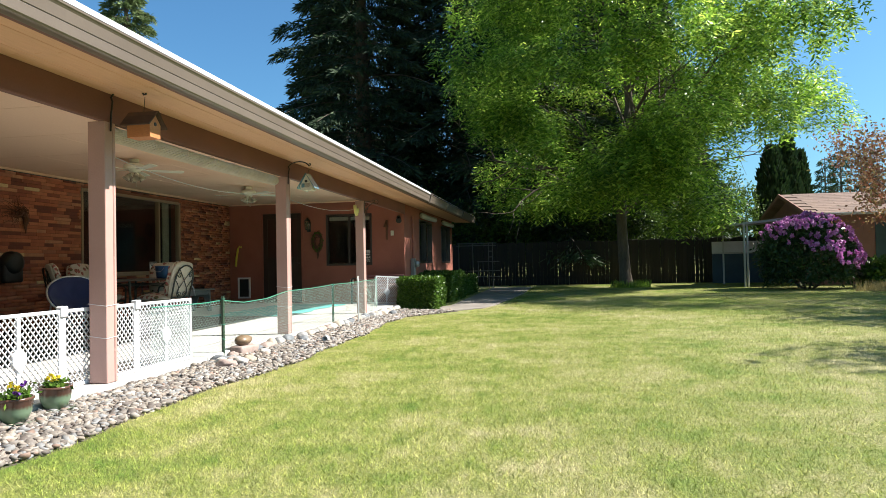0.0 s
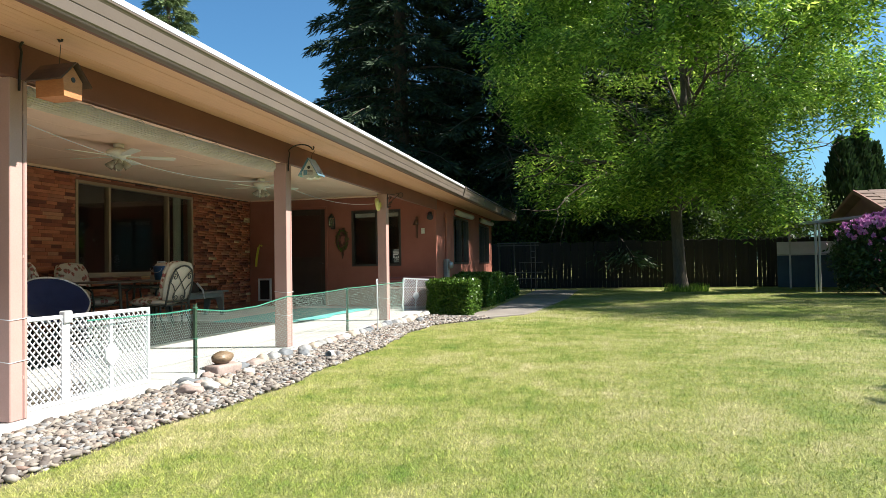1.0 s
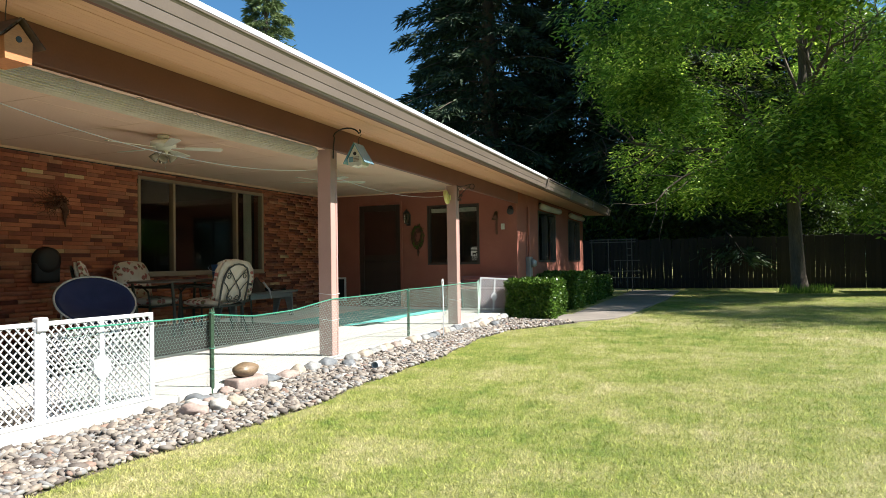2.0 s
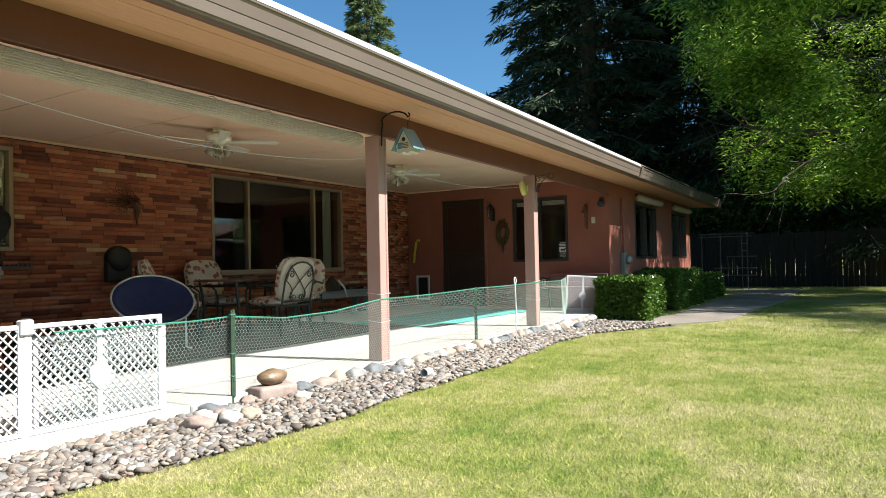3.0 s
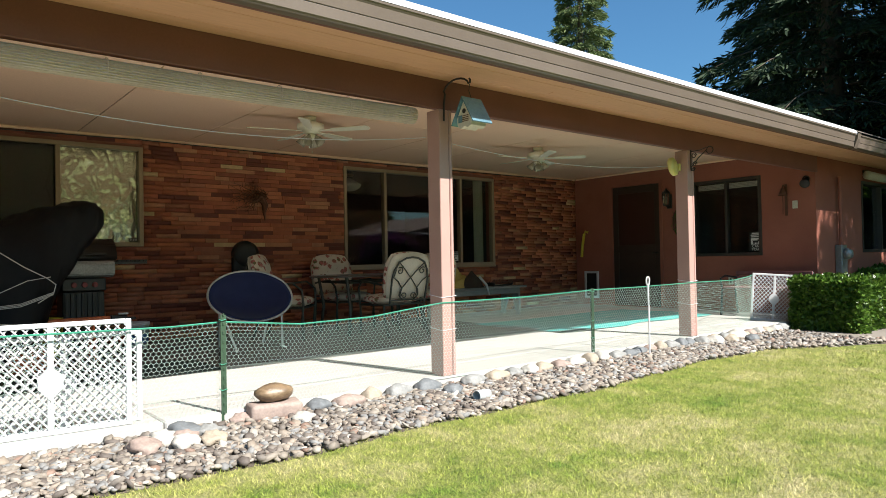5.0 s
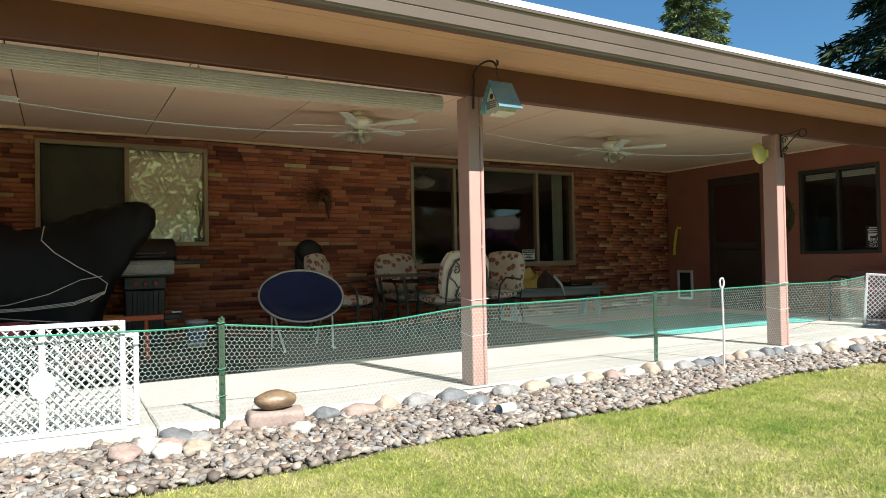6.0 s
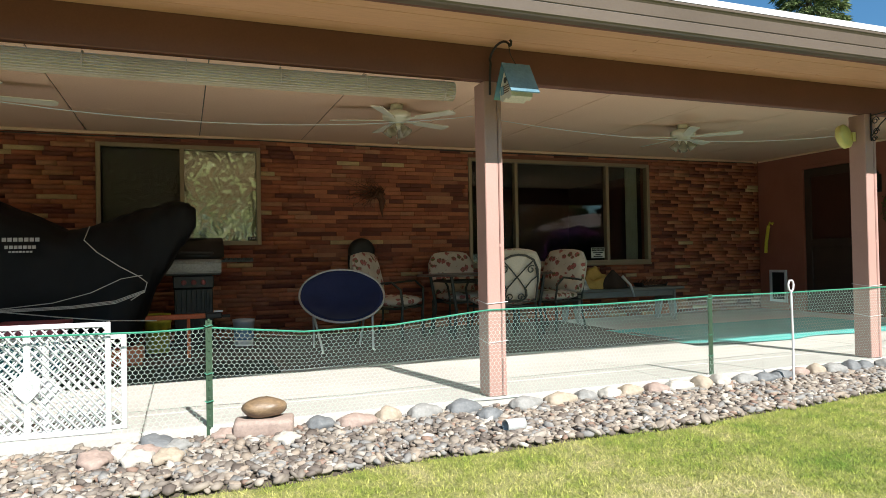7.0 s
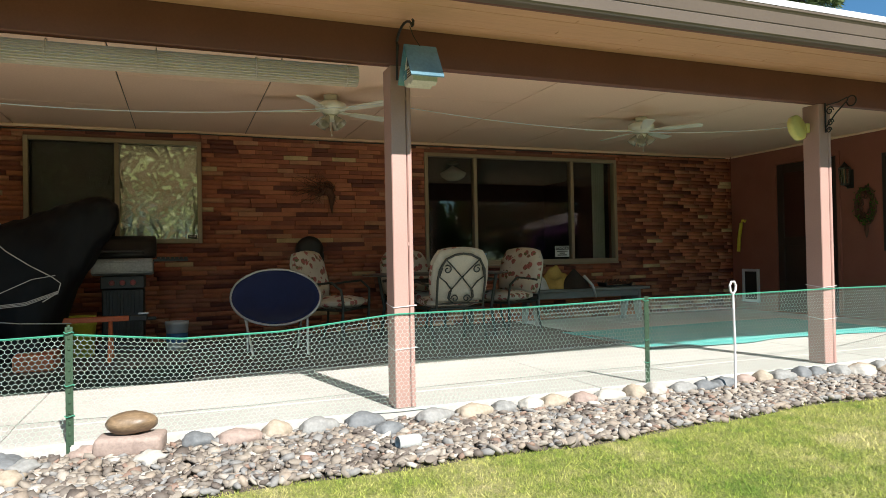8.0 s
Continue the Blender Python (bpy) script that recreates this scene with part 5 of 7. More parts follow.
M_ROLL = surf("faded_vinyl_slats", (0.60, 0.50, 0.47), (0.70, 0.60, 0.57), 4, 40, 0.55, bump=0.1, spread=0.15)
t = thing("roll_up_blind", "rolled-up faded grey slatted sun blind under the porch beam", "blind", (-3.445, 5.16, 2.235))
bm = BM()
prof = []
for i in range(96):
    a = i * 2 * math.pi / 96
    r = (0.064, 0.064, 0.054, 0.054)[i % 4]
    prof.append((r * math.cos(a), -0.068 + r * math.sin(a)))
ys = np.linspace(0, 3.32, 12)
rings = [[bm.verts.new((px, float(y), pz - 0.012 * math.sin(math.pi * float(y) / 3.32))) for px, pz in prof] for y in ys]
for A, C in zip(rings, rings[1:]):
    for j in range(96):
        bm.faces.new((A[j], A[(j + 1) % 96], C[(j + 1) % 96], C[j]))
bm.faces.new(rings[0])
bm.faces.new(rings[-1][::-1])
part("roll", bm, M_ROLL, t)
bm = BM()
pts = []
for i in range(50):
    a = i * 0.5
    r = 0.056 * (1 - i / 56)
    pts.append((r * math.cos(a), -0.005, -0.068 + r * math.sin(a)))
tube(bm, pts, 0.0035, 4)
part("spiral_end", bm, surf("dark_slat_edge", (0.12, 0.09, 0.08), (0.16, 0.12, 0.10), 4, 40), t, "coiled slat ends")
for y in np.linspace(0.05, 3.25, 7):
    bm = BM()
    tube(bm, [(0.066 * math.cos(a), float(y), -0.068 + 0.066 * math.sin(a)) for a in np.linspace(0, 2 * math.pi, 16, endpoint=False)], 0.003, 4, True)
    part("cord_loop", bm, M_ROLL, t)

M_CEDAR = surf("orange_cedar", (0.44, 0.15, 0.05), (0.54, 0.21, 0.075), 6, 40, 0.6, bump=0.2, stretch=(1, 1, 4))
M_CEDARD = surf("dark_cedar_shake", (0.09, 0.045, 0.03), (0.15, 0.08, 0.05), 8, 40, 0.8, bump=0.4, rnd=0.4)


def iron_hook(t, z0=2.18, out=0.31, lift=0.27):
    bm = BM()
    pts = [(0, 0, -0.08), (0.005, 0, 0.05), (0.02, 0, lift * 0.6)] + [(out / 2 - out / 2 * math.cos(u), 0, lift * 0.6 + lift * 0.42 * math.sin(u)) for u in np.linspace(0.3, 2.6, 8)]
    e = pts[-1]
    pts += [(e[0] + 0.012, 0, e[2] - 0.02), (e[0] + 0.03, 0, e[2] - 0.018), (e[0] + 0.034, 0, e[2] + 0.005), (e[0] + 0.022, 0, e[2] + 0.014)]
    tube(bm, pts, 0.008, 6)
    part("hook", bm, M_BLACKIRON, t)
    return e


t = thing("hanging_hook", "black iron hook fixed to the porch beam over a post", "hook", (-3.352, 5.06, 2.24), 0, "iron hooks")
iron_hook(t)
t = thing("hanging_hook", "black iron hook fixed to the porch beam over a post", "hook", (-3.352, 8.71, 2.22), 0, "iron hooks")
iron_hook(t, lift=0.215)

t = thing("cedar_birdhouse", "small orange cedar bird house with a shake roof", "bird house", (-3.055, 5.06, 2.085))
bm = BM()
prism(bm, [(-0.07, 0), (0.07, 0), (0.075, 0.11), (0, 0.19), (-0.075, 0.11)], -0.10, 0.10, "x")
part("body", bm, M_CEDAR, t)
for s in (-1, 1):
    for k in range(4):
        bm = BM()
        a = 46 * s
        box(bm, (-0.13, -0.012, -0.005), (0.13, 0.046, 0.006), 0.002, Matrix.Translation((0, s * (0.012 + 0.027 * k), 0.205 - 0.028 * k)) @ pose(0, 0, 0, -46 if s > 0 else 180 + 46))
        part("shake", bm, M_CEDARD, t)
bm = BM()
lathe(bm, [(0, 0), (0.016, 0), (0.016, 0.004), (0, 0.004)], 12, (0, 0, 0), Matrix.Translation((0.1, 0, 0.11)) @ pose(0, 0, 0, 0, 90))
part("entrance_hole", bm, M_BLACK, t)
bm = BM()
tube(bm, [(0, 0, 0.2), (0.012, 0, 0.335)], 0.003, 4)
part("hanger", bm, M_BLACKIRON, t)

M_BLUEROOF = surf("blue_tin", (0.16, 0.34, 0.46), (0.28, 0.50, 0.62), 4, 50, 0.12, metal=0.5, bump=0.05)
t = thing("white_birdhouse", "white painted bird house with a blue tin roof", "bird house", (-3.09, 8.77, 2.055))
bm = BM()
prism(bm, [(-0.075, 0.0), (-0.04, -0.015), (0, 0.0), (0.04, -0.015), (0.075, 0.0), (0.085, 0.06), (0, 0.205), (-0.085, 0.06)], -0.075, 0.075, "y")
part("body", bm, M_OFFWHITE, t)
for s in (-1, 1):
    bm = BM()
    prism(bm, [(0, 0.215), (s * 0.12, 0.015), (s * 0.126, 0.02), (0, 0.226)], -0.10, 0.10, "y")
    part("roof_sheet", bm, M_BLUEROOF, t, "blue tin")
bm = BM()
lathe(bm, [(0, 0), (0.019, 0), (0.019, 0.004), (0, 0.004)], 14, (0, 0, 0), Matrix.Translation((0, -0.075, 0.115)) @ pose(0, 0, 0, 90))
part("entrance_hole", bm, M_BLACK, t)
bm = BM()
box(bm, (-0.065, -0.079, 0.03), (-0.022, -0.0755, 0.085))
part("painted_flag", bm, M_BLUEROOF, t, "small blue painted patch")
for k in range(4):
    bm = BM()
    box(bm, (-0.018, -0.079, 0.034 + 0.014 * k), (0.05, -0.0755, 0.039 + 0.014 * k))
    part("painted_stripe", bm, M_RUST, t)
bm = BM()
tube(bm, [(0, 0, 0.222), (0.03, -0.05, 0.265), (0.085, -0.09, 0.30)], 0.003, 4)
part("hanger", bm, M_BLACKIRON, t)

# scroll bracket on the third post
t = thing("scroll_bracket", "black wrought-iron scroll plant bracket on a porch post", "bracket", (-3.358, 12.36, 2.02))
bm = BM()
tube(bm, [(0.006, 0, -0.02), (0.006, 0, 0.22)], 0.007, 6)
tube(bm, [(0.006, 0, 0.02), (0.1, 0, 0.12), (0.2, 0, 0.20)] + [(0.235 + 0.04 * math.cos(u), 0, 0.19 + 0.04 * math.sin(u)) for u in np.linspace(2.4, -3.0, 12)], 0.006, 6)
tube(bm, [(0.006, 0, 0.20), (0.12, 0, 0.205), (0.2, 0, 0.225)], 0.005, 6)
for c, r in (((0.045, 0, 0.15), 0.035), ((0.05, 0, 0.055), 0.03), ((0.035, 0, -0.005), 0.025)):
    tube(bm, [(c[0] + r * (1 - i / 22) * math.cos(i * 0.55), 0, c[2] + r * (1 - i / 22) * math.sin(i * 0.55)) for i in range(16)], 0.005, 5)
part("scrollwork", bm, M_BLACKIRON, t)

# clothesline with its reel
M_REEL = surf("yellowed_plastic", (0.62, 0.56, 0.16), (0.68, 0.62, 0.22), 3, 60, 0.4, bump=0.02, spread=0.08)
t = thing("clothesline_reel", "round yellow clothesline reel fixed to a porch post", "reel", (-3.47, 12.20, 2.05))
bm = BM()
lathe(bm, [(0, -0.03), (0.09, -0.03), (0.105, -0.02), (0.105, 0.02), (0.09, 0.03), (0, 0.03)], 28, (0, 0, 0), Matrix.Translation((0, -0.02, 0)) @ pose(0, 0, 0, 0, 80, 12))
part("drum", bm, M_REEL, t, "", True)
bm = BM()
box(bm, (-0.03, 0.06, -0.04), (0.03, 0.095, 0.04), 0.005)
part("bracket", bm, M_REEL, t)


def swag(name, label, a, b, sag, r=0.004, mat=None):
    pts = []
    for i in range(25):
        u = i / 24
        pts.append((a[0] + (b[0] - a[0]) * u, a[1] + (b[1] - a[1]) * u, a[2] + (b[2] - a[2]) * u - sag * 4 * u * (1 - u)))
    bm = BM()
    tube(bm, pts, r, 5)
    return solid(name, bm, mat or M_WHITE, label, "cord")


swag("clothesline", "slack white clothesline strung between the porch posts", (-3.53, 8.70, 2.03), (-3.5, 12.10, 2.055), 0.10, 0.0028)
swag("clothesline", "slack white clothesline strung between the porch posts", (-3.53, 5.05, 2.05), (-3.53, 8.66, 2.03), 0.15, 0.0028)
swag("cable", "thin dark cable sagging along the top of the brick wall", (-7.85, 3.0, 2.565), (-7.85, 7.6, 2.565), 0.03, 0.007, M_BLACK)
swag("cable", "thin dark cable sagging along the top of the brick wall", (-7.85, 7.6, 2.565), (-7.85, 15.7, 2.56), 0.02, 0.007, M_BLACK)

# ---- patio furniture ----
M_FLORAL, nt, p = _nodes("floral_cloth")
c = _ramp(nt, ((0.35, (0.56, 0.50, 0.40)), (0.65, (0.64, 0.58, 0.48))), _noise(nt, 5, 3))
vor = nt.nodes.new("ShaderNodeTexVoronoi")
vor.inputs["Scale"].default_value = 12.0
tc = nt.nodes.new("ShaderNodeTexCoord")
nt.links.new(tc.outputs["Object"], vor.inputs["Vector"])
wob = nt.nodes.new("ShaderNodeMath")
wob.operation = "MULTIPLY_ADD"
wob.inputs[1].default_value = 0.55
nt.links.new(_noise(nt, 40, 3), wob.inputs[0])
nt.links.new(vor.outputs["Distance"], wob.inputs[2])
mask = _ramp(nt, ((0.62, (1, 1, 1)), (0.70, (0, 0, 0))), wob.outputs[0])
tint = _ramp(nt, ((0.40, (0.42, 0.13, 0.11)), (0.52, (0.30, 0.10, 0.08)), (0.60, (0.12, 0.14, 0.05))), _noise(nt, 24, 3))
mixc = nt.nodes.new("ShaderNodeMix")
mixc.data_type = "RGBA"
nt.links.new(mask, mixc.inputs[0])
nt.links.new(c, mixc.inputs[6])
nt.links.new(tint, mixc.inputs[7])
nt.links.new(mixc.outputs[2], p.inputs["Base Color"])
p.inputs["Roughness"].default_value = 0.9
M_CREAM = surf("cream_canvas", (0.55, 0.50, 0.40), (0.63, 0.58, 0.47), 4, 70, 0.9, bump=0.2, spread=0.15)
M_IRON = surf("dark_green_iron", (0.028, 0.034, 0.026), (0.045, 0.05, 0.04), 8, 90, 0.5, bump=0.08)


def cushion(bm, lo, hi, puff=0.02, m=None, top_round=0.0):
    vs = box(bm, lo, hi)
    bmesh.ops.subdivide_edges(bm, edges=list({e for v in vs for e in v.link_edges}), cuts=7, use_grid_fill=True)
    c = [(a + b) / 2 for a, b in zip(lo, hi)]
    s = [(b - a) / 2 for a, b in zip(lo, hi)]
    ax = min(range(3), key=lambda i: s[i])
    for v in bm.verts:
        u = [(v.co[i] - c[i]) / s[i] for i in range(3)]
        o = [i for i in range(3) if i != ax]
        e = (1 - u[o[0]] ** 4) * (1 - u[o[1]] ** 4)
        v.co[ax] = c[ax] + u[ax] * (s[ax] * (0.35 + 0.65 * e) + puff * e) + 0.006 * math.sin(9 * u[o[0]]) * math.sin(7 * u[o[1]])
        rr = 0.10
        k = 1 - rr * (u[o[0]] ** 2) * (u[o[1]] ** 2)
        v.co[o[0]] = c[o[0]] + u[o[0]] * s[o[0]] * k
        v.co[o[1]] = c[o[1]] + u[o[1]] * s[o[1]] * k
        if top_round and u[2] > 0.5:
            v.co[o[0]] = c[o[0]] + (v.co[o[0]] - c[o[0]]) * (1 - top_round * (u[2] - 0.5) * 2)
    if m is not None:
        bmesh.ops.transform(bm, matrix=m, verts=bm.verts[:])


def patio_chair():
    """Faces -y; its back is at +y."""
    t = thing("patio_chair", "dark iron patio chair with floral cushions and a scrolled back", "chair", (-6.12, 10.13, PATIO_Z), -90, "patio dining chairs")
    for x in (-0.27, 0.27):
        bm = BM()
        tube(bm, [(x, -0.27, 0.0), (x, -0.25, 0.2), (x, -0.27, 0.40), (x * 1.08, -0.26, 0.56), (x * 1.12, -0.16, 0.64), (x * 1.12, 0.05, 0.62), (x * 1.05, 0.20, 0.60)], 0.013, 6)
        part("arm", bm, M_IRON, t)
        bm = BM()
        tube(bm, [(x, -0.27, 0.0), (x, -0.26, 0.36)], 0.013, 6)
        part("leg", bm, M_IRON, t)
        bm = BM()
        tube(bm, [(x, 0.30, 0.0), (x, 0.23, 0.2), (x, 0.22, 0.37)], 0.013, 6)
        part("leg", bm, M_IRON, t)
    bm = BM()
    tube(bm, [(-0.27, -0.26, 0.36), (0.27, -0.26, 0.36), (0.27, 0.22, 0.37), (-0.27, 0.22, 0.37)], 0.012, 6, True)
    for x in (-0.13, 0, 0.13):
        tube(bm, [(x, -0.26, 0.36), (x, 0.22, 0.37)], 0.006, 4)
    part("seat_frame", bm, M_IRON, t)
    tilt = Matrix.Translation((0, 0.24, 0.37)) @ pose(0, 0, 0, -13)
    bm = BM()
    arch = [(-0.235, 0, 0.0), (-0.24, 0, 0.30), (-0.225, 0, 0.40), (-0.17, 0, 0.50), (-0.08, 0, 0.545), (0, 0, 0.555), (0.08, 0, 0.545), (0.17, 0, 0.50), (0.225, 0, 0.40), (0.24, 0, 0.30), (0.235, 0, 0.0)]
    tube(bm, arch, 0.012, 6)
    tube(bm, [(-0.235, 0, 0.06), (0.235, 0, 0.06)], 0.009, 6)
    bmesh.ops.transform(bm, matrix=tilt @ Matrix.Translation((0, 0.032, 0)), verts=bm.verts[:])
    part("back_frame", bm, M_IRON, t)
    bm = BM()
    for s in (-1, 1):
        tube(bm, [(s * 0.17, 0, 0.50), (s * 0.09, 0, 0.42), (s * -0.02, 0, 0.30), (s * -0.12, 0, 0.18), (s * -0.13, 0, 0.12), (s * -0.08, 0, 0.07)], 0.007, 5)
        for c, r, a0 in (((s * 0.15, 0, 0.40), 0.045, 1.0), ((s * 0.06, 0, 0.11), 0.04, 0.0)):
            tube(bm, [(c[0] + s * r * (1 - i / 20) * math.cos(a0 + i * 0.5), 0, c[2] + r * (1 - i / 20) * math.sin(a0 + i * 0.5)) for i in range(15)], 0.0065, 5)
        tube(bm, [(s * 0.20, 0, 0.42), (s * 0.225, 0, 0.33), (s * 0.16, 0, 0.28), (s * 0.10, 0, 0.20), (s * 0.12, 0, 0.10), (s * 0.06, 0, 0.06)], 0.007, 5)
    bmesh.ops.transform(bm, matrix=tilt @ Matrix.Translation((0, 0.036, 0)), verts=bm.verts[:])
    part("scrollwork", bm, M_IRON, t)
    bm = BM()
    cushion(bm, (-0.27, -0.29, 0.375), (0.27, 0.20, 0.475), 0.015)
    part("seat_cushion", bm, M_FLORAL, t, "floral cushion", True)
    bm = BM()
    cushion(bm, (-0.29, -0.10, 0.05), (0.29, -0.02, 0.60), 0.02, tilt, 0.16)
    part("back_cushion", bm, M_FLORAL, t, "floral front and cream back", True)
    # the cream back of the cushion shows behind the scrolls
    bm = BM()
    cushion(bm, (-0.285, -0.03, 0.055), (0.285, -0.002, 0.60), 0.016, tilt, 0.16)
    part("cushion_backing", bm, M_CREAM, t, "plain cream canvas", True)
    return t


chair = patio_chair()
chair.scale = (1.1, 1.08, 1.06)
copy_thing(chair, pose(-7.28, 10.12, PATIO_Z, 0, 0, 93))
copy_thing(chair, pose(-6.80, 9.02, PATIO_Z, 0, 0, 138))
copy_thing(chair, pose(-6.70, 11.10, PATIO_Z, 0, 0, 22))

t = thing("patio_table", "dark oval metal patio table with bronze top", "table", (-6.72, 10.22, PATIO_Z))
M_TABLETOP = surf("bronze_tabletop", (0.075, 0.065, 0.055), (0.11, 0.095, 0.08), 4, 60, 0.3, bump=0.05)
bm = BM()
lathe(bm, [(0, 0.725), (0.98, 0.725), (1.0, 0.732), (1.0, 0.742), (0.98, 0.75), (0, 0.75)], 40, (0, 0, 0), None, 0.55, 0.88)
part("tabletop", bm, M_TABLETOP, t)
for sx, sy in ((-1, -1), (-1, 1), (1, -1), (1, 1)):
    bm = BM()
    tube(bm, [(sx * 0.36, sy * 0.58, 0), (sx * 0.33, sy * 0.54, 0.35), (sx * 0.35, sy * 0.60, 0.725)], 0.02, 8)
    part("leg", bm, M_IRON, t)
bm = BM()
tube(bm, [(-0.34, -0.55, 0.66), (0.34, -0.55, 0.66), (0.34, 0.55, 0.66), (-0.34, 0.55, 0.66)], 0.014, 6, True)
part("apron", bm, M_IRON, t)

M_BLUEPL = surf("blue_plastic", (0.05, 0.13, 0.30), (0.07, 0.17, 0.36), 4, 60, 0.4, bump=0.02)
t = thing("blue_bucket", "small blue plastic bucket standing on the patio table", "bucket", (-6.45, 10.62, PATIO_Z + 0.751))
bm = BM()
lathe(bm, [(0, 0), (0.085, 0), (0.105, 0.19), (0.112, 0.195), (0.112, 0.21), (0.10, 0.21), (0.082, 0.01), (0, 0.01)], 22)
part("body", bm, M_BLUEPL, t, "", True)
bm = BM()
tube(bm, [(0.10 * math.cos(u), -0.11, 0.18 - 0.07 * math.sin(u)) for u in np.linspace(0, math.pi, 9)], 0.003, 5)
part("handle", bm, M_WHITE, t)

# saucer chair
M_NAVY = surf("navy_cloth", (0.006, 0.012, 0.06), (0.012, 0.02, 0.085), 3, 90, 0.85, bump=0.2, spread=0.3, sheen=0.1)
M_RIM = surf("pale_tube", (0.50, 0.50, 0.48), (0.58, 0.58, 0.56), 4, 60, 0.35, metal=0.5)
t = thing("saucer_chair", "round navy blue cloth saucer chair with a pale metal rim", "chair", (-6.22, 8.32, PATIO_Z), 0)
u = Vector((0.30, 0.95, 0)).normalized()
v = Vector((-0.42, 0.05, 0.85)).normalized()
w = u.cross(v).normalized()
if w.x < 0:
    w = -w
C = Vector((0, 0, 0.565))
A, Bq = 0.435, 0.295
bm = BM()
rings = []
for i in range(11):
    f = i / 10
    ring = []
    for j in range(40):
        a = j * 2 * math.pi / 40
        ring.append(bm.verts.new(C + u * (A * f * math.cos(a)) + v * (Bq * f * math.sin(a)) - w * (0.17 * (1 - f ** 2.2) + 0.006 * f * math.sin(a * 9))))
    rings.append(ring)
for P, Q in zip(rings, rings[1:]):
    for j in range(40):
        bm.faces.new((P[j], P[(j + 1) % 40], Q[(j + 1) % 40], Q[j]))
bmesh.ops.remove_doubles(bm, verts=bm.verts[:], dist=1e-4)
bmesh.ops.solidify(bm, geom=bm.faces[:], thickness=0.02)
part("seat", bm, M_NAVY, t, "", True)
bm = BM()
tube(bm, [C + u * (A * 1.01 * math.cos(a)) + v * (Bq * 1.02 * math.sin(a)) for a in np.linspace(0, 2 * math.pi, 44, endpoint=False)], 0.013, 8, True)
part("rim", bm, M_RIM, t, "pale metal tube", True)
for s in (-1, 1):
    bm = BM()
    tube(bm, [C + u * (0.30 * s) - v * 0.22 - w * 0.02, Vector((0.18, 0.26 * s + 0.02, 0.02)), Vector((0.28, 0.27 * s, 0.012))], 0.012, 6)
    part("leg", bm, M_RIM, t)
    bm = BM()
    tube(bm, [C + u * (0.30 * s) + v * 0.18 - w * 0.03, Vector((-0.26, 0.25 * s, 0.012))], 0.012, 6)
    part("leg", bm, M_RIM, t)

# bench along the brick wall with a heap of clothes and a tray
M_GREYWOOD = surf("grey_painted_wood", (0.22, 0.22, 0.21), (0.30, 0.30, 0.28), 3, 40, 0.7, bump=0.2, stretch=(1, 0.2, 1))
t = thing("wall_bench", "long low grey painted bench under the big window", "bench", (-7.28, 12.56, PATIO_Z))
for k in range(4):
    bm = BM()
    box(bm, (-0.24 + 0.122 * k, -0.95, 0.44), (-0.125 + 0.122 * k, 0.95, 0.475), 0.005)
    part("seat_board", bm, M_GREYWOOD, t)
for y in (-0.8, 0.8):
    bm = BM()
    prism(bm, [(-0.22, 0.0), (-0.15, 0.0), (-0.06, 0.30), (0.06, 0.30), (0.15, 0.0), (0.22, 0.0), (0.2, 0.435), (-0.2, 0.435)], y - 0.02, y + 0.02, "y")
    part("end_board", bm, M_GREYWOOD, t)
bm = BM()
box(bm, (0.17, -0.78, 0.35), (0.19, 0.78, 0.435), 0.003)
part("apron", bm, M_GREYWOOD, t)


def cloth_heap(name, label, at, sx, sy, sz, mat, seed):
    n = 34
    V = []
    for i in range(n):
        for j in range(n):
            a, b = -1 + 2 * i / (n - 1), -1 + 2 * j / (n - 1)
            r = min(1.0, math.hypot(a, b))
            q = Vector((a * 1.9 + seed, b * 1.9, seed * 0.7))
            z = sz * (1 - r ** 2.2) * (0.75 + 0.5 * noise.noise(q)) + 0.05 * abs(noise.noise(q * 2.4)) * (1.1 - r)
            V.append((at[0] + sx * a * (1 + 0.15 * noise.noise(q + Vector((5, 0, 0)))), at[1] + sy * b * (1 + 0.2 * noise.noise(q + Vector((0, 9, 0)))), at[2] + max(0.004, z)))
    F = [(i * n + j, (i + 1) * n + j, (i + 1) * n + j + 1, i * n + j + 1) for i in range(n - 1) for j in range(n - 1)]
    ob = raw(name, V, F, mat, None, "", True)
    return tagged(ob, label, "cloth")


TOP = PATIO_Z + 0.476
cloth_heap("white_towel", "crumpled white towel heaped on the grey bench", (-7.22, 11.83, TOP), 0.2, 0.15, 0.22, surf("white_terry", (0.6, 0.6, 0.58), (0.7, 0.7, 0.68), 6, 80, 0.95, bump=0.4), 1.1)
cloth_heap("yellow_towel", "crumpled yellow towel heaped on the grey bench", (-7.24, 12.12, TOP), 0.2, 0.27, 0.32, surf("yellow_terry", (0.45, 0.30, 0.07), (0.55, 0.38, 0.11), 6, 80, 0.95, bump=0.4), 3.3)
cloth_heap("brown_jacket", "dark brown jacket heaped on the grey bench", (-7.12, 12.33, TOP), 0.17, 0.22, 0.26, surf("brown_cloth", (0.035, 0.022, 0.016), (0.055, 0.035, 0.025), 6, 80, 0.95, bump=0.4), 5.9)
bm = BM()
tube(bm, [(-7.02, 12.42, TOP + 0.17), (-6.98, 12.53, TOP + 0.04), (-6.97, 12.58, TOP - 0.12)], [0.022, 0.018, 0.012], 6)
solid("white_strap", bm, M_WHITE, "white cloth strap trailing from the bench", "strap", smooth=True)
t = thing("plant_tray", "low dark tray with dried plants on the grey bench", "tray", (-7.28, 13.1, TOP))
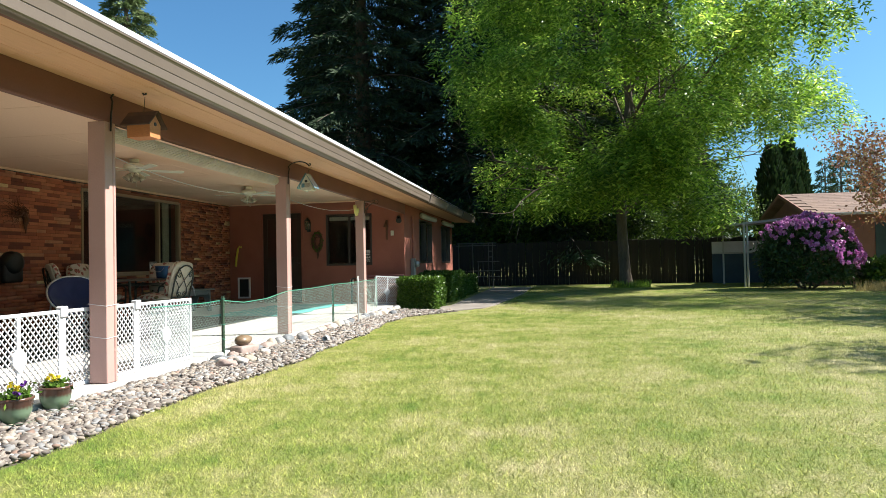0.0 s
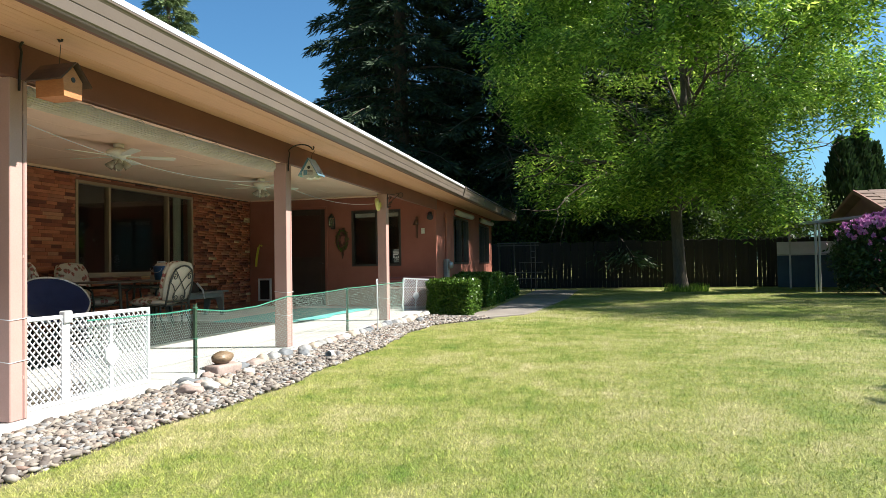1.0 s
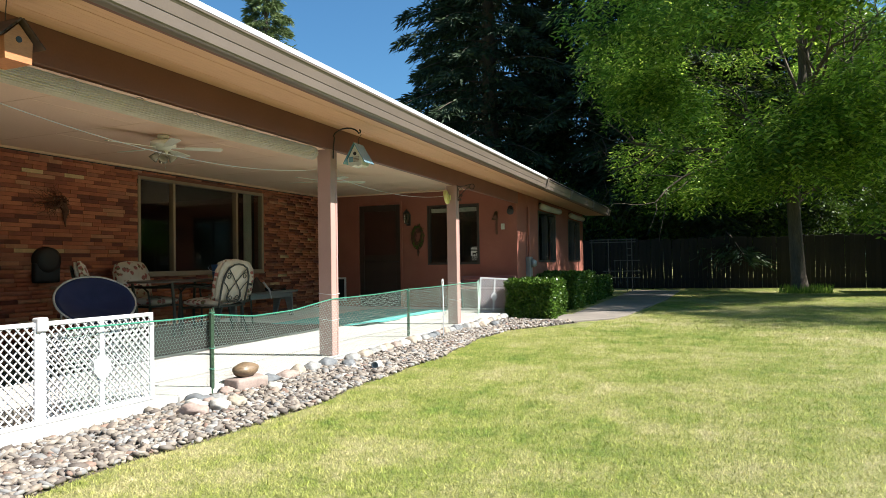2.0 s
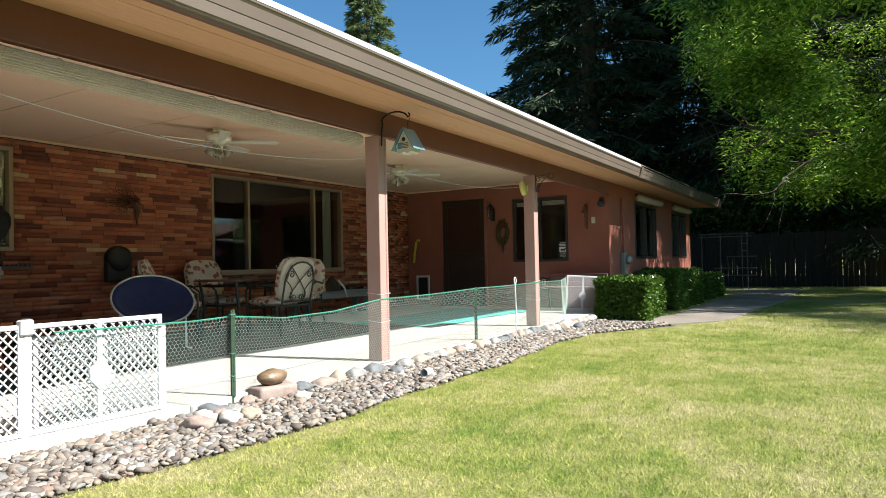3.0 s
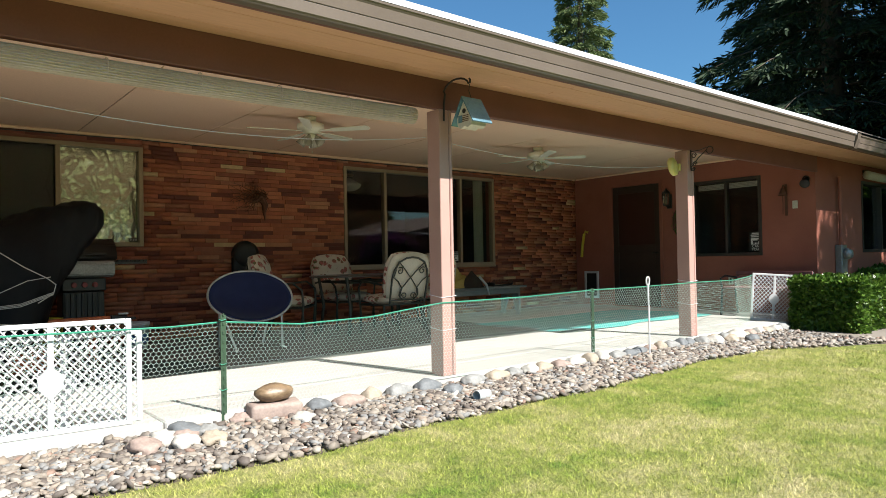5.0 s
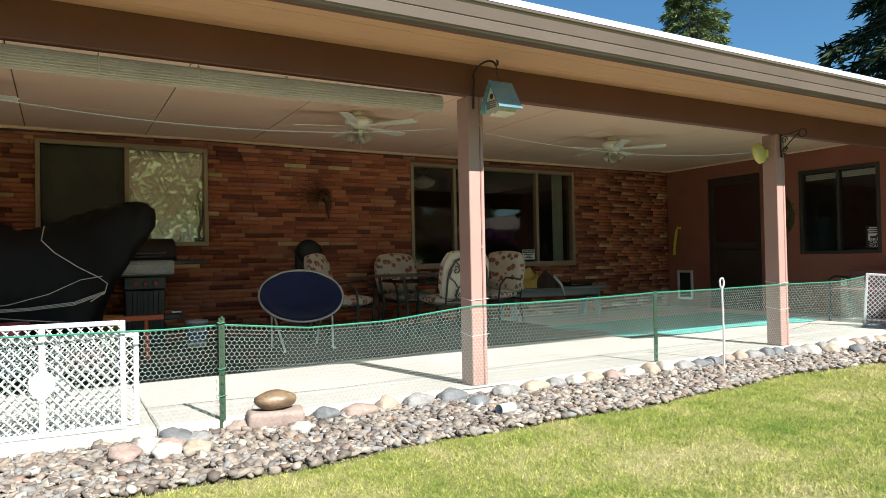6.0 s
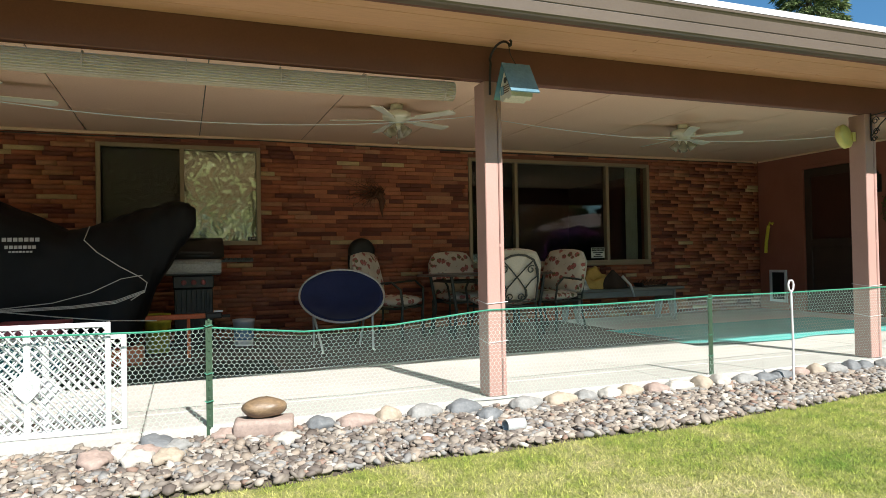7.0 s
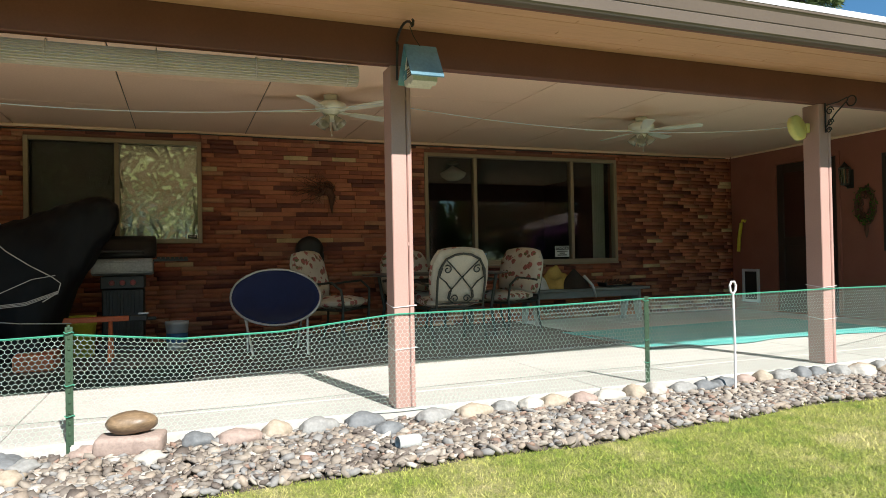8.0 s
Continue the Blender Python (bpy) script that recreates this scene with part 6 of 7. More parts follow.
bm = BM()
prism(bm, [(-0.2, 0), (0.2, 0), (0.23, 0.06), (0.21, 0.06), (0.185, 0.015), (-0.185, 0.015), (-0.21, 0.06), (-0.23, 0.06)], -0.1, 0.1, "x")
part("tray", bm, M_BLACK, t)
rng = np.random.default_rng(5)
P = np.stack([rng.uniform(-0.09, 0.09, 150), rng.uniform(-0.19, 0.19, 150), rng.uniform(0.02, 0.05, 150)], 1)
quads_mesh("plants", P[:, None, :] + np.abs(rot_quads(rng, 150, 0.07, 0.3)), M_RUST, t)

# dark hose reel cover and iron twig star on the brick wall
t = thing("reel_cover", "round black vinyl cover over a wall-mounted hose reel", "cover", (WALL_X + 0.006, 8.95, 1.17))
bm = BM()
lathe(bm, [(0, 0), (0.17, 0), (0.175, 0.06), (0.16, 0.13), (0.10, 0.15), (0, 0.155)], 22, (0, 0, 0), pose(0, 0, 0, 0, 90))
part("drum", bm, M_BLACK, t, "", True)
bm = BM()
box(bm, (0.0, -0.18, -0.30), (0.10, 0.18, -0.03), 0.03, seg=2)
part("skirt", bm, M_BLACK, t, "", True)
t = thing("twig_star", "sprawling dark twig and wire wall decoration on the brick", "decoration", (WALL_X + 0.008, 9.0, 1.95))
bm = BM()
g = random.Random(12)
# a dark gnarled knot with bare twigs reaching out, most of them to one side, and a short hanging root
for k in range(34):
    a = g.gauss(math.pi, 1.05) if k < 24 else g.uniform(0, 6.283)
    L = g.uniform(0.16, 0.52) if math.cos(a) < 0 else g.uniform(0.1, 0.28)
    p0 = (0.02, 0.16 + g.uniform(-0.10, 0.08), g.uniform(-0.06, 0.07))
    pts, h = [p0], a
    for i in range(1, 7):
        h += g.uniform(-0.35, 0.35)
        q = pts[-1]
        pts.append((0.02 + 0.03 * abs(math.sin(i * 1.3 + k)), q[1] + L / 6 * math.cos(h), q[2] + L / 6 * 0.75 * math.sin(h)))
        if i in (3, 5):
            h2 = h + g.choice((-0.8, 0.8))
            tube(bm, [pts[-1], (pts[-1][0] + 0.01, pts[-1][1] + 0.07 * math.cos(h2), pts[-1][2] + 0.07 * math.sin(h2))], 0.0022, 4)
    tube(bm, pts, [0.0055 - 0.0006 * i for i in range(7)], 4)
part("twigs", bm, M_RUST, t)
bm = BM()
tangle(bm, (0.015, 0.17, 0.0), 0.12, 0.08, 26, 9, 0.006, 0.06, "x")
part("twig_knot", bm, M_RUST, t)
bm = BM()
tube(bm, [(0.03, 0.20, -0.02), (0.04, 0.25, -0.12), (0.03, 0.24, -0.22), (0.03, 0.25, -0.33)], [0.05, 0.045, 0.022, 0.006], 8)
tube(bm, [(0.03, 0.19, 0.0), (0.05, 0.12, -0.07), (0.03, 0.03, -0.10)], [0.03, 0.02, 0.006], 6)
part("root", bm, M_RUST, t)

# gas grill
M_GRILLBLACK = surf("grill_black", (0.016, 0.014, 0.013), (0.028, 0.025, 0.023), 5, 70, 0.4, bump=0.06)
M_ALU = surf("dull_aluminium", (0.30, 0.30, 0.29), (0.42, 0.42, 0.40), 6, 50, 0.5, metal=0.6, bump=0.15, spread=0.35)
M_REDKNOB = surf("red_knob", (0.22, 0.02, 0.015), (0.28, 0.03, 0.02), 5, 60, 0.4)
t = thing("gas_grill", "black gas grill with dull aluminium front and ribbed pedestal", "grill", (-7.30, 6.88, PATIO_Z))
bm = BM()
prism(bm, [(-0.20, 0.98), (0.20, 0.98), (0.20, 1.04), (0.14, 1.15), (0.02, 1.22), (-0.12, 1.20), (-0.20, 1.08)], -0.32, 0.32, "y")
bmesh.ops.bevel(bm, geom=bm.edges[:], offset=0.012, segments=2, affect="EDGES")
part("lid", bm, M_GRILLBLACK, t, "", True)
bm = BM()
tube(bm, [(0.19, -0.2, 1.04), (0.235, -0.2, 1.05), (0.235, 0.2, 1.05), (0.19, 0.2, 1.04)], 0.012, 8)
part("lid_handle", bm, M_GRILLBLACK, t)
bm = BM()
prism(bm, [(-0.18, 0.80), (0.17, 0.80), (0.22, 0.83), (0.235, 0.94), (0.22, 0.975), (-0.2, 0.975)], -0.29, 0.29, "y")
bmesh.ops.bevel(bm, geom=bm.edges[:], offset=0.01, segments=2, affect="EDGES")
part("firebox", bm, M_ALU, t, "weathered aluminium")
bm = BM()
box(bm, (-0.15, -0.21, 0.66), (0.19, 0.21, 0.795), 0.01)
part("control_panel", bm, M_GRILLBLACK, t)
for y in (-0.10, 0.0, 0.10):
    bm = BM()
    lathe(bm, [(0, 0), (0.03, 0), (0.026, 0.025), (0, 0.028)], 14, (0, 0, 0), Matrix.Translation((0.19, y, 0.725)) @ pose(0, 0, 0, 0, 90))
    part("knob", bm, M_REDKNOB, t)
bm = BM()
box(bm, (-0.15, -0.20, 0.06), (0.15, 0.20, 0.655), 0.01)
part("pedestal", bm, M_GRILLBLACK, t)
for k in range(7):
    bm = BM()
    box(bm, (0.151, -0.18 + 0.052 * k, 0.10), (0.166, -0.15 + 0.052 * k, 0.64), 0.004)
    part("rib", bm, M_GRILLBLACK, t)
bm = BM()
box(bm, (-0.2, -0.25, 0.0), (0.2, 0.25, 0.058), 0.012)
part("base", bm, M_GRILLBLACK, t)
bm = BM()
for k in range(7):
    box(bm, (-0.16, 0.33 + 0.045 * k, 0.965), (0.16, 0.365 + 0.045 * k, 0.985), 0.003)
for x in (-0.13, 0.13):
    box(bm, (x - 0.012, 0.29, 0.94), (x + 0.012, 0.64, 0.964))
part("side_shelf", bm, M_GRILLBLACK, t)

# machine under a black cover
M_TARP = surf("black_nylon", (0.004, 0.004, 0.005), (0.010, 0.010, 0.011), 2.5, 120, 0.62, bump=0.25, spread=0.3, spec=0.22)
t = thing("covered_machine", "tall machine under a wrinkled black nylon cover tied with cord", "machine", (-6.75, 5.7, PATIO_Z))
# stations along y: centre x, half width, bottom z, top z (above the slab)
ST = [(-1.30, -0.05, 0.10, 0.02, 1.30), (-1.20, -0.05, 0.34, 0.01, 1.46), (-0.95, -0.03, 0.42, 0.0, 1.55), (-0.60, 0.0, 0.46, 0.0, 1.55), (-0.30, 0.0, 0.46, 0.0, 1.42), (0.05, 0.02, 0.45, 0.0, 1.26),
      (0.25, 0.05, 0.45, 0.0, 1.30), (0.45, 0.08, 0.44, 0.0, 1.36), (0.60, 0.1, 0.42, 0.02, 1.41), (0.70, 0.12, 0.36, 0.35, 1.45), (0.82, 0.15, 0.30, 0.70, 1.485), (0.95, 0.18, 0.26, 0.92, 1.51), (1.05, 0.2, 0.22, 1.10, 1.52), (1.14, 0.23, 0.17, 1.22, 1.49), (1.20, 0.26, 0.08, 1.34, 1.43)]
bm = BM()
rings = []
NA = 40
fine = []
for a, b in zip(ST, ST[1:]):
    for k in range(4):
        f = k / 4
        fine.append(tuple(x + (y - x) * f for x, y in zip(a, b)))
fine.append(ST[-1])
for y, cx, hw, zb, zt in fine:
    ring = []
    for j in range(NA):
        a = 2 * math.pi * j / NA
        ca, sa = math.cos(a), math.sin(a)
        e = 0.55
        x = cx + hw * math.copysign(abs(ca) ** e, ca)
        z = (zb + zt) / 2 + (zt - zb) / 2 * math.copysign(abs(sa) ** e, sa)
        if zt - zb > 1.0:
            x += 0.10 * ca * max(0.0, 0.75 - z)
        q = Vector((x * 2.2, y * 2.4, z * 1.5))
        d = 0.045 * noise.noise(q) + 0.05 * abs(noise.noise(Vector((x * 4, y * 5 + z * 4, z * 2.0)))) + 0.034 * abs(noise.noise(Vector((x * 9, y * 10 - z * 6, z * 4))))
        ring.append(bm.verts.new((x + d * ca * 1.3, y, max(0.002, z + d * sa))))
    rings.append(ring)
for P, Q in zip(rings, rings[1:]):
    for j in range(NA):
        bm.faces.new((P[j], P[(j + 1) % NA], Q[(j + 1) % NA], Q[j]))
bm.faces.new(rings[0])
bm.faces.new(rings[-1][::-1])
cover = part("cover", bm, M_TARP, t, "wrinkled black nylon", True)
M_PRINT = surf("grey_print", (0.42, 0.42, 0.42), (0.5, 0.5, 0.5), 20, 80, 0.7)
for y0, y1, z0, z1 in ((-0.42, -0.12, 1.155, 1.19), (-0.40, -0.15, 1.09, 1.12), (-0.37, -0.18, 1.055, 1.072)):
    bm = BM()
    for k in range(7):
        a = y0 + (y1 - y0) * k / 7
        box(bm, (0.50, a, z0), (0.503, a + (y1 - y0) / 7 * 0.78, z1))
    part("print_bar", bm, M_PRINT, cover)
M_CORD = surf("white_cord", (0.5, 0.48, 0.44), (0.6, 0.58, 0.53), 20, 80, 0.8)
bm = BM()
tube(bm, [(0.36, 0.26, 1.30), (0.60, 0.24, 1.16), (0.57, 0.34, 1.05), (0.58, 0.52, 0.92), (0.60, 0.69, 0.82), (0.60, 0.76, 0.76), (0.60, 0.74, 0.68), (0.60, 0.62, 0.60)], 0.005, 5)
tube(bm, [(0.60, 0.72, 0.83), (0.60, 0.54, 0.80), (0.60, 0.29, 0.68), (0.60, -0.01, 0.60), (0.60, -0.55, 0.55)], 0.0042, 5)
for k in range(3):
    tube(bm, [(0.60, 0.74, 0.69 - 0.01 * k), (0.60, 0.49, 0.60 - 0.012 * k), (0.60, 0.14, 0.565 - 0.01 * k), (0.60, -0.55, 0.55 - 0.01 * k)], 0.0042, 5)
tube(bm, [(0.60, -0.50, 0.55), (0.60, 0.04, 0.47), (0.60, 0.44, 0.42), (0.60, 0.84, 0.40)], 0.005, 5)
part("cord", bm, M_CORD, t, "white cord tied round the cover")

# sawhorse, buckets, tubs and a bag beside the machine
M_ORANGE = surf("orange_red_paint", (0.58, 0.12, 0.035), (0.66, 0.16, 0.05), 4, 50, 0.5, bump=0.06)
t = thing("sawhorse", "orange-red sawhorse with a black clamp at its end", "sawhorse", (-6.50, 6.62, PATIO_Z))
bm = BM()
box(bm, (-0.035, -0.52, 0.375), (0.035, 0.36, 0.425), 0.006)
part("top_bar", bm, M_ORANGE, t)
for sx in (-1, 1):
    for y in (-0.33, 0.20):
        bm = BM()
        tube(bm, [(sx * 0.16, y, 0.0), (sx * 0.02, y, 0.38)], 0.018, 6)
        part("leg", bm, M_ORANGE, t)
bm = BM()
box(bm, (-0.04, 0.362, 0.37), (0.04, 0.52, 0.43), 0.01)
box(bm, (-0.02, 0.52, 0.375), (0.02, 0.60, 0.405), 0.006)
part("clamp", bm, M_BLACK, t, "black clamp")
bm = BM()
box(bm, (-0.018, 0.44, 0.432), (0.018, 0.53, 0.45), 0.004)
part("clamp_lever", bm, M_WHITE, t, "white lever")


def bucket(name, label, at, r, h, mat, bands=()):
    t = thing(name, label, "bucket", at)
    bm = BM()
    lathe(bm, [(0, 0), (r * 0.85, 0), (r, h * 0.88), (r * 1.05, h * 0.89), (r * 1.05, h), (r * 0.96, h), (r * 0.82, 0.012), (0, 0.012)], 22)
    part("body", bm, mat, t, "", True)
    for z0, z1, m2 in bands:
        bm = BM()
        lathe(bm, [(r * (0.855 + 0.145 * z0) + 0.003, h * z0), (r * (0.855 + 0.145 * z1) + 0.003, h * z1)], 22)
        part("label_band", bm, m2, t)
    return t


bucket("yellow_bucket", "stacked yellow plastic buckets beside the sawhorse", (-6.95, 6.52, PATIO_Z), 0.13, 0.36, M_YELLOW)
bucket("yellow_bucket", "yellow plastic bucket nested in the lower one", (-6.95, 6.52, PATIO_Z + 0.05), 0.125, 0.36, M_YELLOW)
bucket("white_bucket", "white plastic bucket with a blue label near the grill", (-7.10, 7.40, PATIO_Z), 0.115, 0.30, M_WHITE, ((0.25, 0.6, M_BLUEPL),))
M_PINK = surf("pink_plastic", (0.42, 0.10, 0.14), (0.5, 0.14, 0.18), 4, 60, 0.4, bump=0.02)
M_TEALPL = surf("teal_plastic", (0.04, 0.20, 0.22), (0.06, 0.26, 0.28), 4, 60, 0.4, bump=0.02)


def tub(at, sx, sy, h, body, lid, label, rz=0):
    t = thing("storage_tub", label, "storage box", at, rz, "storage tubs")
    bm = BM()
    vs = box(bm, (-sx / 2, -sy / 2, 0), (sx / 2, sy / 2, h), 0.02, None, 2)
    for v in bm.verts:
        k = 0.88 + 0.12 * v.co.z / h
        v.co.x *= k
        v.co.y *= k
    part("body", bm, body, t)
    bm = BM()
    box(bm, (-sx / 2 - 0.015, -sy / 2 - 0.015, h + 0.001), (sx / 2 + 0.015, sy / 2 + 0.015, h + 0.035), 0.01, None, 2)
    part("lid", bm, lid, t)


tub((-5.95, 5.55, PATIO_Z), 0.42, 0.55, 0.26, M_TEALPL, M_TEALPL, "teal plastic storage tub with its lid on", 5)
tub((-5.95, 5.56, PATIO_Z + 0.296), 0.40, 0.52, 0.12, M_PINK, M_PINK, "pink plastic storage tub stacked on another", -4)
tub((-5.85, 4.85, PATIO_Z), 0.4, 0.6, 0.38, M_PINK, M_WHITE, "pink plastic storage tub with a white lid", 8)
cloth_heap("white_bag", "crumpled white plastic bag lying on a storage tub", (-5.85, 4.95, PATIO_Z + 0.416), 0.16, 0.28, 0.16, surf("white_film", (0.6, 0.6, 0.62), (0.72, 0.72, 0.74), 8, 60, 0.3, bump=0.2), 8.2)
bm = BM()
box(bm, (-6.45, 6.10, PATIO_Z + 0.001), (-6.05, 6.42, PATIO_Z + 0.16), 0.03, None, 2)
solid("red_crate", bm, M_ORANGE, "small red plastic crate on the patio floor", "crate")

# brown carpet and dark green mat under the porch
M_CARPET = surf("brown_outdoor_carpet", (0.085, 0.064, 0.052), (0.12, 0.092, 0.075), 2, 140, 0.95, bump=0.5, spread=0.35)
bm = BM()
box(bm, (-7.84, 3.0, PATIO_Z + 0.0015), (-5.14, 11.80, PATIO_Z + 0.008), 0.003)
solid("carpet", bm, M_CARPET, "worn brown outdoor carpet covering the shaded patio", "carpet")
bm = BM()
box(bm, (-5.80, 5.30, PATIO_Z + 0.009), (-5.0, 7.53, PATIO_Z + 0.018), 0.004)
solid("floor_mat", bm, surf("dark_green_mat", (0.02, 0.034, 0.024), (0.032, 0.05, 0.035), 3, 120, 0.95, bump=0.5), "dark green rubber mat on the patio floor", "mat")

# turquoise mat
M_TEAL = surf("turquoise_mat", (0.06, 0.36, 0.34), (0.09, 0.46, 0.43), 3, 90, 0.8, bump=0.25, spread=0.25)
n, m2 = 60, 28
V = []
for i in range(n):
    for j in range(m2):
        f, g2 = i / (n - 1), j / (m2 - 1)
        y = 11.62 + 3.5 * f
        x = -6.3 + (1.66 + 0.05 * math.sin(f * 9) + 0.03 * math.sin(f * 23)) * g2
        z = PATIO_Z + 0.008 + 0.012 * max(0, noise.noise(Vector((x * 2.5, y * 2.5, 0)))) + (0.035 * max(0, math.sin(f * 14 + 1)) * max(0, g2 - 0.85) / 0.15 if f < 0.35 else 0)
        V.append((x, y, z))
F = [(i * m2 + j, (i + 1) * m2 + j, (i + 1) * m2 + j + 1, i * m2 + j + 1) for i in range(n - 1) for j in range(m2 - 1)]
tagged(raw("floor_mat", V, F, M_TEAL, None, "", True), "large turquoise outdoor mat lying rumpled on the patio", "mat")

# ---- pet fencing along the patio edge ----
def lattice_panel(W, H, label):
    """A white plastic pet gate panel along +x, H high, with a diamond lattice and a plaque."""
    t = thing("pet_gate_panel", label, "gate", (0, 0, 0), 0, "white pet gate panels")
    bm = BM()
    w = 0.028
    box(bm, (0, -0.012, 0), (w, 0.012, H), 0.004)
    box(bm, (W - w, -0.012, 0), (W, 0.012, H), 0.004)
    box(bm, (w, -0.011, 0), (W - w, 0.011, w), 0.004)
    box(bm, (w, -0.011, H - w), (W - w, 0.011, H), 0.004)
    part("frame", bm, M_WHITE, t)
    bm = BM()
    box(bm, (W / 2 - 0.016, -0.010, w), (W / 2 + 0.016, 0.010, H - w), 0.003)
    part("centre_bar", bm, M_WHITE, t)
    bm = BM()
    z = H * 0.47
    prism(bm, [(W / 2, z - 0.10), (W / 2 + 0.062, z - 0.03), (W / 2 + 0.062, z + 0.03), (W / 2, z + 0.09), (W / 2 - 0.062, z + 0.03), (W / 2 - 0.062, z - 0.03)], -0.016, 0.016, "y")
    part("plaque", bm, M_WHITE, t)
    V, F = [], []
    px, pz = 0.050, 0.058
    x0, x1, z0, z1 = w - 0.004, W - w + 0.004, w - 0.004, H - w + 0.004
    slope = pz / px
    hw = 0.0043
    def clip(xa, za, s):
        pts = []
        for x in (x0, x1):
            zz = za + s * (x - xa)
            if z0 - 1e-9 <= zz <= z1 + 1e-9:
                pts.append((x, zz))
        for zz in (z0, z1):
            x = xa + (zz - za) / s
            if x0 < x < x1:
                pts.append((x, zz))
        return pts[:2] if len(pts) >= 2 else None
    n = int((W + (H / slope)) / px) + 2
    for s in (1, -1):
        for k in range(-n, n * 2):
            c = clip(x0 + k * px, z0 if s > 0 else z1, s * slope)
            if not c:
                continue
            (xa, za), (xb, zb) = c
            L = math.hypot(xb - xa, zb - za)
            if L < 0.01:
                continue
            nx, nz = -(zb - za) / L * hw, (xb - xa) / L * hw
            y = 0.003 * s
            b = len(V)
            for yy in (-0.003 + y, 0.003 + y):
                V += [(xa + nx, yy, za + nz), (xb + nx, yy, zb + nz), (xb - nx, yy, zb - nz), (xa - nx, yy, za - nz)]
            F += [(b, b + 1, b + 2, b + 3), (b + 7, b + 6, b + 5, b + 4), (b, b + 4, b + 5, b + 1), (b + 2, b + 6, b + 7, b + 3)]
    tagged(raw("lattice", V, F, M_WHITE, t), kind="stuff")
    return t


PL = "white plastic pet gate panel with diamond lattice at the patio edge"
JOINTS = [(-3.45, 6.41), (-3.50, 5.585), (-3.565, 4.76), (-3.58, 3.93), (-3.60, 3.10), (-3.60, 2.27)]
first = None
for (xa, ya), (xb, yb) in zip(JOINTS, JOINTS[1:]):
    W = math.hypot(xa - xb, ya - yb)
    ang = math.degrees(math.atan2(ya - yb, xa - xb))
    m = pose(xb, yb, PATIO_Z - 0.0, 0, 0, ang)
    if first is None:
        first = lattice_panel(0.815, 0.612, PL)
        first.matrix_basis = m
    else:
        copy_thing(first, m)
copy_thing(first, pose(-3.575, 5.66, PATIO_Z, 0, 0, 86) @ Matrix.Diagonal((1, 1, 0.87, 1)))
for x, y in JOINTS[1:5]:
    bm = BM()
    lathe(bm, [(0, 0), (0.017, 0), (0.017, 0.55), (0, 0.55)], 10, (x - 0.001, y, PATIO_Z))
    box(bm, (x - 0.03, y - 0.035, PATIO_Z + 0.552), (x + 0.03, y + 0.035, PATIO_Z + 0.638), 0.008)
    solid("gate_hinge", bm, M_WHITE, "white plastic hinge post joining two gate panels", "hinge", "", "gate hinges")
gate2 = lattice_panel(0.58, 0.66, "white plastic pet gate standing open beside the hedge")
gate2.matrix_basis = pose(-3.84, 14.66, PATIO_Z, 0, 4, 34)

# green plastic hex netting
M_NET = surf("green_netting", (0.40, 0.52, 0.45), (0.48, 0.60, 0.53), 4, 60, 0.3, bump=0.0, spread=0.08)
M_NETTOP = surf("green_net_cord", (0.04, 0.24, 0.16), (0.06, 0.30, 0.20), 4, 60, 0.4, bump=0.02)
TOPLINE = [(5.70, 0.68), (6.60, 0.665), (6.92, 0.675), (7.45, 0.622), (8.0, 0.634), (8.66, 0.70), (9.6, 0.70), (10.55, 0.72), (11.4, 0.72), (12.3, 0.73), (13.4, 0.72), (14.75, 0.74)]
XLINE = [(5.70, -3.43), (6.60, -3.41), (6.92, -3.40), (8.66, -3.355), (10.55, -3.375), (12.3, -3.352), (13.5, -3.45), (14.75, -3.84)]


def lerp(tab, y):
    ys = [a for a, _ in tab]
    return float(np.interp(y, ys, [b for _, b in tab]))


net = thing("netting_fence", "green plastic hexagonal netting stretched along the patio edge", "fence", (0, 0, 0))
CELL = 0.030
V, F = [], []
rows, pitch = 26, CELL * 0.5
cols = int((14.75 - 5.70) / CELL)


def net_point(y, f):
    """f: 0 at the bottom edge, 1 at the top cord."""
    zt = lerp(TOPLINE, y)
    zb = 0.095 + 0.02 * math.sin(y * 1.7)
    x = lerp(XLINE, y) + 0.012 * math.sin(y * 2.3) * math.sin(f * 3.1) + 0.006 * math.sin(y * 6 + f * 4)
    return np.array((x, y, zb + (zt - zb) * f))


def strand(a, b, r=0.00095):
    d = b - a
    L = np.linalg.norm(d)
    if L < 1e-5:
        return
    d = d / L
    nx = np.array((1.0, 0, 0))
    s = np.cross(d, nx)
    s = s / (np.linalg.norm(s) + 1e-9) * r
    q = nx * r * 0.8
    k = len(V)
    for p in (a, b):
        V.extend([p + s, p + q, p - s, p - q])
    for j in range(4):
        F.append((k + j, k + (j + 1) % 4, k + 4 + (j + 1) % 4, k + 4 + j))


for r in range(rows):
    f0, f1, f2 = r / rows, (r + 0.34) / rows, (r + 1.0) / rows
    for c in range(cols):
        y = 5.70 + (c + (0.5 if r % 2 else 0.0)) * CELL
        bottom = net_point(y, f0)
        up = net_point(y, f0 + 0.55 / rows)
        strand(bottom, up)
        strand(up, net_point(y - CELL / 2, f2))
        strand(up, net_point(y + CELL / 2, f2))
tagged(raw("netting", V, F, M_NET, net), kind="stuff")
bm = BM()
tube(bm, [tuple(net_point(float(y), 1.0)) for y in np.linspace(5.70, 14.75, 140)], 0.0055, 5)
part("top_cord", bm, M_NETTOP, net, "dark green edge cord")
bm = BM()
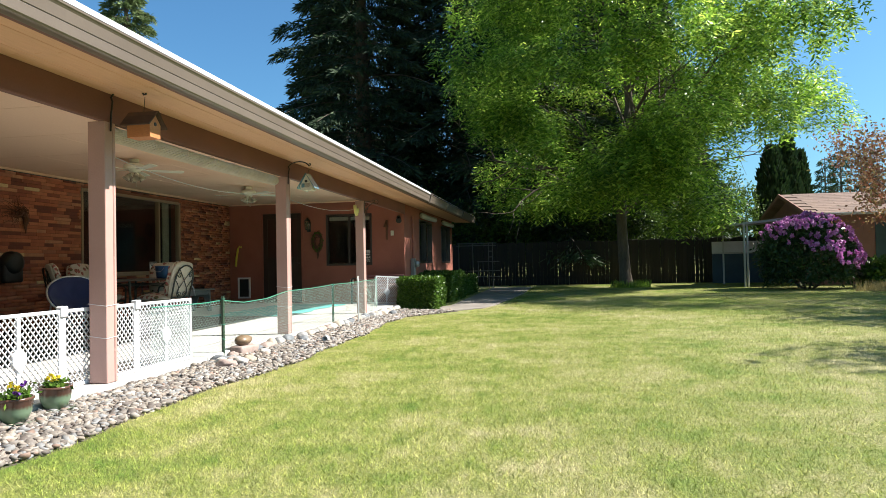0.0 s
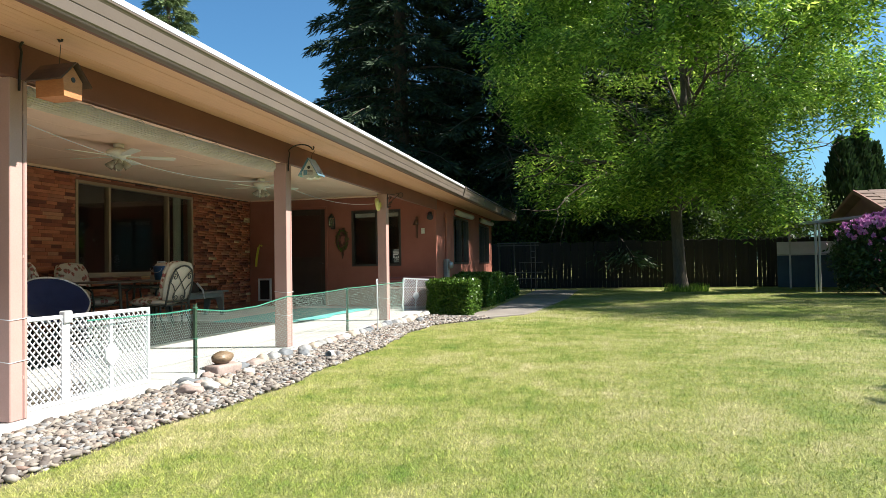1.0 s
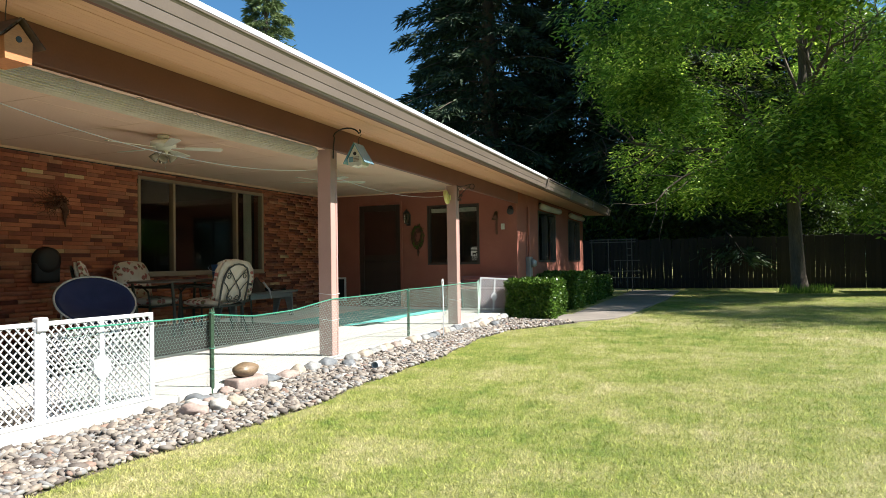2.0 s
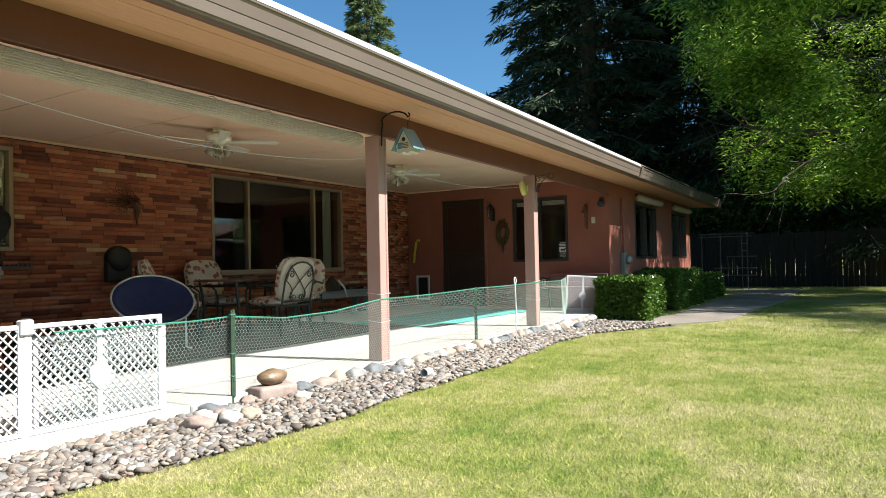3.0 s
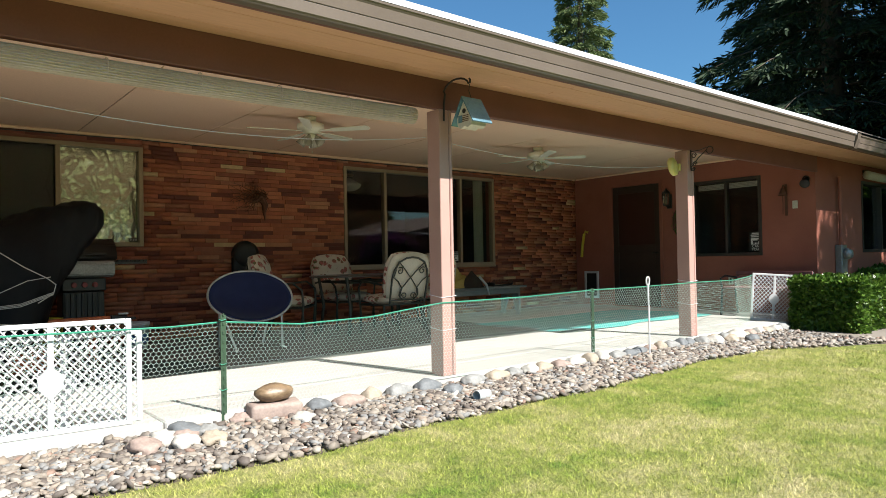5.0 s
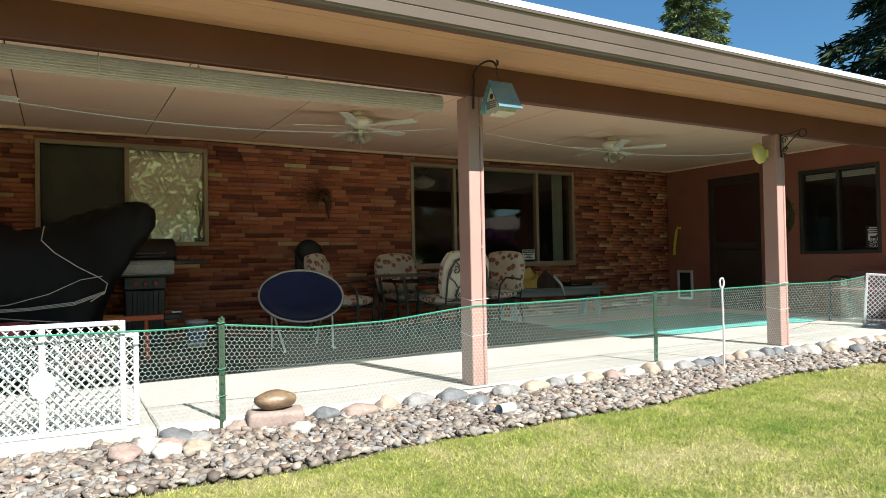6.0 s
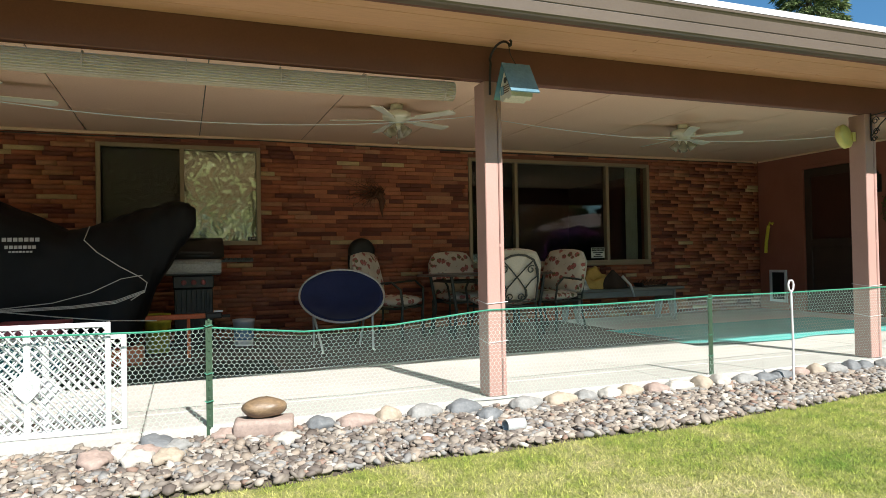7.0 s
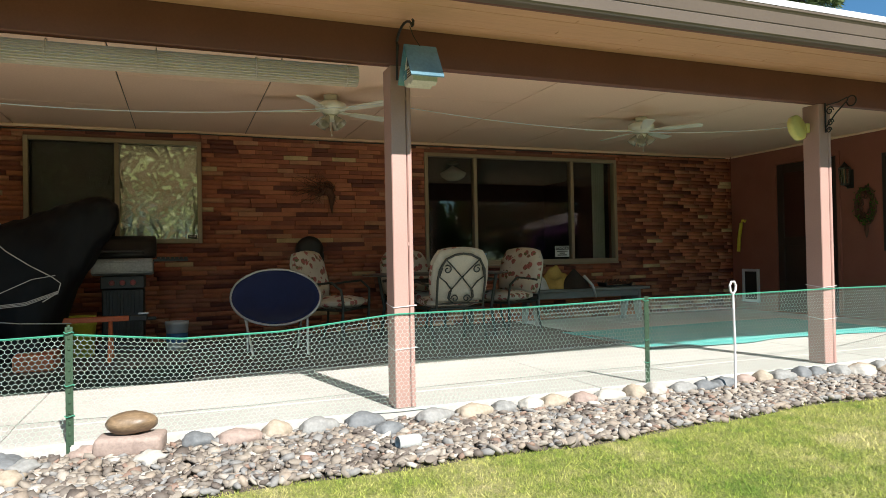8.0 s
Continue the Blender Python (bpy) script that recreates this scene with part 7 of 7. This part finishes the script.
tube(bm, [tuple(net_point(float(y), 0.0)) for y in np.linspace(5.70, 14.75, 140)], 0.002, 5)
part("bottom_cord", bm, M_NET, net, "dark green edge cord")

M_TPOST = surf("green_steel_post", (0.028, 0.06, 0.034), (0.045, 0.085, 0.05), 5, 60, 0.45, bump=0.1)


def t_post(x, y, top, rz=0):
    t = thing("fence_post", "green studded steel fence post holding the netting", "fence post", (x, y, 0.0), rz, "green fence posts")
    bm = BM()
    box(bm, (-0.004, -0.018, -0.1), (0.0, 0.018, top), 0.001)
    box(bm, (-0.03, -0.003, -0.1), (-0.004, 0.003, top), 0.001)
    part("shaft", bm, M_TPOST, t)
    for k in range(int(top / 0.055)):
        bm = BM()
        box(bm, (0.0, -0.006, 0.05 + 0.055 * k), (0.006, 0.006, 0.07 + 0.055 * k), 0.002)
        part("stud", bm, M_TPOST, t)
    for z in (top - 0.03, top * 0.58, top * 0.36):
        bm = BM()
        tube(bm, [(0.012 * math.cos(a) * 1.6 - 0.008, 0.024 * math.sin(a), z + 0.004 * math.sin(3 * a)) for a in np.linspace(0, 6.28, 10, endpoint=False)], 0.003, 4, True)
        part("tie_wire", bm, M_NETTOP, t)


t_post(-3.36, 6.91, 0.72, 4)
t_post(-3.375, 10.56, 0.735, -3)
t = thing("marker_stake", "white metal stake with a loop top pushed into the pebbles", "stake", (-3.13, 11.12, 0.0))
bm = BM()
tube(bm, [(0, 0, -0.05), (0.004, 0.003, 0.4), (0, 0, 0.745)], 0.0085, 8)
part("rod", bm, M_WHITE, t)
bm = BM()
tube(bm, [(0, 0, 0.74), (0, -0.022, 0.765), (0, -0.028, 0.80), (0, -0.014, 0.83), (0, 0.014, 0.83), (0, 0.028, 0.80), (0, 0.022, 0.765)], 0.008, 8, True)
part("loop", bm, M_WHITE, t)

# ---- pebble bed ----
STONE_STOPS = ((0.0, (0.14, 0.115, 0.10)), (0.15, (0.21, 0.18, 0.155)), (0.32, (0.285, 0.245, 0.205)), (0.50, (0.25, 0.245, 0.24)), (0.66, (0.315, 0.26, 0.21)), (0.80, (0.38, 0.34, 0.295)), (0.91, (0.27, 0.18, 0.14)), (0.95, (0.50, 0.475, 0.43)))
M_PEBBLES = pieces_mat("river_pebbles", STONE_STOPS, True, 0.7, 14, 90, 0.3, 0.3)
M_PEBBLE = pieces_mat("river_pebble", STONE_STOPS, False, 0.7, 14, 90, 0.3, 0.3)
M_DIRT = surf("bed_soil", (0.06, 0.045, 0.035), (0.10, 0.08, 0.06), 6, 60, 0.95, bump=0.6, dist=0.01)


def bed_edge(y):
    """Outer edge of the pebbles: the lawn edge, turning in towards the hedge at its north end."""
    if y > 12.6:
        return lawn_edge(y) + (y - 12.6) * 0.55
    return lawn_edge(y)


bm = BM()
ys = np.linspace(0.5, 14.15, 90)
L1 = [bm.verts.new((X_EDGE + 0.003, float(y), 0.055)) for y in ys]
L2 = [bm.verts.new((bed_edge(float(y)) - 0.02, float(y), 0.012)) for y in ys]
L3 = [bm.verts.new((bed_edge(float(y)) + 0.02, float(y), 0.001)) for y in ys]
for i in range(len(ys) - 1):
    bm.faces.new((L1[i], L1[i + 1], L2[i + 1], L2[i]))
    bm.faces.new((L2[i], L2[i + 1], L3[i + 1], L3[i]))
bed = solid("pebble_bed", bm, M_DIRT, "bed of rounded river pebbles between patio and lawn", "pebbles", "structure")

tmp = BM()
bmesh.ops.create_icosphere(tmp, subdivisions=1, radius=1.0)
ICO_V = np.array([tuple(v.co) for v in tmp.verts])
ICO_F = np.array([[v.index for v in f.verts] for f in tmp.faces])
tmp.free()
rng = np.random.default_rng(101)


def pebble_shape(rng):
    k = rng.uniform(0.85, 1.15, (len(ICO_V), 1))
    v = ICO_V * k
    v = np.sign(v) * np.abs(v) ** 0.85
    return v


def turn_matrix(rng, flat):
    az, tx, ty = rng.uniform(0, 6.283), rng.normal(0, flat), rng.normal(0, flat)
    return np.array(Euler((tx, ty, az)).to_matrix())


spots = []
for layer, (n, zoff) in enumerate(((2500, 0.0), (13500, 0.012))):
    y = 2.6 + (14.1 - 2.6) * rng.random(n)
    for yy in y:
        e = bed_edge(yy)
        xx = X_EDGE + 0.03 + (e - X_EDGE - 0.02) * rng.random() ** 0.95
        f = (xx - X_EDGE) / (e - X_EDGE)
        spots.append((xx, yy, 0.055 - 0.043 * f + zoff + rng.uniform(-0.006, 0.010)))
V, F, single = [], [], []
shapes = [pebble_shape(rng) for _ in range(14)]
base = 0
for i, (x, y, z) in enumerate(spots):
    s = rng.choice((0.015, 0.020, 0.025, 0.031, 0.040), p=(0.22, 0.28, 0.27, 0.16, 0.07))
    R = turn_matrix(rng, 0.33)
    dims = np.array((s * rng.uniform(1.0, 1.6), s * rng.uniform(0.7, 1.05), s * rng.uniform(0.36, 0.58)))
    if len(single) < 300 and i > 2500 and 6.9 < y < 9.6 and x > -3.25:
        single.append((i % 14, (x, y, z), R, dims))
        continue
    v = (shapes[i % 14] * dims) @ R.T + np.array((x, y, z))
    V.append(v)
    F.append(ICO_F + base)
    base += len(v)
tagged(raw("pebbles", np.concatenate(V), np.concatenate(F), M_PEBBLES, bed, "", True), kind="stuff")
pm = []
for s in shapes:
    me = bpy.data.meshes.new("pebble")
    me.from_pydata([tuple(v) for v in s], [], [tuple(int(k) for k in f) for f in ICO_F])
    for pg in me.polygons:
        pg.use_smooth = True
    me.materials.append(M_PEBBLE)
    pm.append(me)
for k, at, R, dims in single:
    ob = new("pebble", pm[k])
    ob.parent = bed
    ob.matrix_basis = Matrix.Translation(at) @ Matrix(R.tolist()).to_4x4() @ Matrix.Diagonal((*[float(d) for d in dims], 1))

# larger edging stones
STONE_MATS = {
    "grey": surf("grey_stone", (0.22, 0.22, 0.215), (0.31, 0.31, 0.30), 6, 50, 0.75, bump=0.35, dist=0.008, spread=0.3),
    "slate": surf("slate_stone", (0.12, 0.13, 0.14), (0.19, 0.20, 0.21), 6, 50, 0.7, bump=0.35, dist=0.008, spread=0.3),
    "buff": surf("buff_stone", (0.33, 0.275, 0.21), (0.42, 0.355, 0.28), 6, 50, 0.75, bump=0.35, dist=0.008, spread=0.3),
    "pink": surf("pinkish_stone", (0.30, 0.225, 0.195), (0.37, 0.285, 0.245), 6, 50, 0.75, bump=0.35, dist=0.008, spread=0.3),
    "pale": surf("pale_stone", (0.40, 0.38, 0.345), (0.50, 0.48, 0.435), 6, 50, 0.75, bump=0.35, dist=0.008, spread=0.3),
}


def stone(x, y, z, a, b, c, tint, rz=0.0, rough=0.22, name="edging_stone", label=None, cat="stone"):
    bm = BM()
    ball(bm, (0, 0, 0), (a, b, c), 3, rough, None)
    off = Vector((x * 3.7, y * 2.9, 1.0))
    for v in bm.verts:
        v.co *= 1 + 0.10 * noise.noise(v.co * (1.6 / max(a, b)) + off)
    ob = solid(name, bm, STONE_MATS[tint], label or f"rounded {tint} river stone edging the patio", cat, "", "edging stones" if name == "edging_stone" else "", True)
    ob.matrix_basis = pose(x, y, z, 0, 0, rz)
    return ob


g = random.Random(4)
y = 7.44
tints = ("slate", "pink", "buff", "grey", "slate", "slate", "grey", "buff", "grey", "pale", "buff", "pink", "pale", "buff", "pale", "grey", "slate")
i = 0
while y < 14.3:
    a = g.uniform(0.07, 0.125)
    if not (8.64 < y + a < 8.84):
        x = -3.27 + g.uniform(-0.02, 0.03) + (0.06 if y > 12.2 else 0)
        stone(x, y + a, 0.075, 0.075 + g.uniform(-0.01, 0.015), a, g.uniform(0.05, 0.075), tints[i % len(tints)], g.uniform(-14, 14))
    y += 2 * a + g.uniform(-0.01, 0.05)
    i += 1
for x, yy, s, tt in ((-3.10, 8.55, 0.07, "slate"), (-3.16, 12.45, 0.10, "pale"), (-3.12, 12.72, 0.09, "buff"), (-3.22, 13.05, 0.12, "pale"), (-2.98, 12.95, 0.08, "slate")):
    stone(x, yy, 0.07, s, s * 1.25, s * 0.7, tt, 20)
# slab with a round stone on top, and the loose rocks near the gate
bm = BM()
box(bm, (-0.085, -0.165, 0), (0.085, 0.165, 0.105), 0.028, None, 3)
for v in bm.verts:
    v.co += Vector((0.012 * noise.noise(v.co * 11), 0.014 * noise.noise(v.co * 9 + Vector((4, 0, 0))), 0.010 * noise.noise(v.co * 12 + Vector((0, 7, 0)))))
ob = solid("stone_block", bm, STONE_MATS["pink"], "pale pinkish stone block resting on the pebbles", "stone", smooth=True)
ob.matrix_basis = pose(-3.275, 7.20, 0.055, 0, 0, -10)
M_BROWNSTONE = surf("banded_brown_stone", (0.13, 0.085, 0.05), (0.30, 0.205, 0.12), 9, 50, 0.45, bump=0.3, dist=0.006, spread=0.45, stretch=(1, 1, 2.5))
ob = stone(-3.285, 7.205, 0.212, 0.09, 0.125, 0.058, "buff", 4, 0.10, "round_stone", "brown banded round stone balanced on a stone block")
ob.data.materials[0] = M_BROWNSTONE
for x, yy, s, tt in ((-3.25, 6.62, 0.09, "slate"), (-3.15, 6.48, 0.08, "pale"), (-3.05, 6.35, 0.085, "pink"), (-3.10, 6.58, 0.07, "pink"), (-3.0, 6.55, 0.075, "pale"), (-2.98, 6.70, 0.07, "buff"), (-3.17, 6.74, 0.06, "grey"), (-3.30, 6.99, 0.065, "pink"), (-3.08, 7.30, 0.06, "pale")):
    stone(x, yy, 0.07, s, s * 1.2, s * 0.62, tt, 33 * s * 100, 0.4, "loose_rock", f"rough {tt} rock lying on the pebble bed")
bm = BM()
lathe(bm, [(0.0, -0.065), (0.035, -0.065), (0.037, -0.03), (0.037, 0.06), (0.033, 0.065), (0.030, 0.06), (0.030, -0.02), (0, -0.02)], 18, (0, 0, 0), pose(-2.80, 8.56, 0.075, 88, 0, 8))
solid("pipe_end", bm, surf("grey_pvc", (0.40, 0.42, 0.42), (0.48, 0.50, 0.50), 6, 60, 0.5), "short grey plastic pipe end lying on the pebbles", "pipe", smooth=True)

# ---- potted flowers ----
M_GLAZE, nt, p = _nodes("green_brown_glaze")
tc = nt.nodes.new("ShaderNodeTexCoord")
sep = nt.nodes.new("ShaderNodeSeparateXYZ")
nt.links.new(tc.outputs["Object"], sep.inputs[0])
add = nt.nodes.new("ShaderNodeMath")
add.operation = "MULTIPLY_ADD"
add.inputs[1].default_value = 0.05
nt.links.new(_noise(nt, 25, 3), add.inputs[0])
nt.links.new(sep.outputs[2], add.inputs[2])
c = _ramp(nt, ((0.135, (0.13, 0.19, 0.12)), (0.165, (0.09, 0.045, 0.03))), add.outputs[0])
nt.links.new(c, p.inputs["Base Color"])
p.inputs["Roughness"].default_value = 0.2


def flower_pot(at, blooms, label, seed):
    rng = np.random.default_rng(seed)
    t = thing("flower_pot", label, "flower pot", at, 0, "flower pots")
    t.scale = (0.86, 0.86, 0.86)
    bm = BM()
    lathe(bm, [(0, 0), (0.125, 0), (0.14, 0.02), (0.145, 0.022), (0.13, 0.012), (0, 0.010)], 24)
    part("saucer", bm, M_GLAZE, t, "green glazed saucer", True)
    bm = BM()
    lathe(bm, [(0, 0.014), (0.08, 0.014), (0.112, 0.09), (0.122, 0.175), (0.130, 0.18), (0.130, 0.198), (0.118, 0.198), (0.112, 0.16), (0, 0.16)], 28)
    part("pot", bm, M_GLAZE, t, "", True)
    bm = BM()
    lathe(bm, [(0, 0.172), (0.112, 0.168)], 20)
    part("soil", bm, M_DIRT, t)
    P = np.stack([rng.normal(0, 0.05, 180), rng.normal(0, 0.05, 180), 0.175 + rng.random(180) * 0.06], 1)
    quads_mesh("foliage", P[:, None, :] + rot_quads(rng, 180, 0.05, 0.5), M_HEDGE, t)
    for mat, n in blooms:
        for _ in range(n):
            c = np.array((rng.normal(0, 0.055), rng.normal(0, 0.055), 0.24 + rng.random() * 0.05))
            quads_mesh("bloom", c + rot_quads(rng, 9, 0.035, 0.9), mat, t)


M_YBLOOM = leaf_mat("yellow_petal", ((0.0, (0.6, 0.45, 0.02)), (1.0, (0.75, 0.62, 0.05))), 0.2)
M_PBLOOM = leaf_mat("purple_petal", ((0.0, (0.10, 0.02, 0.25)), (1.0, (0.20, 0.05, 0.38))), 0.2)
flower_pot((-3.28, 4.34, 0.058), ((M_YBLOOM, 4),), "glazed green and brown pot with yellow flowers on pebbles", 1)
flower_pot((-3.24, 3.94, 0.058), ((M_PBLOOM, 3), (M_YBLOOM, 3)), "glazed green and brown pot with purple pansies on pebbles", 2)

# ---- bricks of the porch wall ----
BRICK_STOPS = ((0.0, (0.19, 0.058, 0.042)), (0.13, (0.31, 0.098, 0.06)), (0.32, (0.46, 0.15, 0.08)), (0.55, (0.55, 0.20, 0.105)), (0.76, (0.42, 0.165, 0.10)), (0.88, (0.55, 0.26, 0.15)), (0.965, (0.68, 0.49, 0.27)))
M_BRICK = pieces_mat("brick_face", BRICK_STOPS, False, 0.75, 6.0, 70, 0.25)
M_BRICKS = pieces_mat("brick_faces", BRICK_STOPS, True, 0.75, 6.0, 70, 0.25)


def brick_verts(y0, y1, z0, z1, d):
    b = 0.0018
    x0, x1 = WALL_X - 0.021, WALL_X + d
    return [(x0, y0, z0), (x0, y1, z0), (x0, y1, z1), (x0, y0, z1), (x1, y0 + b, z0 + b), (x1, y1 - b, z0 + b), (x1, y1 - b, z1 - b), (x1, y0 + b, z1 - b)]


BRICK_FACES = [(4, 5, 6, 7), (0, 1, 5, 4), (1, 2, 6, 5), (2, 3, 7, 6), (3, 0, 4, 7)]
rng = random.Random(17)
COURSE = 0.0545
bricks = []
row = 0
z = 0.121
while z < CEIL_Z - 0.03:
    z1 = min(z + COURSE - 0.0016, CEIL_Z - 0.002)
    y = 3.0 - rng.uniform(0, 0.3)
    while y < NORTH_Y - 0.01:
        L = rng.choice((0.2, 0.29, 0.30, 0.31, 0.31, 0.40))
        segs = [(max(y, 3.0), min(y + L - 0.0016, NORTH_Y - 0.003))]
        for a0, a1, b0, b1 in (FOIL, BIG):
            if z1 > b0 - 0.001 and z < b1 + 0.001:
                out = []
                for s0, s1 in segs:
                    if s1 <= a0 or s0 >= a1:
                        out.append((s0, s1))
                    else:
                        if s0 < a0 - 0.02:
                            out.append((s0, a0 - 0.003))
                        if s1 > a1 + 0.02:
                            out.append((a1 + 0.003, s1))
                segs = out
        for s0, s1 in segs:
            if s1 - s0 > 0.02:
                bricks.append((s0, s1, z, z1, rng.uniform(-0.001, 0.0035)))
        y += L
    z += COURSE
    row += 1
near, rest = [], []
for b in bricks:
    (near if (8.05 < b[0] < 10.4 and 1.05 < b[2] < 2.5 and len(near) < 300) else rest).append(b)
shared = {}
for s0, s1, z0, z1, d in near:
    key = (round(s1 - s0, 2), round(z1 - z0, 3))
    if key not in shared:
        me = bpy.data.meshes.new("brick")
        me.from_pydata([(vx, vy, vz) for vx, vy, vz in brick_verts(0, key[0], 0, key[1], 0.003)], [], BRICK_FACES)
        me.materials.append(M_BRICK)
        shared[key] = me
    ob = new("brick", shared[key])
    ob.parent = wall_west
    ob.location = (d - 0.003, s0, z0)
V, F = [], []
for b in rest:
    k = len(V)
    V += brick_verts(*b)
    F += [tuple(k + i for i in f) for f in BRICK_FACES]
bricks_ob = raw("brick_rows", V, F, M_BRICKS, wall_west)
tagged(bricks_ob, kind="stuff")

# ---- grass ----
rng = np.random.default_rng(77)


def blades(n, x0, x1, y0, y1, h, w):
    x, y = rng.uniform(x0, x1, n), rng.uniform(y0, y1, n)
    edge = np.array([lawn_edge(v) for v in y])
    keep = (x > edge + rng.normal(0, 0.03, n)) & ~((y > 13.3 + rng.normal(0, 0.08, n)) & (x < -1.6)) & ~((y > 15.6) & (x < -1.0))
    # thin out towards the rim of the stretch, so that no edge shows
    rim = np.minimum.reduce([(x - x0) / 1.6 + (x0 < -2), (x1 - x) / 2.2, (y - y0) / 2.0, (y1 - y) / 2.5])
    keep &= rng.random(n) < np.clip(rim, 0, 1)
    x, y = x[keep], y[keep]
    n = len(x)
    a = rng.uniform(0, 2 * np.pi, n)
    hh = h * rng.uniform(0.5, 1.25, n)
    lean = rng.normal(0, 0.75, (n, 2)) * hh[:, None]
    ww = w * rng.uniform(0.7, 1.3, n)
    base = np.stack([x, y, np.zeros(n)], 1)
    s = np.stack([np.cos(a) * ww, np.sin(a) * ww, np.zeros(n)], 1)
    tip = base + np.concatenate([lean, hh[:, None]], 1)
    return np.stack([base - s, base + s, tip], 1)


tri = np.concatenate([
    blades(480000, -2.75, 2.2, 0.8, 13.5, 0.019, 0.0014),
    blades(340000, -3.4, 7.5, 1.0, 20.0, 0.021, 0.0023),
    blades(240000, -3.0, 15.0, 11.0, 30.5, 0.025, 0.0050),
    blades(70000, -2.75, 12.0, -6.0, 16.0, 0.022, 0.0036),
])
g = raw("grass", tri.reshape(-1, 3), np.arange(len(tri) * 3).reshape(-1, 3), M_BLADE)
tagged(g, "short mown lawn grass, green with dry yellow patches", "grass", "", "stuff")
